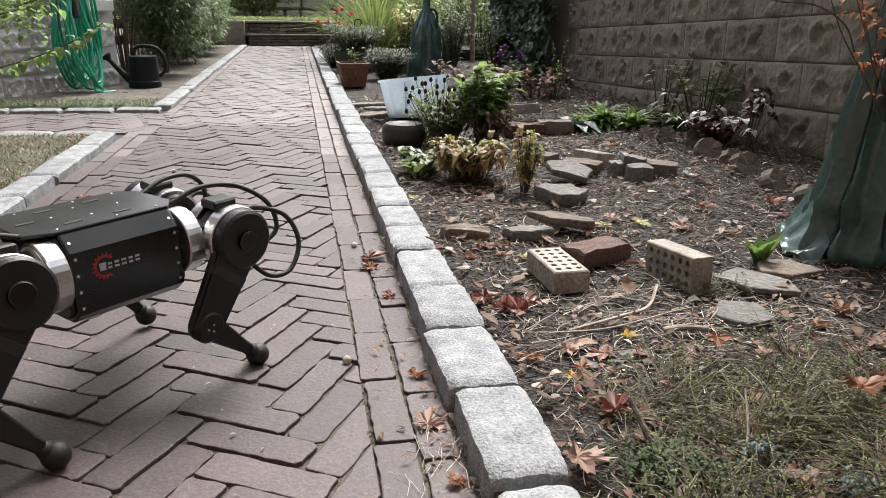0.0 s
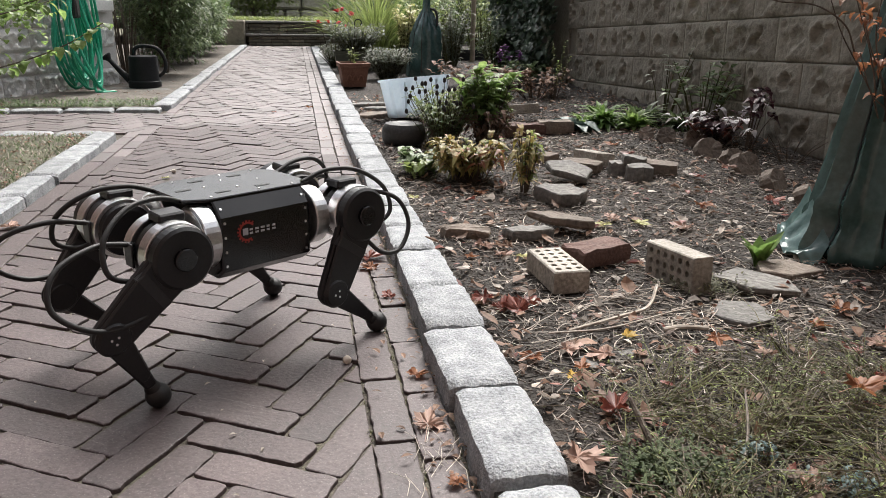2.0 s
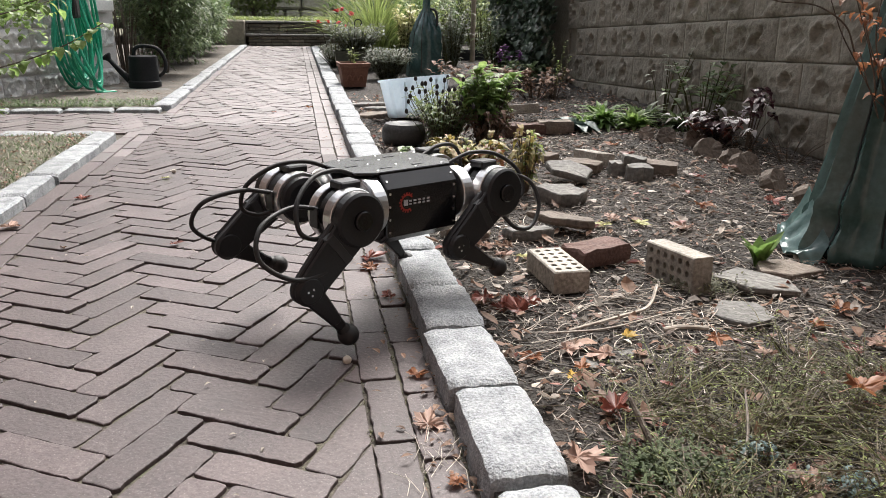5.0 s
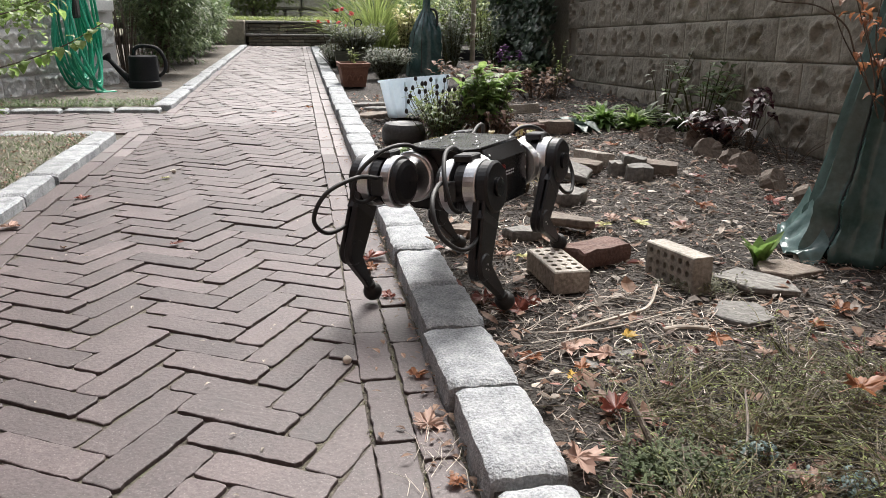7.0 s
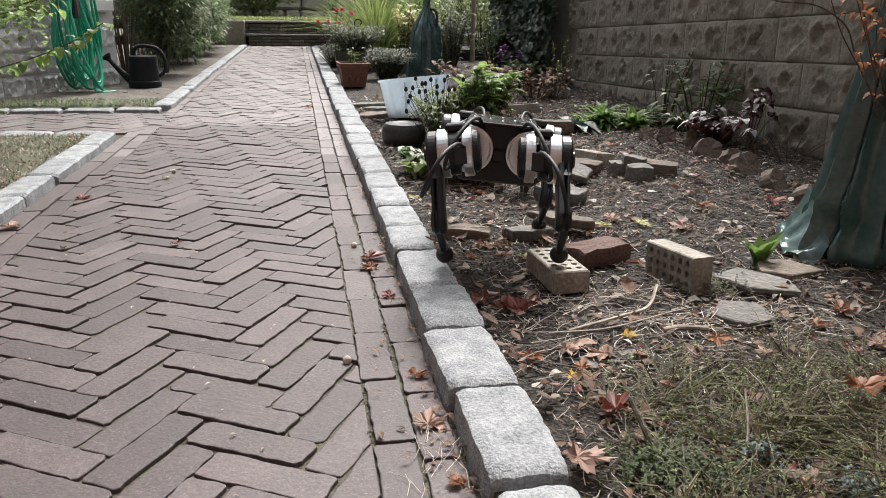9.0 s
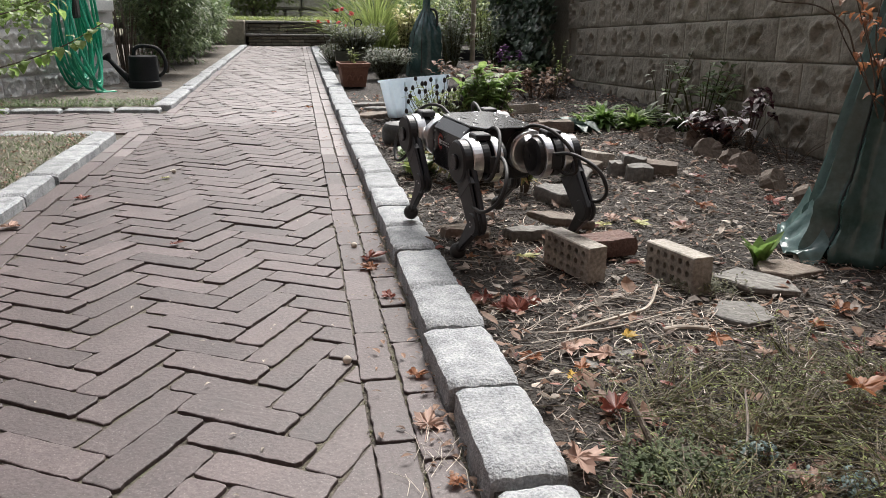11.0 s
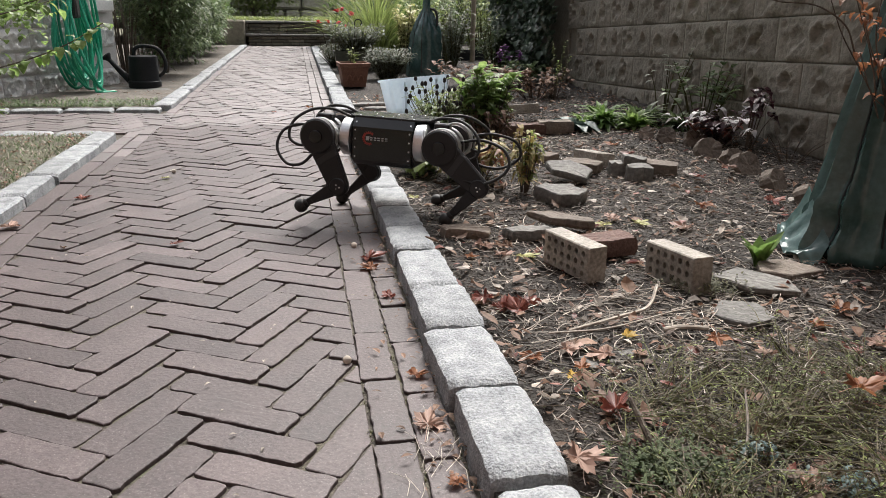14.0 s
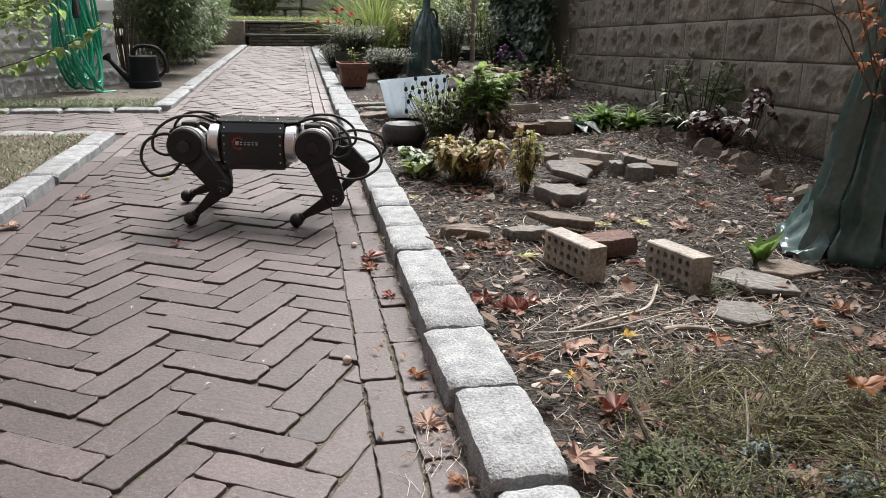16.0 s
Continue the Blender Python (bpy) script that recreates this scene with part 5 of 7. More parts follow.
def bushy(height, spread, stems_n, leaf_l, leaf_w, seed, per=14, base=0.15, droop=0.3, lean=0.35):
    def build(leaves, stems):
        r = random.Random(seed)
        for k in range(stems_n):
            a, d = r.uniform(0, 6.28), spread * math.sqrt(r.random())
            foot = Vector((0.25 * d * math.cos(a), 0.25 * d * math.sin(a), -0.01))
            h = height * r.uniform(0.6, 1.05)
            head = Vector((d * math.cos(a), d * math.sin(a), h))
            mid = (foot + head) / 2 + Vector((0, 0, h * 0.12))
            pts = [foot, foot.lerp(mid, 0.5), mid, mid.lerp(head, 0.5), head]
            stems.stalk(pts, 0.004 * height / 0.35 + 0.0008, 0.0012)
            for i in range(per):
                t = base + (1 - base) * (i + r.random()) / per
                q = t * 4
                p = pts[min(3, int(q))].lerp(pts[min(3, int(q)) + 1], q - min(3, int(q)))
                s = r.uniform(0.6, 1.15)
                leaves.leaf(p, way(r, r.uniform(-0.1, 0.9)), leaf_l * s, leaf_w * s, 0.3, droop * r.uniform(0.3, 1.5))
    return build


def rosette(n, leaf_l, leaf_w, seed, lift=(0.15, 1.1), droop=0.4):
    def build(leaves, stems):
        r = random.Random(seed)
        for k in range(n):
            s = r.uniform(0.55, 1.1)
            d = way(r, r.uniform(*lift))
            leaves.leaf(Vector((d.x, d.y, 0)) * 0.01 * r.random(), d, leaf_l * s, leaf_w * s, 0.35, droop * r.uniform(0.2, 1.3))
    return build


def blades(n, height, spread, seed, width=0.006):
    def build(leaves, stems):
        r = random.Random(seed)
        for k in range(n):
            a, d = r.uniform(0, 6.28), spread * r.random()
            p = Vector((0.35 * d * math.cos(a), 0.35 * d * math.sin(a), 0))
            leaves.leaf(p, (math.cos(a) * d, math.sin(a) * d, height), height * r.uniform(0.6, 1.2), width * 2, 0.4, r.uniform(0.1, 0.7))
    return build


def dry_sedum():
    """The low tangle of wiry dry and green stems at the near corner of the bed."""
    ob = thing("low_ground_cover", "tangled low plants, olive green and straw-brown, on the soil", "ground cover", kind="stuff")
    r = random.Random(31)
    straw, leaves, fresh, brown, green, dead = Soup(1), Soup(2), Soup(3), Soup(4), Soup(5), Soup(6)
    tufts = []
    while len(tufts) < 80:
        x, y = r.uniform(0.44, 1.05), r.uniform(0.64, 1.24)
        if y < 1.02 + 0.30 * (x - 0.42) + 0.05 * noise.noise((x * 9, y * 9, 2.0)) and y < 1.24 - max(0.0, x - 0.84) * 1.3 and x > 0.44 + 0.10 * noise.noise((x * 6, y * 6, 4.0)) and (y > 0.86 or x < 0.55 or r.random() < 0.2):
            tufts.append((x, y, r.uniform(0.25, 1.0), r.gauss(0.75, 0.55)))
    for x0, y0, full, turn in tufts:
        for k in range(26):
            x, y = x0 + r.gauss(0, 0.016), y0 + r.gauss(0, 0.016)
            z, a = bed_z(x, y), turn + r.gauss(0, 0.8)
            l, h = r.uniform(0.04, 0.21) * (0.4 + 0.6 * full), r.uniform(0.02, 0.075) * full
            p0 = Vector((x, y, z + 0.002))
            p2 = p0 + Vector((l * math.cos(a), l * math.sin(a), h * r.uniform(0.2, 1.0)))
            p1 = p0.lerp(p2, 0.5) + Vector((r.gauss(0, 0.01), r.gauss(0, 0.01), h * 0.5))
            soup = (green, straw if k < 8 else brown, brown, brown, brown, green, green)[k % 7]
            soup.stalk([p0, p0.lerp(p1, 0.6), p1, p1.lerp(p2, 0.5), p2], r.uniform(0.0006, 0.0013), 0.0005)
            for i in range(4):
                t = 0.35 + 0.65 * r.random()
                q = p0.lerp(p1, 2 * t) if t < 0.5 else p1.lerp(p2, 2 * t - 1)
                s = r.uniform(0.003, 0.009)
                d = way(r, r.uniform(-0.2, 0.9))
                (dead if k % 7 in (2, 3) else fresh if full > 0.55 and r.random() < 0.5 else leaves).leaf(q, d, s, s * 0.45, 0.3, 0.3)
    part("dead_leaves", dead.mesh("dead_leaves", WITHERED), WITHERED, ob, "tiny withered brown leaves")
    part("dry_stems", straw.mesh("dry_stems", STRAW), STRAW, ob, "straw-coloured wiry stems")
    part("dark_stems", brown.mesh("dark_stems", WIRY), WIRY, ob, "dark brown wiry stems")
    part("green_stems", green.mesh("green_stems", STEM_GREEN), STEM_GREEN, ob, "light green wiry stems")
    part("dull_leaves", leaves.mesh("dull_leaves", OLIVE), OLIVE, ob, "tiny olive leaves")
    part("fresh_leaves", fresh.mesh("fresh_leaves", GREEN_LIGHT), GREEN_LIGHT, ob, "tiny light green leaves")


dry_sedum()


def mossy_patch(x, y, seed, n, spread, label, material):
    def build(leaves, stems):
        r = random.Random(seed)
        for k in range(n):
            px, py = r.gauss(0, spread), r.gauss(0, spread * 0.8)
            for i in range(7):
                leaves.leaf((px, py, 0.006 + 0.004 * i), way(r, 0.6), r.uniform(0.006, 0.011), 0.0045, 0.3, 0.1)
    clump("stonecrop", label, "plant", (x, y, bed_z(x, y)), build, material, kind="stuff")


mossy_patch(0.47, 0.84, 41, 150, 0.035, "low mat of green stonecrop at the bed's edge", STONECROP)
mossy_patch(0.53, 0.83, 44, 130, 0.04, "low mat of green stonecrop beside a brown stem", STONECROP)
mossy_patch(0.625, 0.845, 42, 16, 0.012, "small blue-green stonecrop shoots", BLUE_GREEN)
mossy_patch(0.70, 0.76, 43, 22, 0.018, "blue-green stonecrop tuft", BLUE_GREEN)
mossy_patch(0.90, 1.50, 45, 120, 0.04, "low creeping weeds beside the standing brick", OLIVE)

# bed plants
clump("weed_rosette", "broad-leaved green weed before the watering bag", "plant", (1.135, 1.66, bed_z(1.135, 1.66)), rosette(9, 0.10, 0.045, 51, (0.9, 3.0), 0.15), GREEN)
clump("leafy_bush", "glossy green leafy bush in the bed", "bush", (0.865, 3.52, 0.03), bushy(0.34, 0.15, 30, 0.075, 0.036, 52, 16, 0.35), BUSH_LEAF, BARK)
clump("leafy_bush", "dying brown lower leaves under the green bush", "bush", (0.85, 3.46, 0.03), bushy(0.17, 0.16, 22, 0.05, 0.022, 152, 9, 0.2, 0.7), BROWN_LEAF, BARK)
clump("leafy_bush", "upright olive green stems behind the seed heads", "bush", (0.68, 3.55, 0.03), bushy(0.24, 0.17, 52, 0.055, 0.016, 53, 13, 0.05), GREEN_LIGHT)
clump("leafy_bush", "narrow dull green leaves among the seed heads", "bush", (0.64, 3.46, 0.03), bushy(0.2, 0.16, 26, 0.05, 0.018, 153, 10, 0.05), GREEN_SHRUB, BARK)
clump("yellowing_plant", "drooping plant with yellow and pinkish leaves", "plant", (0.60, 2.70, 0.03), bushy(0.15, 0.14, 34, 0.045, 0.024, 54, 12, 0.3, 0.8), YELLOW, BARK)
clump("yellowing_plant", "drooping green leaves under yellow ones", "plant", (0.62, 2.78, 0.03), bushy(0.13, 0.14, 22, 0.042, 0.02, 55, 10, 0.2, 0.7), GREEN_LIGHT, BARK)
clump("yellowing_plant", "reddened drooping leaves among yellow ones", "plant", (0.63, 2.68, 0.03), bushy(0.14, 0.13, 12, 0.042, 0.024, 154, 5, 0.5, 0.9), ORANGE_LEAF, BARK)
clump("small_plant", "spindly plant with curled yellow-green leaves", "plant", (0.765, 2.52, 0.03), bushy(0.22, 0.06, 8, 0.035, 0.02, 56, 14, 0.2, 0.9), YELLOW, BARK)
clump("small_plant", "spindly plant with pale green leaves", "plant", (0.775, 2.54, 0.03), bushy(0.22, 0.055, 6, 0.032, 0.018, 57, 14, 0.2, 0.8), GREEN_LIGHT, BARK)
clump("strawberry_plant", "low dark green plant by the kerb", "plant", (0.47, 2.88, 0.03), bushy(0.075, 0.11, 14, 0.06, 0.04, 58, 6, 0.3, 0.6), GREEN_SHRUB)
clump("strawberry_plant", "pale green leaves lying beside the kerb", "plant", (0.43, 2.80, 0.03), bushy(0.05, 0.08, 7, 0.055, 0.035, 158, 5, 0.3, 0.6), GREEN_LIGHT)
for k, (x, y, h, n) in enumerate(((1.56, 3.76, 0.17, 60), (1.68, 3.66, 0.15, 56), (1.80, 3.82, 0.19, 60), (1.62, 3.95, 0.19, 50), (1.47, 3.80, 0.12, 34), (1.90, 3.62, 0.15, 40))):
    clump("green_clump", "light green broad tongue-shaped leaves before the wall", "plant", (x, y, bed_z(x, y)), rosette(n + 30, h * 0.8, 0.034, 60 + k, (0.2, 2.6), 0.6), (GREEN, BUSH_LEAF, GREEN_SHRUB)[k % 3], group="tongue-leaved plants")
clump("blue_hosta", "blue-green crinkled leaf plant", "plant", (1.40, 3.74, 0.05), rosette(14, 0.13, 0.085, 66, (0.1, 1.0), 0.7), BLUE_GREEN)
clump("purple_plant", "dark purple leafed plant before the wall", "plant", (1.89, 3.20, 0.06), bushy(0.13, 0.17, 24, 0.05, 0.038, 67, 7, 0.2, 0.6), PURPLE, BARK)
clump("purple_plant", "silvery faded leaves over the purple plant", "plant", (1.86, 3.20, 0.06), bushy(0.16, 0.26, 13, 0.042, 0.038, 68, 3, 0.75, 0.8), PALE, BARK)
clump("purple_plant", "dark red crumpled leaves high on the purple plant", "plant", (1.98, 3.12, 0.06), bushy(0.25, 0.16, 8, 0.055, 0.05, 69, 4, 0.75, 0.7), PURPLE, BARK)
clump("purple_plant", "crimson leaves low in the purple plant", "plant", (1.84, 3.16, 0.06), bushy(0.12, 0.12, 7, 0.045, 0.036, 169, 4, 0.5, 0.6), RED_LEAF, BARK)
clump("climber", "thin green climber at the foot of the wall", "plant", (2.03, 3.62, 0.06), bushy(0.34, 0.24, 16, 0.06, 0.05, 70, 5, 0.45, 0.3), GREEN_SHRUB, OLIVE)
clump("climber", "pale leaves on bare curving stems before the wall", "plant", (2.03, 4.05, 0.06), bushy(0.40, 0.22, 7, 0.06, 0.04, 170, 3, 0.7, 0.3), GREEN_GREY, OLIVE)
clump("dry_stubs", "cut dry stems standing before the wall", "plant", (1.98, 2.80, 0.05), bushy(0.12, 0.14, 10, 0.02, 0.008, 71, 1), BROWN_LEAF, BARK)
clump("seed_spike", "tall dry spike with pale seeds", "plant", (1.72, 5.1, 0.05), bushy(0.38, 0.14, 5, 0.02, 0.015, 72, 26, 0.35, 0.2), GREEN_LIGHT, BARK)
clump("dry_plant", "russet dying plant at the bed's far side", "plant", (1.62, 5.2, 0.05), bushy(0.2, 0.28, 26, 0.06, 0.035, 73, 8), BROWN_LEAF, BARK)
clump("dry_plant", "low brown dying plants by the ivy", "plant", (1.45, 6.0, 0.05), bushy(0.18, 0.45, 40, 0.06, 0.035, 74, 8), BROWN_LEAF, BARK)
clump("flowering_plant", "dull green leaves below purple flowers", "plant", (1.74, 6.05, 0.03), bushy(0.2, 0.22, 24, 0.08, 0.045, 75, 8), GREEN_SHRUB)
clump("purple_flowers", "purple flower heads on thin stems", "flower", (1.70, 6.15, 0.03), bushy(0.34, 0.10, 6, 0.045, 0.03, 76, 9, 0.8, 0.2), FLOWER_PURPLE, GREEN_SHRUB)
clump("tall_weeds", "narrow-leaved green weeds before the ivy", "plant", (1.85, 7.2, 0.03), bushy(0.55, 0.2, 30, 0.10, 0.022, 77, 18, 0.1), GREEN_SHRUB)
clump("tall_weeds", "pale upright weeds behind the watering bag", "plant", (1.62, 8.2, 0.03), bushy(0.62, 0.22, 34, 0.07, 0.02, 177, 22, 0.15), GREEN_GREY)
clump("tall_weeds", "yellow-green leafy stems behind the watering bag", "plant", (1.40, 8.6, 0.03), bushy(0.7, 0.3, 34, 0.08, 0.035, 178, 18, 0.15), GREEN_LIGHT)


def seed_heads():
    """Dark round seed heads on thin stems."""
    ob = thing("withered_coneflower", "withered coneflowers with black seed heads on thin stems", "plant", pose(0.655, 3.50, 0.03))
    r = random.Random(81)
    stems = Soup(81)
    for k in range(38):
        x, y = r.gauss(0.0, 0.085), r.gauss(-0.03, 0.07)
        h = r.uniform(0.16, 0.30)
        top = Vector((x * 1.25, y * 1.25, h))
        stems.stalk([(x * 0.5, y * 0.5, -0.01), (x * 0.8, y * 0.8, h * 0.5), top], 0.0018, 0.0013)
        bm = bmesh.new()
        lathe(bm, [(0.002, -0.006), (0.0075, -0.003), (0.0085, 0.004), (0.006, 0.013), (0.0015, 0.017)], 10)
        part("seed_head", bm, SEED, ob, smooth=True).location = top
    part("stem_tuft", stems.mesh("stem_tuft", OLIVE), OLIVE, ob)["kind"] = "stuff"


seed_heads()


def grass_tufts():
    r = random.Random(91)
    s, dry = Soup(91), Soup(92)
    for k in range(12000):
        x, y = -1.0 - 1.6 * r.random() ** 1.2, r.uniform(1.7, 4.0)
        (s if r.random() < 0.5 else dry).leaf((x, y, 0.012), way(r, r.uniform(0.5, 2.2)), r.uniform(0.012, 0.036), 0.004, 0.3, r.uniform(0.1, 0.6))
    for k in range(2400):
        x, y = -0.92 - 1.6 * r.random(), 5.12 + 0.4 * r.random() ** 2
        s.leaf((x, y, 0.012), way(r, r.uniform(0.3, 1.8)), r.uniform(0.02, 0.05), 0.006, 0.3, r.uniform(0.1, 0.6))
    dead = Soup(93)
    for k in range(330):
        x, y = (-1.0 - 0.9 * r.random() ** 1.6, 3.95 - 1.2 * r.random() ** 1.5) if k % 3 else (-0.92 - 1.2 * r.random(), r.uniform(5.1, 7.5))
        l = r.uniform(0.01, 0.032)
        dead.leaf((x, y, 0.03), way(r, r.uniform(-0.1, 0.4)), l, l * r.uniform(0.4, 0.8), 0.4, 0.3)
    tagged(finish("lawn_leaves", dead.mesh("lawn_leaves", BROWN_LEAF), BROWN_LEAF), "brown dead leaves on the lawn and under the shrubs", "leaves", kind="stuff")
    tagged(finish("grass", s.mesh("grass", GREEN_SHRUB), GREEN_SHRUB), "short dull green grass along the kerbs", "grass", kind="stuff")
    tagged(finish("dry_grass", dry.mesh("dry_grass", STRAW), STRAW), "dry straw-coloured clippings on the lawn", "grass", kind="stuff")


grass_tufts()


def crown(name, label, at, rx, ry, rz, n, leaf, material, seed, trunk=0.03, limbs=9, category="shrub"):
    """A shrub: trunk and limbs in bark, and an uneven crown of leafy clumps with gaps."""
    ob = thing(name, label, category, pose(*at))
    r = random.Random(seed)
    bm = bmesh.new()
    heads = []
    for k in range(limbs):
        a, e = r.uniform(0, 6.28), r.uniform(0.2, 1.0)
        tip = Vector((rx * 0.8 * math.cos(a) * e, ry * 0.8 * math.sin(a) * e, rz * r.uniform(0.7, 1.9)))
        tube(bm, spline([(0, 0, -0.02), tip * 0.3 + Vector((0, 0, rz * 0.15)), tip], 5), trunk, 6, trunk * 0.25)
        heads.append(tip)
    part("trunk", bm, BARK, ob, "brown branching stems", smooth=True)
    s = Soup(seed)
    clumps = []
    while len(clumps) < n:
        p = Vector((r.uniform(-1, 1), r.uniform(-1, 1), r.uniform(-1, 1)))
        if 0.25 < p.length < 1 + 0.25 * noise.noise(p * 2.3 + Vector((seed, 0, 0))):
            clumps.append(Vector((p.x * rx, p.y * ry, rz * (1.08 + p.z))))
    for c in clumps:
        for k in range(16):
            d = way(r, r.uniform(-0.6, 1.0))
            s.leaf(c + d * r.uniform(0.0, leaf * 1.6), d, leaf * r.uniform(0.6, 1.2), leaf * 0.36, 0.3, r.uniform(0, 0.5))
    part("crown", s.mesh("crown", material), material, ob, "uneven crown of small leaves")
    return ob


# ---- containers, bags and garden tools ----
RIDGES = ((140, 0.3), (176, 0.2), (208, 0.16), (243, 0.24), (275, 0.18), (312, 0.26), (355, 0.3), (45, 0.3), (95, 0.28))


def bag_radius(base_r, top_r, t, sack):
    """The bag's mean radius: a cone, or a fuller sack gathered near its top."""
    if sack:
        return top_r + (base_r - top_r) * (1 - 0.25 * t) * (1 - max(0.0, (t - 0.55) / 0.45) ** 1.6)
    return base_r * (1 - t) ** 0.75 + top_r * (1 - (1 - t) ** 0.75)


def watering_bag(name, label, at, base_r, height, top_r, seed, slump=1.0, sack=False):
    """A slack tarpaulin bag zipped round a young tree: folds run down it, its foot sags out over the soil."""
    ob = thing(name, label, "watering bag", pose(*at))
    r = random.Random(seed)
    bm = bmesh.new()
    n, m = 144, 48
    loops = []
    for j in range(m + 1):
        t = j / m
        z = height * t
        rad = bag_radius(base_r, top_r, t, sack)
        ring = []
        for i in range(n):
            a = 2 * math.pi * i / n
            near_fold = min(abs((a - c + math.pi) % (2 * math.pi) - math.pi) / w for c, w in ((radians(d + 9 * t), e) for d, e in RIDGES))
            wave = 0.07 * noise.noise((math.cos(a) * 1.6 + seed, math.sin(a) * 1.6, t * 1.2)) + 0.045 * (0.3 - abs(noise.noise((a * 2.2 + t, t * 5.2 + a, seed * 3.0))))
            sag = slump * (0.12 * math.exp(-((t - 0.06) / 0.045) ** 2) + 0.14 * math.exp(-((t - 0.2 - 0.04 * math.sin(2 * a)) / 0.05) ** 2)) * (0.6 + 0.6 * noise.noise((a * 1.3, seed, 0)))
            pinch = -0.05 * math.exp(-((t - 0.17 - 0.02 * math.sin(3 * a)) / 0.018) ** 2) * slump
            pull = 0.0 if sack else 0.1 * max(0.0, 1 - t / 0.22) ** 1.8 * math.exp(-abs(a - radians(184)) / 0.28)
            if sack:
                q = rad * (0.95 + 0.09 * math.exp(-near_fold) + (2.2 + 2 * t) * wave)
            else:
                q = rad * (0.74 + 0.31 * math.exp(-near_fold ** 1.2) + wave + sag + pinch + pull)
            if j == 0:
                q *= 0.9
            ring.append(bm.verts.new((q * math.cos(a), q * math.sin(a) * 0.8, z + (0.012 * noise.noise((a * 2, t * 5, seed)) if j else 0))))
        loops.append(ring)
    for a, b in zip(loops, loops[1:]):
        for i in range(n):
            bm.faces.new((a[i], a[(i + 1) % n], b[(i + 1) % n], b[i]))
    bm.faces.new(loops[0][::-1])
    bm.faces.new(loops[-1])
    spot = [[v.co.copy() for v in ring] for ring in loops]
    part("bag", bm, BAG, ob, "dark green shiny tarpaulin", smooth=True)
    for a in (3.55, 4.3):
        bm = bmesh.new()
        col = round(a / (2 * math.pi) * n)
        tube(bm, [(p.x * 1.012, p.y * 1.012, p.z) for p in (spot[j][col] for j in range(4, m, 2))], 0.003, 6)
        part("seam", bm, STITCH, ob, "black seam")
    return ob


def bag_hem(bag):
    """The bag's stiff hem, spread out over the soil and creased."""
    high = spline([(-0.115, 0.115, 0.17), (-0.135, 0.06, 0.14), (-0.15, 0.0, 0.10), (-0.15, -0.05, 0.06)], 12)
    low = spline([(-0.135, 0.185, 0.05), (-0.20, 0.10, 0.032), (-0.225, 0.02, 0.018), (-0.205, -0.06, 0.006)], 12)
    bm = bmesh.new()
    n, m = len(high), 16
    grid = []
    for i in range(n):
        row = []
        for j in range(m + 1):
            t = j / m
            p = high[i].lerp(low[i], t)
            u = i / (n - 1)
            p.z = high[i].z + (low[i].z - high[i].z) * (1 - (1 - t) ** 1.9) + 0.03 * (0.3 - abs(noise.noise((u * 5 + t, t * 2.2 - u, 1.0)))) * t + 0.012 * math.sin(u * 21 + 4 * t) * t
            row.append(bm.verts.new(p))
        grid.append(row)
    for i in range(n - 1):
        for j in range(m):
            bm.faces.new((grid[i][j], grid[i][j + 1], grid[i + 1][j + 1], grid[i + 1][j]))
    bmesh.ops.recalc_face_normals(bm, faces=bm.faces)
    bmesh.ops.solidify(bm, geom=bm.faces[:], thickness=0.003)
    part("hem", bm, HEM_SHEEN, bag, "creased shiny hem spread on the soil, sheen put into its paler colour", smooth=True)


near_bag = watering_bag("tree_watering_bag", "dark green tarpaulin watering bag slumped round a young tree", (1.475, 1.70, 0.015), 0.172, 0.72, 0.045, 2)
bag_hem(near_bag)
far_bag = watering_bag("tree_watering_bag", "dark green watering bag round a slim tree beside the pots", (1.19, 7.25, 0.02), 0.17, 0.62, 0.035, 5, 0.3, True)


def bag_neck(bag):
    """The gathered top of the far bag, strapped to the trunk."""
    bm = bmesh.new()
    lathe(bm, [(0.05, 0.56), (0.036, 0.62), (0.032, 0.72), (0.036, 0.84), (0.03, 0.86)], 14)
    part("neck", bm, BAG, bag, "gathered green neck", smooth=True)
    bm = bmesh.new()
    tube(bm, spline([(0.03, -0.03, 0.62), (0.075, -0.05, 0.60), (0.09, -0.06, 0.53), (0.085, -0.075, 0.47)], 6), 0.012, 6)
    part("strap", bm, STITCH, bag, "black loop of webbing")


bag_neck(far_bag)


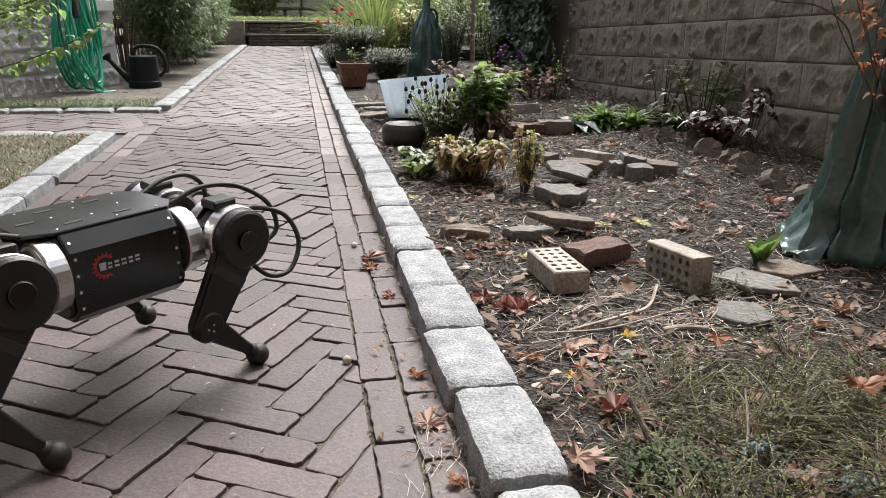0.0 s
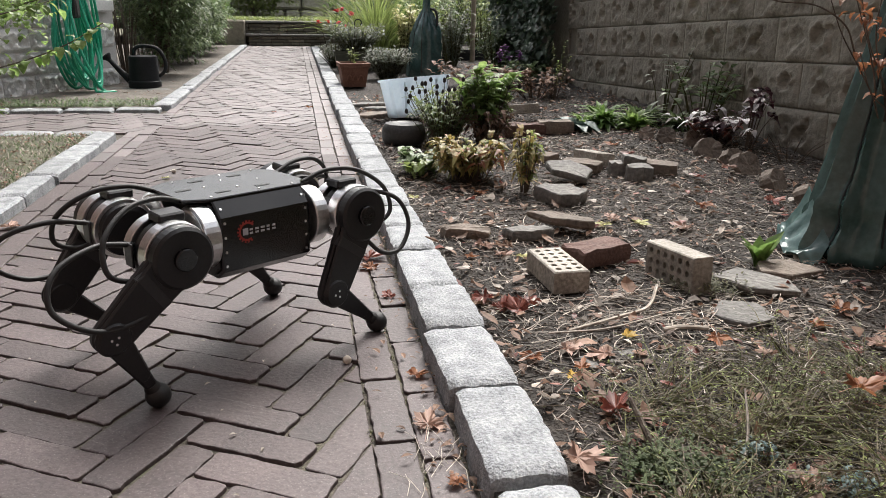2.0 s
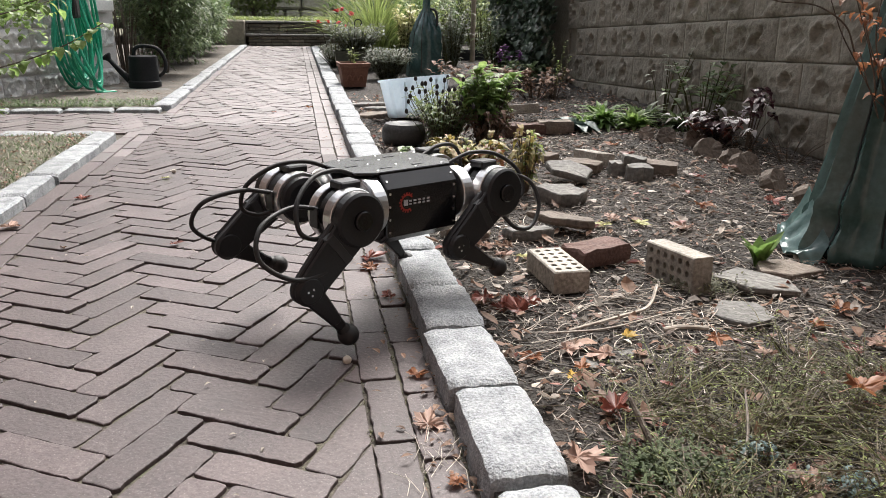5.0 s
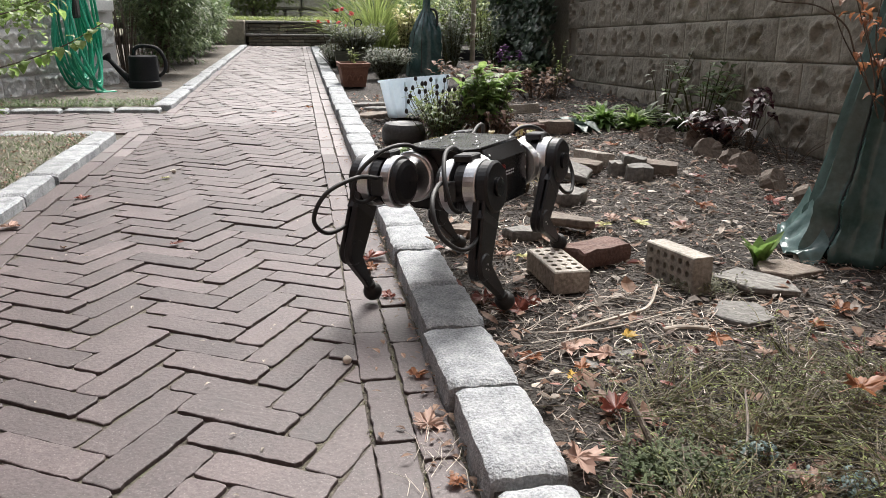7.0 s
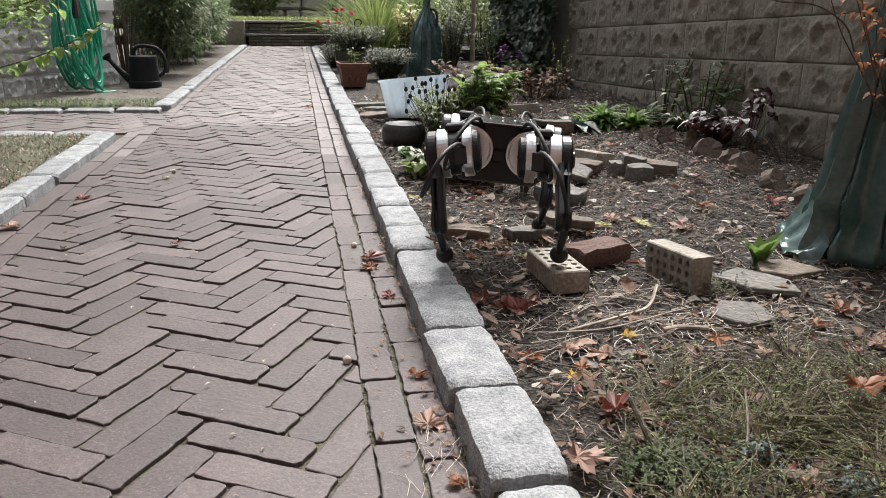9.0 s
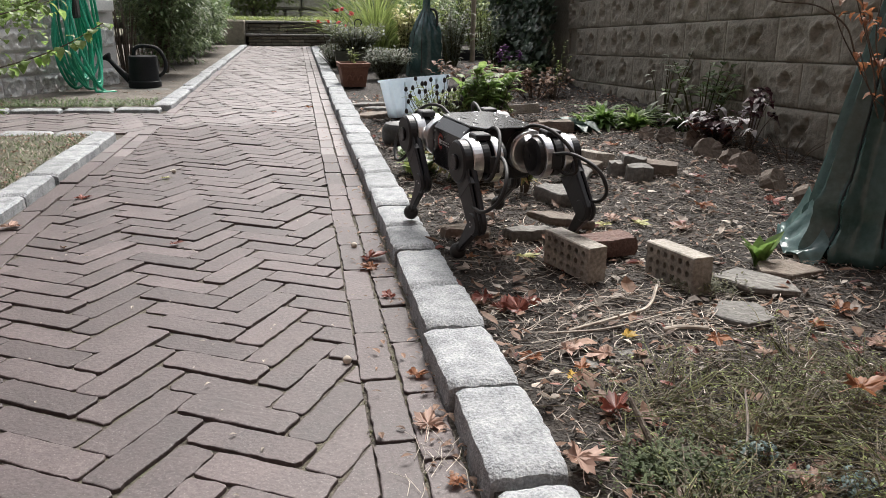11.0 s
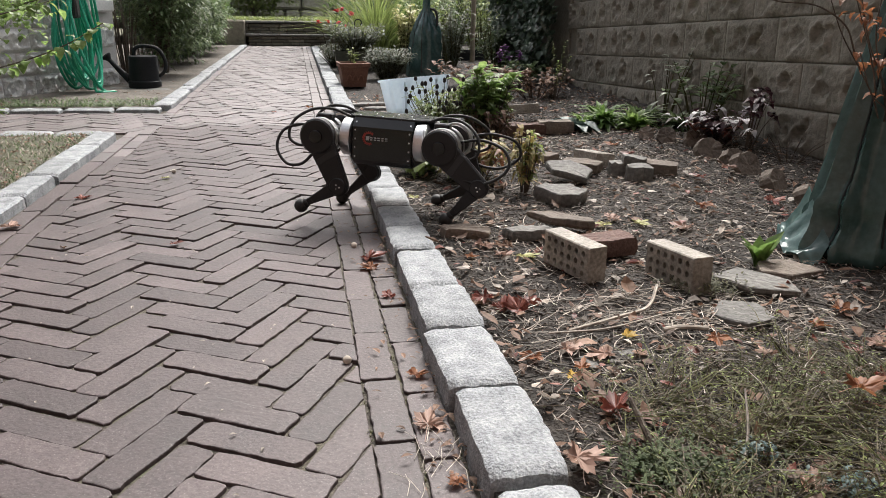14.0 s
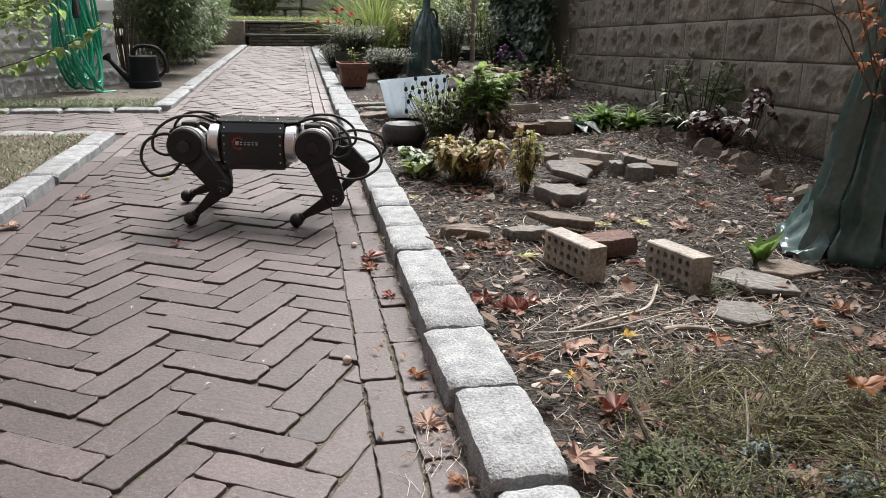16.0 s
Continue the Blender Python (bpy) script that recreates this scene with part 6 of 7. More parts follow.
def young_tree(at, seed, height, label, leaf=None):
    ob = thing("young_tree", label, "tree", pose(*at))
    r = random.Random(seed)
    bm = bmesh.new()
    tube(bm, [(0, 0, 0), (0.008, 0.005, height * 0.5), (-0.006, 0.0, height)], 0.013, 8, 0.009)
    part("trunk", bm, BARK, ob, smooth=True)
    if leaf:
        s = Soup(seed)
        bm = bmesh.new()
        for pts in ([(-0.05, -0.03, 0.34), (-0.128, -0.08, 0.423), (-0.181, -0.08, 0.495), (-0.241, -0.08, 0.571), (-0.291, -0.08, 0.66)], [(-0.04, -0.03, 0.36), (-0.1, -0.08, 0.443), (-0.162, -0.08, 0.546), (-0.204, -0.08, 0.646), (-0.22, -0.08, 0.72)],
                    [(-0.2, -0.08, 0.53), (-0.24, -0.085, 0.59), (-0.324, -0.09, 0.631), (-0.424, -0.09, 0.639), (-0.48, -0.09, 0.66)], [(-0.05, -0.04, 0.38), (-0.115, -0.08, 0.469), (-0.152, -0.08, 0.572), (-0.150, -0.08, 0.7)],
                    [(-0.06, -0.05, 0.36), (-0.10, -0.09, 0.40), (-0.155, -0.1, 0.44), (-0.20, -0.1, 0.53)], [(-0.13, -0.09, 0.43), (-0.17, -0.1, 0.52), (-0.24, -0.1, 0.66)]):
            tube(bm, spline(pts, 6), 0.0024, 5, 0.0012)
        for x, z, n in ((-0.199, 0.621, 7), (-0.137, 0.572, 6), (-0.192, 0.514, 6), (-0.133, 0.514, 7), (-0.172, 0.597, 6), (-0.237, 0.63, 3), (-0.11, 0.50, 5), (-0.12, 0.44, 3)):
            for i in range(n):
                s.leaf((x + r.gauss(0, 0.012), -0.085 + r.gauss(0, 0.012), z + r.gauss(0, 0.012)), way(r, r.uniform(-1.2, 0.3)), r.uniform(0.016, 0.032), r.uniform(0.012, 0.022), 0.6, 0.5)
        part("branches", bm, BARK, ob, "thin bare twigs")
        part("leaves", s.mesh("leaves", leaf), leaf, ob, "withered orange red leaves")


young_tree((1.475, 1.70, 0.02), 12, 0.72, "young tree with orange autumn leaves in a watering bag", ORANGE_LEAF)
young_tree((1.19, 7.25, 0.02), 13, 2.2, "slim young tree in a watering bag")

bm = bmesh.new()
tube(bm, [(0, 0, -0.05), (0.004, 0, 0.8), (-0.01, 0, 2.4)], 0.03, 10, 0.026)
tagged(finish("garden_pole", bm, POLE_WOOD, smooth=True), "weathered wooden pole standing in the bed", "pole").matrix_basis = pose(1.98, 8.8, 0.0)


def tub():
    """A translucent storage tub, leaning a little, mud inside its foot."""
    ob = thing("storage_tub", "milky white plastic storage tub standing on the bed", "tub", pose(0.67, 4.38, 0.045, -7, -4, 8))
    for name, out, inn, z0, z1 in (("tub_wall", 1.0, 0.965, 0.0, 0.215),):
        bm = bmesh.new()
        rings = []
        for z, k, s in ((0.0, 0.84, out), (0.01, 0.86, out), (z1 - 0.012, 1.0, out), (z1 - 0.012, 1.05, out), (z1, 1.06, out), (z1, 1.0, inn), (0.012, 0.85, inn)):
            ring = []
            for i in range(40):
                a = 2 * math.pi * i / 40
                c, q = math.cos(a), math.sin(a)
                m = (abs(c) ** 7 + abs(q) ** 7) ** (-1 / 7)
                ring.append(bm.verts.new((c * m * 0.182 * k * s, q * m * 0.13 * k * s, z)))
            rings.append(ring)
        for a, b in zip(rings, rings[1:]):
            for i in range(40):
                bm.faces.new((a[i], a[(i + 1) % 40], b[(i + 1) % 40], b[i]))
        bm.faces.new(rings[0][::-1])
        bm.faces.new(rings[-1])
        part(name, bm, PLASTIC_WHITE, ob, smooth=False)
    bm = bmesh.new()
    block(bm, 0.27, 0.19, 0.045, pose(0, 0, 0.039), 0.01)
    part("muddy_water", bm, STRAW, ob, "pale mud settled in the tub")
    for x in (-0.09, 0.09):
        bm = bmesh.new()
        block(bm, 0.012, 0.006, 0.17, pose(x, -0.122, 0.11, 8, 0, 0), 0.002)
        part("rib", bm, PLASTIC_WHITE, ob)


tub()
bm = bmesh.new()
lathe(bm, [(0.085, 0.0), (0.098, 0.012), (0.104, 0.045), (0.098, 0.075), (0.085, 0.094), (0.06, 0.098), (0.055, 0.094), (0.01, 0.093)], 40)
tagged(finish("plant_pot", bm, PLASTIC_GREY, smooth=True), "upturned weathered grey pot beside the kerb", "pot").matrix_basis = pose(0.475, 3.52, 0.03)


def square_pot():
    ob = thing("terracotta_planter", "square terracotta planter on the bed's edge", "planter", pose(0.44, 6.3, 0.03, 0, 0, 4))
    bm = bmesh.new()
    rings = []
    for z, s in ((0.0, 0.088), (0.15, 0.11), (0.155, 0.121), (0.185, 0.124), (0.187, 0.118), (0.187, 0.108), (0.15, 0.104)):
        rings.append([bm.verts.new((x * s, y * s, z)) for x, y in ((-1, -0.94), (-0.94, -1), (0.94, -1), (1, -0.94), (1, 0.94), (0.94, 1), (-0.94, 1), (-1, 0.94))])
    for a, b in zip(rings, rings[1:]):
        for i in range(8):
            bm.faces.new((a[i], a[(i + 1) % 8], b[(i + 1) % 8], b[i]))
    bm.faces.new(rings[0][::-1])
    bm.faces.new(rings[-1])
    part("pot_body", bm, TERRACOTTA, ob)
    bm = bmesh.new()
    for x in (-0.045, 0.0, 0.045):
        tube(bm, [(x - 0.022, -0.103, 0.05), (x - 0.012, -0.107, 0.085), (x, -0.109, 0.095), (x + 0.012, -0.107, 0.085), (x + 0.022, -0.103, 0.05)], 0.005, 6)
    part("relief", bm, TERRACOTTA, ob, "raised arches on the planter's side")
    bm = bmesh.new()
    block(bm, 0.2, 0.2, 0.01, pose(0, 0, 0.155))
    part("potting_soil", bm, SOIL, ob)


square_pot()
clump("potted_plant", "small yellowing plant in the terracotta planter", "plant", (0.43, 6.3, 0.19), bushy(0.13, 0.05, 7, 0.04, 0.022, 101, 7, 0.3), GREEN_LIGHT, BARK)


def trough(name, label, at, l, w, h, material):
    ob = thing(name, label, "planter", pose(*at))
    bm = bmesh.new()
    rings = []
    for z, k in ((0, 0.86), (h * 0.85, 0.98), (h * 0.86, 1.03), (h, 1.04), (h, 0.96), (h * 0.8, 0.94)):
        rings.append([bm.verts.new((x * l / 2 * k, y * w / 2 * k, z)) for x, y in ((-1, -0.9), (-0.95, -1), (0.95, -1), (1, -0.9), (1, 0.9), (0.95, 1), (-0.95, 1), (-1, 0.9))])
    for a, b in zip(rings, rings[1:]):
        for i in range(8):
            bm.faces.new((a[i], a[(i + 1) % 8], b[(i + 1) % 8], b[i]))
    bm.faces.new(rings[0][::-1])
    bm.faces.new(rings[-1])
    part("trough_body", bm, material, ob)
    bm = bmesh.new()
    block(bm, l * 0.92, w * 0.9, 0.01, pose(0, 0, h * 0.82))
    part("potting_soil", bm, SOIL, ob)
    return ob


trough("plant_trough", "olive plastic plant trough beside the path", (0.60, 8.0, 0.02), 0.46, 0.26, 0.2, PLASTIC_GREEN)
trough("plant_trough", "dark plant trough behind the pole", (1.75, 9.1, 0.02), 0.9, 0.3, 0.16, PLASTIC_BLACK)
bm = bmesh.new()
lathe(bm, [(0.09, 0.0), (0.115, 0.2), (0.12, 0.205), (0.12, 0.225), (0.112, 0.225), (0.105, 0.19)], 32)
tagged(finish("plant_pot", bm, PLASTIC_GREEN, smooth=True), "dark olive round plant pot beside the watering bag", "pot").matrix_basis = pose(1.06, 7.75, 0.02)
clump("pot_shrub", "wiry grey-green plant in the trough", "plant", (0.58, 8.0, 0.17), bushy(0.30, 0.32, 110, 0.06, 0.021, 111, 16, 0.05), GREEN_GREY, OLIVE)
clump("pot_shrub", "olive green leafy plant in the trough", "plant", (0.62, 8.1, 0.17), bushy(0.30, 0.30, 50, 0.05, 0.02, 112, 12, 0.2), GREEN_LIGHT)
clump("geranium", "red flowers over the trough", "flower", (0.38, 8.4, 0.12), bushy(0.50, 0.22, 8, 0.035, 0.04, 113, 12, 0.93, 0.1), FLOWER_RED, OLIVE)
clump("lavender", "silvery lavender tuft beside the path", "plant", (0.80, 7.0, 0.02), bushy(0.27, 0.24, 150, 0.06, 0.017, 114, 14, 0.05), GREEN_GREY)
clump("lavender", "grey trailing plant over the kerb", "plant", (0.42, 8.6, 0.03), bushy(0.22, 0.24, 90, 0.06, 0.012, 115, 14, 0.05), GREEN_GREY)
clump("yellow_shrub", "pale yellow-green leafy plant in the pot", "plant", (1.06, 7.75, 0.18), bushy(0.5, 0.18, 24, 0.07, 0.04, 116, 14, 0.2), LIME_LEAF)
clump("tall_grass", "tall arching light green grass", "grass", (0.95, 9.6, 0.0), blades(420, 0.95, 0.75, 117, 0.009), GREEN_LIGHT)
clump("tall_grass", "arching green grass behind the pots", "grass", (1.5, 9.9, 0.0), blades(320, 0.9, 0.7, 118, 0.009), GREEN)
clump("weedy_patch", "green weeds beyond the dark trough", "plant", (1.65, 9.5, 0.1), bushy(0.7, 0.5, 50, 0.09, 0.025, 119, 16, 0.05), GREEN_SHRUB)
bm = bmesh.new()
tube(bm, [(0, 0, 0), (0, 0, 0.42)] + [(0.035 - 0.035 * math.cos(a), 0, 0.44 + 0.035 * math.sin(a)) for a in (0.4, 1.0, 1.57, 2.2, 2.8, 3.4, 4.0)], 0.006, 6)
tagged(finish("garden_hook", bm, PLASTIC_BLACK, smooth=True), "black metal crook standing in the pots", "hook").matrix_basis = pose(0.60, 8.25, 0.05)


def watering_can():
    ob = thing("watering_can", "black plastic watering can standing by the shrubs", "watering can", pose(-1.175, 6.38, 0.012))
    bm = bmesh.new()
    lathe(bm, [(0.118, 0.0), (0.122, 0.012), (0.122, 0.05), (0.112, 0.058), (0.106, 0.22), (0.108, 0.232), (0.104, 0.24), (0.09, 0.244)], 36)
    part("can_body", bm, PLASTIC_BLACK, ob, smooth=True)
    bm = bmesh.new()
    tube(bm, spline([(-0.07, 0, 0.235), (-0.045, 0, 0.30), (0.03, 0, 0.315), (0.12, 0, 0.29), (0.165, 0, 0.20), (0.155, 0, 0.13), (0.11, 0, 0.085)], 6), 0.0135, 10)
    part("handle", bm, PLASTIC_BLACK, ob, smooth=True)
    bm = bmesh.new()
    tube(bm, [(-0.09, 0, 0.04), (-0.15, 0, 0.10), (-0.25, 0, 0.215)], 0.034, 12, 0.014)
    part("spout", bm, PLASTIC_BLACK, ob, smooth=True)
    bm = bmesh.new()
    lathe(bm, [(0.014, 0.0), (0.036, 0.03), (0.04, 0.04), (0.03, 0.048)], 18, pose(-0.243, 0, 0.208, 0, -38, 0))
    part("rose", bm, PLASTIC_BLACK, ob, "round sprinkler head", smooth=True)


watering_can()


def hose():
    """A coiled hose hung on the house wall, its lowest turns lying on the ground."""
    ob = thing("garden_hose", "bright green garden hose coiled on a hanger by the wall", "hose", pose(-1.585, 6.05, 0.0, 0, 0, 76))
    r = random.Random(5)
    for k in range(13):
        bm = bmesh.new()
        w, drop, y, lean = r.uniform(0.10, 0.19), r.uniform(0.62, 0.80), -0.14 + 0.022 * k, r.uniform(-0.02, 0.05)
        pts = []
        for i in range(33):
            a = 2 * math.pi * i / 32
            c, q = math.cos(a), math.sin(a)
            z = 0.44 + (0.42 * c if c > 0 else drop * 0.54 * c)
            belly = 0.05 * math.exp(-((z - 0.25) / 0.2) ** 2)
            pts.append(((w + belly) * q * (0.75 + 0.25 * abs(q)) + lean * (0.85 - z), y * 0.6 - 0.03 * (1 - c) - 0.03 * math.sin(a * 2 + k), max(0.014 + 0.006 * (k % 4), z + 0.02)))
        tube(bm, pts, 0.0098, 8, closed_ends=False)
        part("coil", bm, HOSE, ob, smooth=True)
    bm = bmesh.new()
    tube(bm, spline([(0.03, -0.06, 0.70), (0.05, -0.11, 0.40), (-0.02, -0.14, 0.06), (-0.05, -0.20, 0.022), (0.02, -0.27, 0.022), (0.02, -0.18, 0.028), (-0.1, -0.12, 0.2)], 8), 0.0105, 8)
    part("loose_end", bm, HOSE, ob, smooth=True)
    bm = bmesh.new()
    block(bm, 0.20, 0.10, 0.10, pose(0, -0.02, 0.82), 0.015)
    part("hanger", bm, PLASTIC_BLACK, ob, "dark hose hanger")
    bm = bmesh.new()
    block(bm, 0.06, 0.08, 0.26, pose(-0.015, -0.045, 0.66), 0.012)
    part("tap", bm, PLASTIC_GREY, ob, "grey tap body inside the coil")


hose()
bm = bmesh.new()
block(bm, 0.30, 0.12, 0.09, pose(0, 0, 0), 0.008)
tagged(finish("window_sill", bm, PALE_STONE), "pale stone sill jutting from the house wall", "sill", kind="structure").matrix_basis = pose(-1.53, 6.60, 0.62, 0, 0, 65)
rough_stone("stepping_slab", "flat grey concrete slab under the watering can", 0.55, 0.40, 0.03, (-1.25, 6.25, 0.0, 0, 0, 8), SLATE, 501, "slab", "")

# ---- shrubs and the far end ----
crown("dense_shrub", "dense dark green evergreen shrub beside the path", (-1.18, 7.5, 0.06), 0.34, 0.5, 0.62, 430, 0.062, GREEN_SHRUB, 601, 0.016, 16)
crown("dense_shrub", "dark evergreen shrub against the house", (-1.40, 8.6, 0.0), 0.4, 0.6, 0.9, 480, 0.075, GREEN_DARK, 602, 0.02, 12)
crown("leafy_shrub", "loose green shrub with small pale leaves", (-1.30, 9.1, 0.0), 0.42, 0.8, 0.55, 460, 0.075, GREEN_SHRUB, 603, 0.014, 12)
crown("leafy_shrub", "loose grey-green shrub spilling over the kerb", (-1.35, 10.8, 0.0), 0.42, 0.9, 0.5, 400, 0.08, GREEN_SHRUB, 604, 0.014, 10)
crown("leafy_shrub", "green shrub at the far end of the path", (-1.6, 12.6, 0.0), 0.55, 0.9, 0.6, 380, 0.09, GREEN, 605, 0.014, 10)


clump("bare_stems", "bare brown stems at the foot of the shrub", "shrub", (-1.42, 7.05, 0.0), bushy(0.75, 0.14, 26, 0.03, 0.012, 606, 3, 0.5), GREEN_SHRUB, BARK)
clump("bare_stems", "dry twigs beside the watering can", "shrub", (-1.28, 7.0, 0.0), bushy(0.4, 0.16, 24, 0.02, 0.01, 607, 3, 0.3), BROWN_LEAF, BARK)


def ivy():
    """Ivy that hangs thickly over the wall's far stretch."""
    ob = thing("ivy", "thick dark glossy ivy covering the wall", "ivy", pose(0, 0, 0))
    s, r = Soup(701), random.Random(701)
    for k in range(4600):
        y = r.uniform(6.15, 7.85)
        z = r.uniform(0.1, 1.6)
        x = 2.12 - 0.16 * r.random() - 0.12 * noise.noise((y * 2, z * 2, 0)) - 0.08 * (y - 6.2) / 3
        s.leaf((x, y, z), (-0.5, r.uniform(-0.9, 0.5), r.uniform(-1.2, 0.4)), r.uniform(0.045, 0.085), r.uniform(0.035, 0.06), 0.25, 0.2)
    part("ivy_leaves", s.mesh("ivy_leaves", GREEN_DARK), GREEN_DARK, ob)
    # Paler leaf material stands in for sunlight on one ivy spray.
    s = Soup(702)
    for k in range(46):
        t = k / 45
        s.leaf((2.0 + 0.03 * math.sin(9 * t), 6.12 + 0.16 * t, 0.36 + 0.42 * t), (-0.6, -0.6, r.uniform(-1, 0.2)), 0.035, 0.03, 0.3, 0.2)
    part("pale_spray", s.mesh("pale_spray", GREEN_GREY), GREEN_GREY, ob, "ivy spray with sunlight put into its paler leaf colour")


ivy()
bm = bmesh.new()
block(bm, 0.25, 1.9, 2.4, pose(2.34, 7.17, 0.9))
tagged(finish("wall_ivy", bm, BLOCK), "garden wall hidden behind ivy", "wall", kind="structure")


clump("tall_weeds", "light green leafy weeds beyond the ivy", "plant", (2.25, 9.4, 0.0), bushy(0.85, 0.4, 60, 0.09, 0.03, 179, 20, 0.1), GREEN_LIGHT)
clump("tall_weeds", "dull green feathery weeds beyond the pole", "plant", (1.95, 10.2, 0.0), bushy(0.9, 0.5, 70, 0.09, 0.025, 180, 20, 0.1), GREEN_SHRUB)


def stone_bench():
    """The low dry-stone terrace with a stepped seat that closes the path."""
    ob = thing("stone_terrace", "low dark dry-stone terrace with a stepped ledge across the path's end", "wall", pose(-0.35, 14.0, 0.0), kind="structure")
    r = random.Random(801)
    for x, w, y, d, h in ((1.08, 3.0, -0.1, 0.16, 0.15), (0.35, 5.6, 0.14, 0.16, 0.35)):
        bm = bmesh.new()
        block(bm, w, d, h, pose(x, y, h / 2))
        part("rubble_core", bm, SANDSTONE, ob)
    for z0, z1, y, x0, x1 in ((0.0, 0.16, -0.12, -0.45, 2.6), (0.17, 0.36, 0.12, -2.5, 3.2)):
        rows = 3
        for j in range(rows):
            h = (z1 - z0) / rows
            x = x0
            while x < x1:
                l = r.uniform(0.1, 0.3)
                bm = bmesh.new()
                block(bm, l - 0.012, 0.24 + r.uniform(-0.02, 0.02), h - 0.008, None, 0.008)
                part("stone", bm, TERRACE_STONE, ob).location = (x + l / 2, y, z0 + h * (j + 0.5))
                x += l
    for z, y, x0, x1, w in ((0.175, -0.10, -0.5, 2.65, 0.34), (0.385, 0.12, -0.5, 3.2, 0.34)):
        x = x0
        while x < x1:
            l = r.uniform(0.5, 0.8)
            bm = bmesh.new()
            block(bm, l - 0.01, w, 0.035, None, 0.008)
            part("cap_stone", bm, SLATE, ob, "grey flat cap stone").location = (x + l / 2, y, z)
            x += l
    bm = bmesh.new()
    block(bm, 0.35, 0.45, 0.42, pose(-0.68, 0.0, 0.2), 0.02)
    part("end_pier", bm, TERRACE_STONE, ob, "squat mossy stone pier")


stone_bench()
sheet("upper_lawn", steps(-6, 6, 0.3), steps(14.0, 20.0, 0.3), lambda x, y: 0.40 + 0.03 * noise.noise((x, y, 3.0)), GRASS_SOIL, "raised lawn beyond the terrace", "lawn")
s = Soup(811)
for k in range(5000):
    x, y = s.rng.uniform(-3.2, 3.2), 14.1 + 5 * s.rng.random() ** 1.5
    s.leaf((x, y, 0.40), way(s.rng, 1.5), s.rng.uniform(0.05, 0.11), 0.012, 0.3, 0.3)
tagged(finish("upper_grass", s.mesh("upper_grass", GREEN_LIGHT), GREEN_LIGHT), "bright grass on the raised lawn", "grass", kind="stuff")


def far_wall():
    ob = thing("wall_far", "dark irregular stone wall beyond the raised lawn", "wall", pose(-0.5, 19.2, 0.3), kind="structure")
    r = random.Random(821)
    bm = bmesh.new()
    block(bm, 14, 0.3, 3.6, pose(0, 0.22, 1.6))
    part("mortar_core", bm, MORTAR, ob)
    for j in range(12):
        x = -6.0
        while x < 6.0:
            l = r.uniform(0.3, 0.75)
            bm = bmesh.new()
            block(bm, l - 0.04, 0.2, 0.26, None, 0.05)
            part("stone", bm, FAR_STONE, ob).matrix_basis = pose(x + l / 2, r.uniform(-0.02, 0.02), 0.14 + 0.28 * j, 0, r.uniform(-6, 6), 0)
            x += l


far_wall()
crown("far_shrub", "pale yellow-green shrub before the far wall", (-0.9, 17.6, 0.38), 0.9, 0.4, 0.5, 200, 0.11, GREEN_LIGHT, 606, 0.015, 8)
crown("far_shrub", "green shrub at the end of the beds", (1.3, 13.2, 0.0), 0.9, 0.7, 0.9, 420, 0.1, GREEN, 607, 0.02, 8)
crown("far_shrub", "dull green shrub by the terrace", (2.4, 11.6, 0.0), 0.8, 0.9, 0.9, 420, 0.09, GREEN_SHRUB, 608, 0.02, 8)


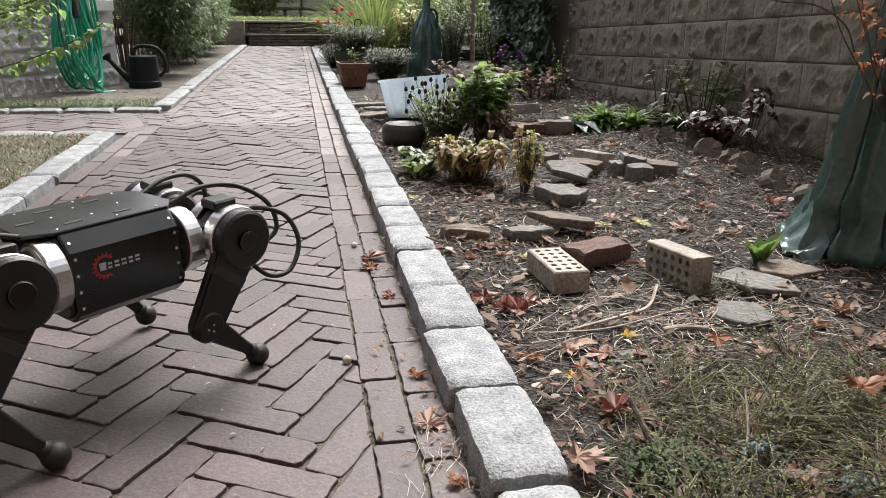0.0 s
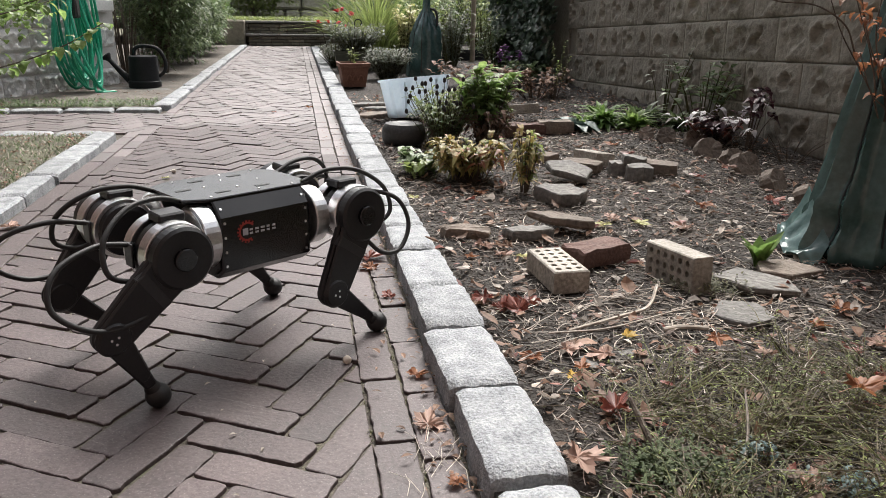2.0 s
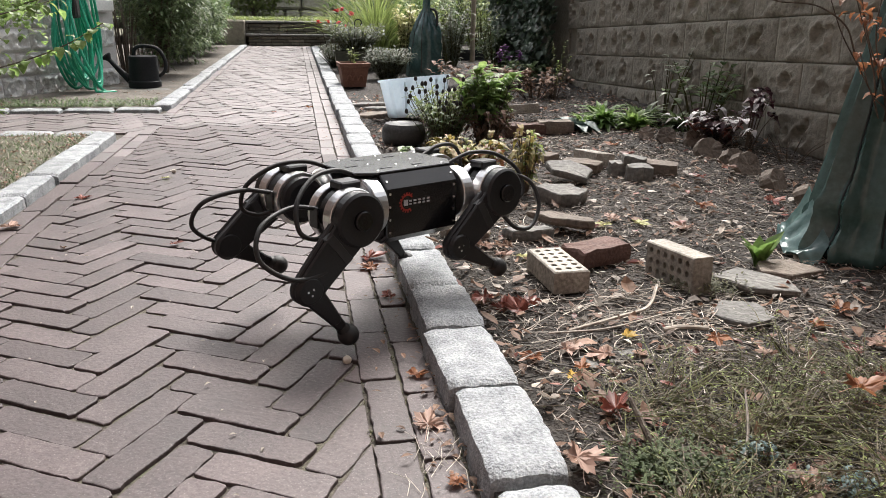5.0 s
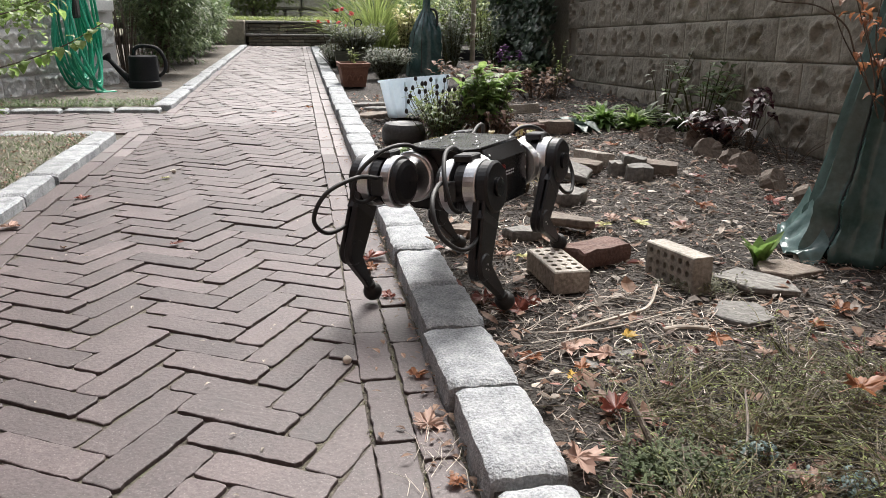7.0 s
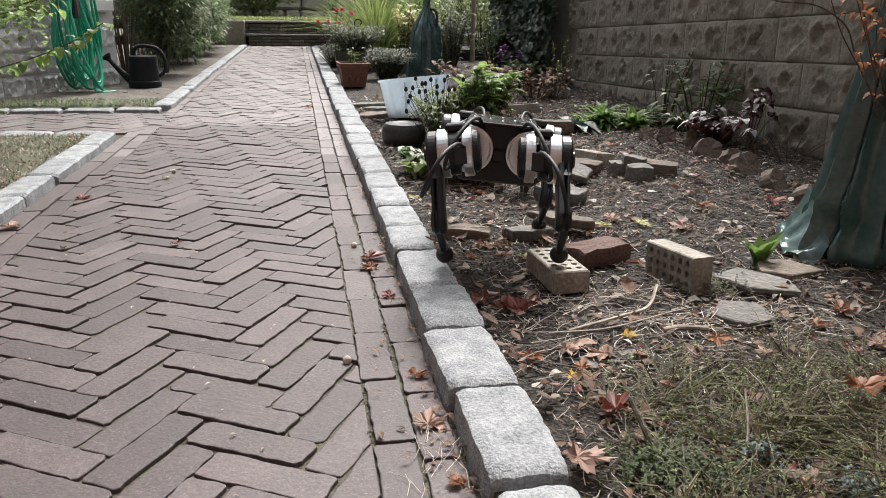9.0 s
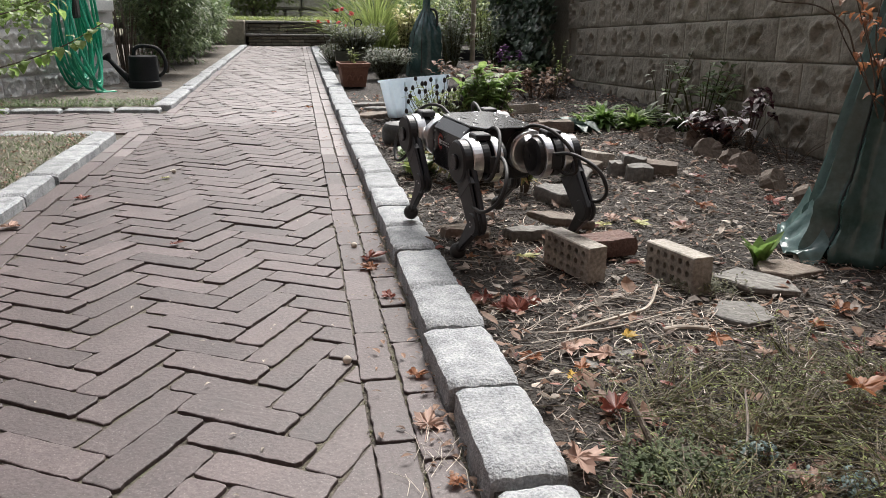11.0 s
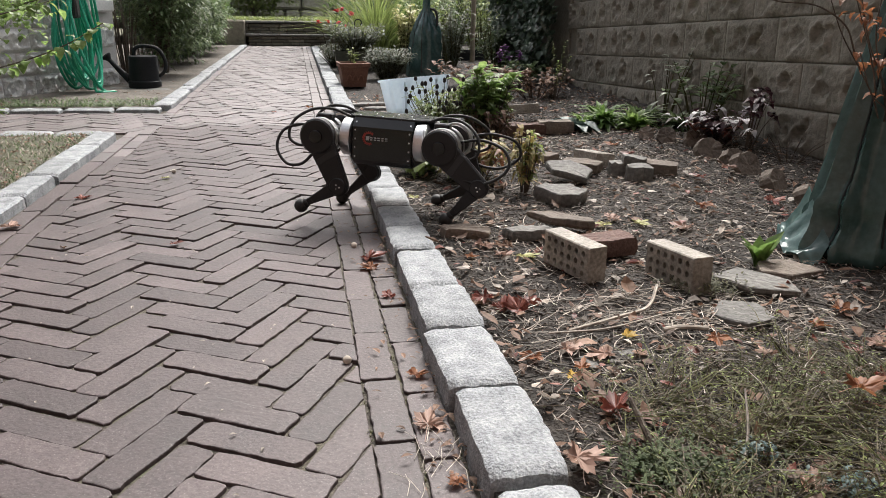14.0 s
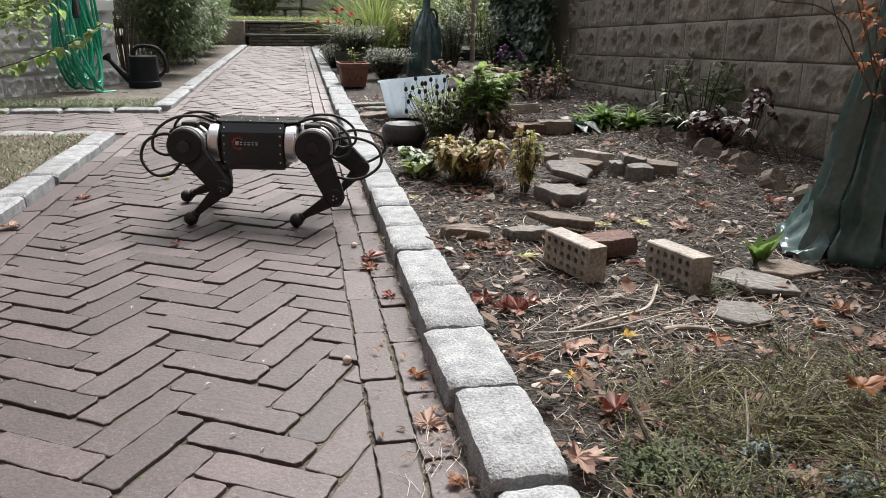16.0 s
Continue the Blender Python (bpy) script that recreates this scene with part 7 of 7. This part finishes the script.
def overhanging_branch():
    """A thin leafy branch that reaches in over the lawn."""
    ob = thing("leafy_branch", "thin drooping branch with light green leaves", "branch", pose(0, 0, 0))
    r = random.Random(831)
    bm, s = bmesh.new(), Soup(831)
    for pts in ([(-1.95, 3.05, -0.02), (-1.75, 3.1, 0.20), (-1.35, 3.15, 0.33), (-1.08, 3.2, 0.40), (-0.88, 3.2, 0.47), (-0.72, 3.2, 0.56)], [(-1.75, 3.0, 0.35), (-1.4, 3.1, 0.5), (-1.1, 3.2, 0.58), (-0.9, 3.25, 0.64)], [(-1.7, 3.0, 0.5), (-1.3, 3.0, 0.68), (-0.95, 3.1, 0.73)], [(-1.9, 3.4, 0.4), (-1.5, 3.5, 0.60), (-1.15, 3.6, 0.62), (-0.95, 3.6, 0.68)], [(-1.9, 3.4, 0.5), (-1.5, 3.4, 0.52), (-1.2, 3.4, 0.46)], [(-1.8, 3.3, 0.5), (-1.4, 3.3, 0.62), (-1.05, 3.3, 0.66)], [(-1.75, 3.0, 0.15), (-1.3, 3.1, 0.28), (-1.12, 3.1, 0.24)]):
        line = spline(pts, 8)
        tube(bm, line, 0.005, 6, 0.0018)
        for k, p in enumerate(line[6:]):
            for i in range(3):
                if r.random() < 0.75:
                    d = way(r, r.uniform(-0.9, 0.4))
                    s.leaf(p + d * 0.02 * r.random() * i, d, r.uniform(0.028, 0.052), r.uniform(0.026, 0.042), 0.2, 0.3)
    for k in range(260):
        p = Vector((-1.22 + r.gauss(0, 0.07), 3.7 + r.gauss(0, 0.12), 0.60 + r.gauss(0, 0.05)))
        s.leaf(p, way(r, r.uniform(-0.8, 0.3)), r.uniform(0.02, 0.045), r.uniform(0.018, 0.034), 0.2, 0.3)
    for a, b in (((-1.9, 3.8, 0.45), (-1.1, 3.65, 0.66)), ((-1.85, 3.6, 0.55), (-1.14, 3.7, 0.58)), ((-1.8, 3.7, 0.6), (-1.18, 3.75, 0.68))):
        tube(bm, [a, Vector(a).lerp(Vector(b), 0.5) + Vector((0, 0, 0.03)), b], 0.005, 6, 0.002)
    part("twig", bm, BARK, ob)
    part("foliage", s.mesh("foliage", BUSH_LEAF), BUSH_LEAF, ob)["kind"] = "stuff"


overhanging_branch()
crown("lawn_shrub", "leafy shrub reaching over the lawn's corner", (-1.95, 4.2, 0.38), 0.52, 0.35, 0.28, 190, 0.05, BUSH_LEAF, 609, 0.008, 8)

# ---- unseen walls added behind and to the left to block sky light ----
bm = bmesh.new()
block(bm, 14.0, 0.3, 6.0, pose(-1.5, -2.2, 2.9))
tagged(finish("wall_behind", bm, BLOCKER_DARK), "unseen dark wall added behind the camera to hold back sky light", "wall", kind="structure")
bm = bmesh.new()
block(bm, 0.3, 14.0, 5.0, pose(-5.2, 2.2, 2.4))
tagged(finish("wall_house_side", bm, BLOCKER_DARK), "unseen dark wall added beyond the lawn to hold back sky light", "wall", kind="structure")

# ---- the pavers ----
lay_path()
border(0.089, 0.156, -1.6, 13.6, 0.203, 3.3)
border(0.156, 0.218, -1.5, 13.6, 0.203, 3.3)
border(-0.812, -0.745, -1.6, 4.13, 0.203, 3.3)
border(-0.879, -0.812, -1.5, 4.13, 0.203, 3.3)
border(-0.812, -0.745, 4.94, 13.6, 0.203, 0)
part("far_bricks", mesh_of("far_bricks", far_v, far_f, PAVER_FAR_SHEEN), PAVER_FAR_SHEEN, path, "herringbone bricks further along the path")["kind"] = "stuff"


# ---- what moves ----
BODY_ROWS = [
    (0.00, pose(-0.341, 1.280, 0.243, -0.7, -1.9, 41.4)),
    (0.50, pose(-0.297, 1.304, 0.247, -1.2, -1.9, 38.9)),
    (1.00, pose(-0.169, 1.400, 0.251, 1.1, -0.2, 39.3)),
    (1.50, pose(-0.167, 1.388, 0.253, 2.4, 0.2, 37.8)),
    (2.00, pose(-0.126, 1.434, 0.249, 0.7, -0.3, 34.8)),
    (2.50, pose(-0.075, 1.452, 0.245, -0.9, 0.3, 33.2)),
    (3.00, pose(-0.032, 1.471, 0.249, 0.7, -2.3, 31.8)),
    (3.50, pose(0.010, 1.530, 0.250, -3.6, -0.4, 28.8)),
    (4.00, pose(0.074, 1.512, 0.269, 0.5, -3.1, 22.7)),
    (4.40, pose(0.118, 1.536, 0.264, 0.2, -1.7, 25.7)),
    (4.70, pose(0.151, 1.555, 0.260, -0.1, -0.6, 28.0)),
    (5.00, pose(0.185, 1.573, 0.256, -0.3, 0.5, 30.3)),
    (5.30, pose(0.218, 1.591, 0.252, -0.6, 1.6, 32.6)),
    (5.60, pose(0.251, 1.609, 0.249, -0.8, 2.7, 34.8)),
    (5.90, pose(0.284, 1.627, 0.245, -1.0, 3.8, 37.1)),
    (6.10, pose(0.306, 1.639, 0.242, -1.2, 4.5, 38.6)),
    (6.30, pose(0.328, 1.651, 0.240, -1.3, 5.3, 40.1)),
    (6.50, pose(0.339, 1.644, 0.264, 2.0, 1.2, 45.0)),
    (7.00, pose(0.366, 1.650, 0.286, -2.6, 0.4, 51.1)),
    (7.50, pose(0.432, 1.684, 0.265, -3.0, 0.1, 58.4)),
    (8.00, pose(0.455, 1.737, 0.259, -0.4, -0.7, 64.0)),
    (8.50, pose(0.490, 1.801, 0.268, 3.1, 0.9, 69.6)),
    (9.00, pose(0.485, 1.816, 0.308, 4.5, 3.6, 74.9)),
    (9.50, pose(0.484, 1.855, 0.303, 3.3, 2.3, 81.6)),
    (9.80, pose(0.484, 1.878, 0.300, 2.6, 1.5, 85.6)),
    (10.10, pose(0.483, 1.901, 0.297, 1.9, 0.7, 89.7)),
    (10.40, pose(0.482, 1.924, 0.294, 1.2, -0.1, 93.7)),
    (10.70, pose(0.482, 1.947, 0.292, 0.5, -0.9, 97.7)),
    (11.00, pose(0.481, 1.970, 0.289, -0.2, -1.7, 101.8)),
    (11.25, pose(0.481, 1.989, 0.286, -0.8, -2.3, 105.1)),
    (11.50, pose(0.480, 2.008, 0.284, -1.4, -3.0, 108.5)),
    (12.00, pose(0.472, 2.078, 0.276, -3.9, -4.3, 116.9)),
    (12.50, pose(0.454, 2.139, 0.256, -2.0, -3.2, 126.4)),
    (13.00, pose(0.394, 2.164, 0.276, -8.3, -1.4, 139.3)),
    (13.50, pose(0.331, 2.326, 0.249, -3.9, -2.3, 152.2)),
    (14.00, pose(0.278, 2.327, 0.252, 2.7, -2.2, 156.6)),
    (14.50, pose(0.197, 2.326, 0.242, 2.3, 0.9, 163.0)),
    (15.00, pose(0.098, 2.331, 0.259, -0.3, 4.6, 161.0)),
    (15.50, pose(-0.027, 2.398, 0.233, 0.5, -0.5, 174.7)),
    (16.00, pose(-0.126, 2.422, 0.233, 1.7, -0.6, 171.4)),
]
FRONT_RIGHT_ROWS = [
    (0.00, -3, -31, 78), (0.50, 5, -13, 62), (1.00, 4, -50, 81), (1.50, 3, -37, 81), (2.00, 2, -27, 76), (2.50, 2, -47, 121),
    (3.00, -4, -35, 77), (3.50, 7, -32, 88), (4.00, -3, -44, 88), (4.40, 0, -36, 80), (4.70, 0, -44, 82), (5.00, 2, -52, 112),
    (5.30, 0, -36, 80), (5.60, 0, -44, 82), (5.90, 0, -44, 82), (6.10, 2, -52, 112), (6.30, 5, -34, 88), (6.50, 0, -24, 104), (7.00, 1, -38, 93),
    (7.50, -5, -39, 99), (8.00, 2, -30, 101), (8.50, 1, -38, 85), (9.00, -3, -37, 84), (9.50, 2, -52, 112), (9.80, 0, -36, 80),
    (10.10, 0, -44, 82), (10.40, 0, -44, 82), (10.70, 2, -52, 112), (11.00, 0, -36, 80), (11.25, 0, -44, 82), (11.50, 0, -38, 85),
    (12.00, 0, -38, 85), (12.50, -2, -35, 78), (13.00, 0, -38, 85), (13.50, 5, -54, 103), (14.00, -5, -32, 79), (14.50, -2, -12, 79),
    (15.00, -1, -32, 82), (15.50, -1, -41, 87), (16.00, -2, -13, 80),
]
FRONT_LEFT_ROWS = [
    (0.00, 7, -39, 76), (0.50, 1, -44, 76), (1.00, 2, -24, 74), (1.50, 0, -29, 95), (2.00, 3, -37, 75), (2.50, 5, -29, 80),
    (3.00, -3, -23, 87), (3.50, 5, -36, 81), (4.00, 0, -38, 85), (4.40, 2, -52, 112), (4.70, 0, -36, 80), (5.00, 0, -44, 82),
    (5.30, 0, -44, 82), (5.60, 2, -52, 112), (5.90, 0, -36, 80), (6.10, 0, -44, 82), (6.30, 1, -38, 95), (6.50, -2, -38, 90), (7.00, -6, -36, 81),
    (7.50, -1, -38, 81), (8.00, 1, -37, 88), (8.50, 0, -38, 85), (9.00, 0, -38, 85), (9.50, 0, -36, 80), (9.80, 0, -44, 82),
    (10.10, 2, -52, 112), (10.40, 0, -36, 80), (10.70, 0, -44, 82), (11.00, 0, -44, 82), (11.25, 0, -36, 80), (11.50, -5, -49, 98),
    (12.00, 0, -34, 88), (12.50, 5, -30, 71), (13.00, -4, -40, 78), (13.50, 0, -38, 77), (14.00, 1, -26, 85), (14.50, -8, -44, 84),
    (15.00, 1, -32, 83), (15.50, -1, -48, 117), (16.00, -1, -39, 85),
]
REAR_RIGHT_ROWS = [
    (0.00, 10, -36, 75), (0.50, -4, -57, 74), (1.00, 0, -38, 78), (1.50, -1, -52, 107), (2.00, -1, -49, 76), (2.50, -1, -40, 84),
    (3.00, -4, -37, 91), (3.50, -3, -41, 77), (4.00, -5, -37, 81), (4.40, 2, -52, 112), (4.70, 0, -36, 80), (5.00, 0, -44, 82),
    (5.30, 0, -44, 82), (5.60, 2, -52, 112), (5.90, 0, -36, 80), (6.10, 0, -44, 82), (6.30, 11, -38, 86), (6.50, 13, -44, 84), (7.00, 4, -24, 68),
    (7.50, -8, -52, 86), (8.00, -1, -40, 87), (8.50, 5, -53, 111), (9.00, 4, -46, 88), (9.50, 0, -36, 80), (9.80, 0, -44, 82),
    (10.10, 2, -52, 112), (10.40, 0, -36, 80), (10.70, 0, -44, 82), (11.00, 0, -44, 82), (11.25, 0, -36, 80), (11.50, 13, -31, 70),
    (12.00, 4, -36, 74), (12.50, 5, -23, 74), (13.00, -3, -35, 60), (13.50, 0, -38, 85), (14.00, -2, -22, 85), (14.50, 0, -38, 85),
    (15.00, -1, -25, 91), (15.50, 0, -38, 89), (16.00, 0, -49, 90),
]
REAR_LEFT_ROWS = [
    (0.00, 0, -38, 86), (0.50, -1, -25, 89), (1.00, 3, -57, 81), (1.50, 0, -38, 85), (2.00, 1, -37, 85), (2.50, -9, -71, 129),
    (3.00, 6, -40, 86), (3.50, -4, -38, 86), (4.00, 6, -43, 69), (4.40, 0, -36, 80), (4.70, 0, -44, 82), (5.00, 2, -52, 112),
    (5.30, 0, -36, 80), (5.60, 0, -44, 82), (5.90, 0, -44, 82), (6.10, 2, -52, 112), (6.30, -6, -50, 100), (6.50, -13, -58, 118), (7.00, 0, -28, 62),
    (7.50, 7, -36, 71), (8.00, 7, -60, 105), (8.50, 2, -50, 91), (9.00, -11, -29, 73), (9.50, 2, -52, 112), (9.80, 0, -36, 80),
    (10.10, 0, -44, 82), (10.40, 0, -44, 82), (10.70, 2, -52, 112), (11.00, 0, -36, 80), (11.25, 0, -44, 82), (11.50, -6, -48, 88),
    (12.00, -8, -58, 118), (12.50, 0, -52, 93), (13.00, -1, -46, 101), (13.50, -1, -65, 104), (14.00, 0, -49, 90), (14.50, -2, -43, 104),
    (15.00, -8, -54, 86), (15.50, 3, -40, 83), (16.00, 0, -23, 81),
]


def eased(rows, t):
    """Values at t on a smooth curve through rows of (t, values)."""
    k = max(i for i in range(len(rows)) if rows[i][0] <= t + 1e-6)
    if k == len(rows) - 1:
        return rows[-1][1:]
    a, b = rows[k], rows[k + 1]
    p, n = rows[max(k - 1, 0)], rows[min(k + 2, len(rows) - 1)]
    h = b[0] - a[0]
    s = (t - a[0]) / h
    out = []
    for i in range(1, len(a)):
        def slope(u, v, w):
            if w[0] == v[0] or v[0] == u[0]:
                return 0.0
            l, r = (v[i] - u[i]) / (v[0] - u[0]), (w[i] - v[i]) / (w[0] - v[0])
            return 0.0 if l * r <= 0 else 2 * l * r / (l + r)
        m0, m1 = slope(p, a, b), slope(a, b, n)
        out.append(a[i] * (2 * s ** 3 - 3 * s * s + 1) + m0 * h * (s ** 3 - 2 * s * s + s) + b[i] * (3 * s * s - 2 * s ** 3) + m1 * h * (s ** 3 - s * s))
    return out


def motions():
    walk(ROBOT, BODY_ROWS)
    for (name, sx, sy), rows in zip(LEGS, (FRONT_RIGHT_ROWS, FRONT_LEFT_ROWS, REAR_RIGHT_ROWS, REAR_LEFT_ROWS)):
        hip, thigh, shank = JOINTS[name]
        hips, thighs, shanks = [], [], []
        for k in range(161):
            t = k / 10
            spread, swing, bend = (radians(a) for a in eased(rows, t))
            base = Matrix.Translation((sx * HIP_X, sy * HIP_Y, 0)) @ Matrix.Rotation(spread * sy, 4, "X")
            upper = base @ Matrix.Translation((0, sy * LEG_Y, 0)) @ Matrix.Rotation(-swing, 4, "Y")
            lower = upper @ Matrix.Translation((0, 0, -THIGH)) @ Matrix.Rotation(-bend, 4, "Y")
            hips.append((t, base))
            thighs.append((t, upper))
            shanks.append((t, lower))
        walk(hip, hips)
        walk(thigh, thighs)
        walk(shank, shanks)
    walk(TIPPED_BRICK, TIPPED_ROWS)
    walk(RED_BRICK, RED_ROWS)


motions()
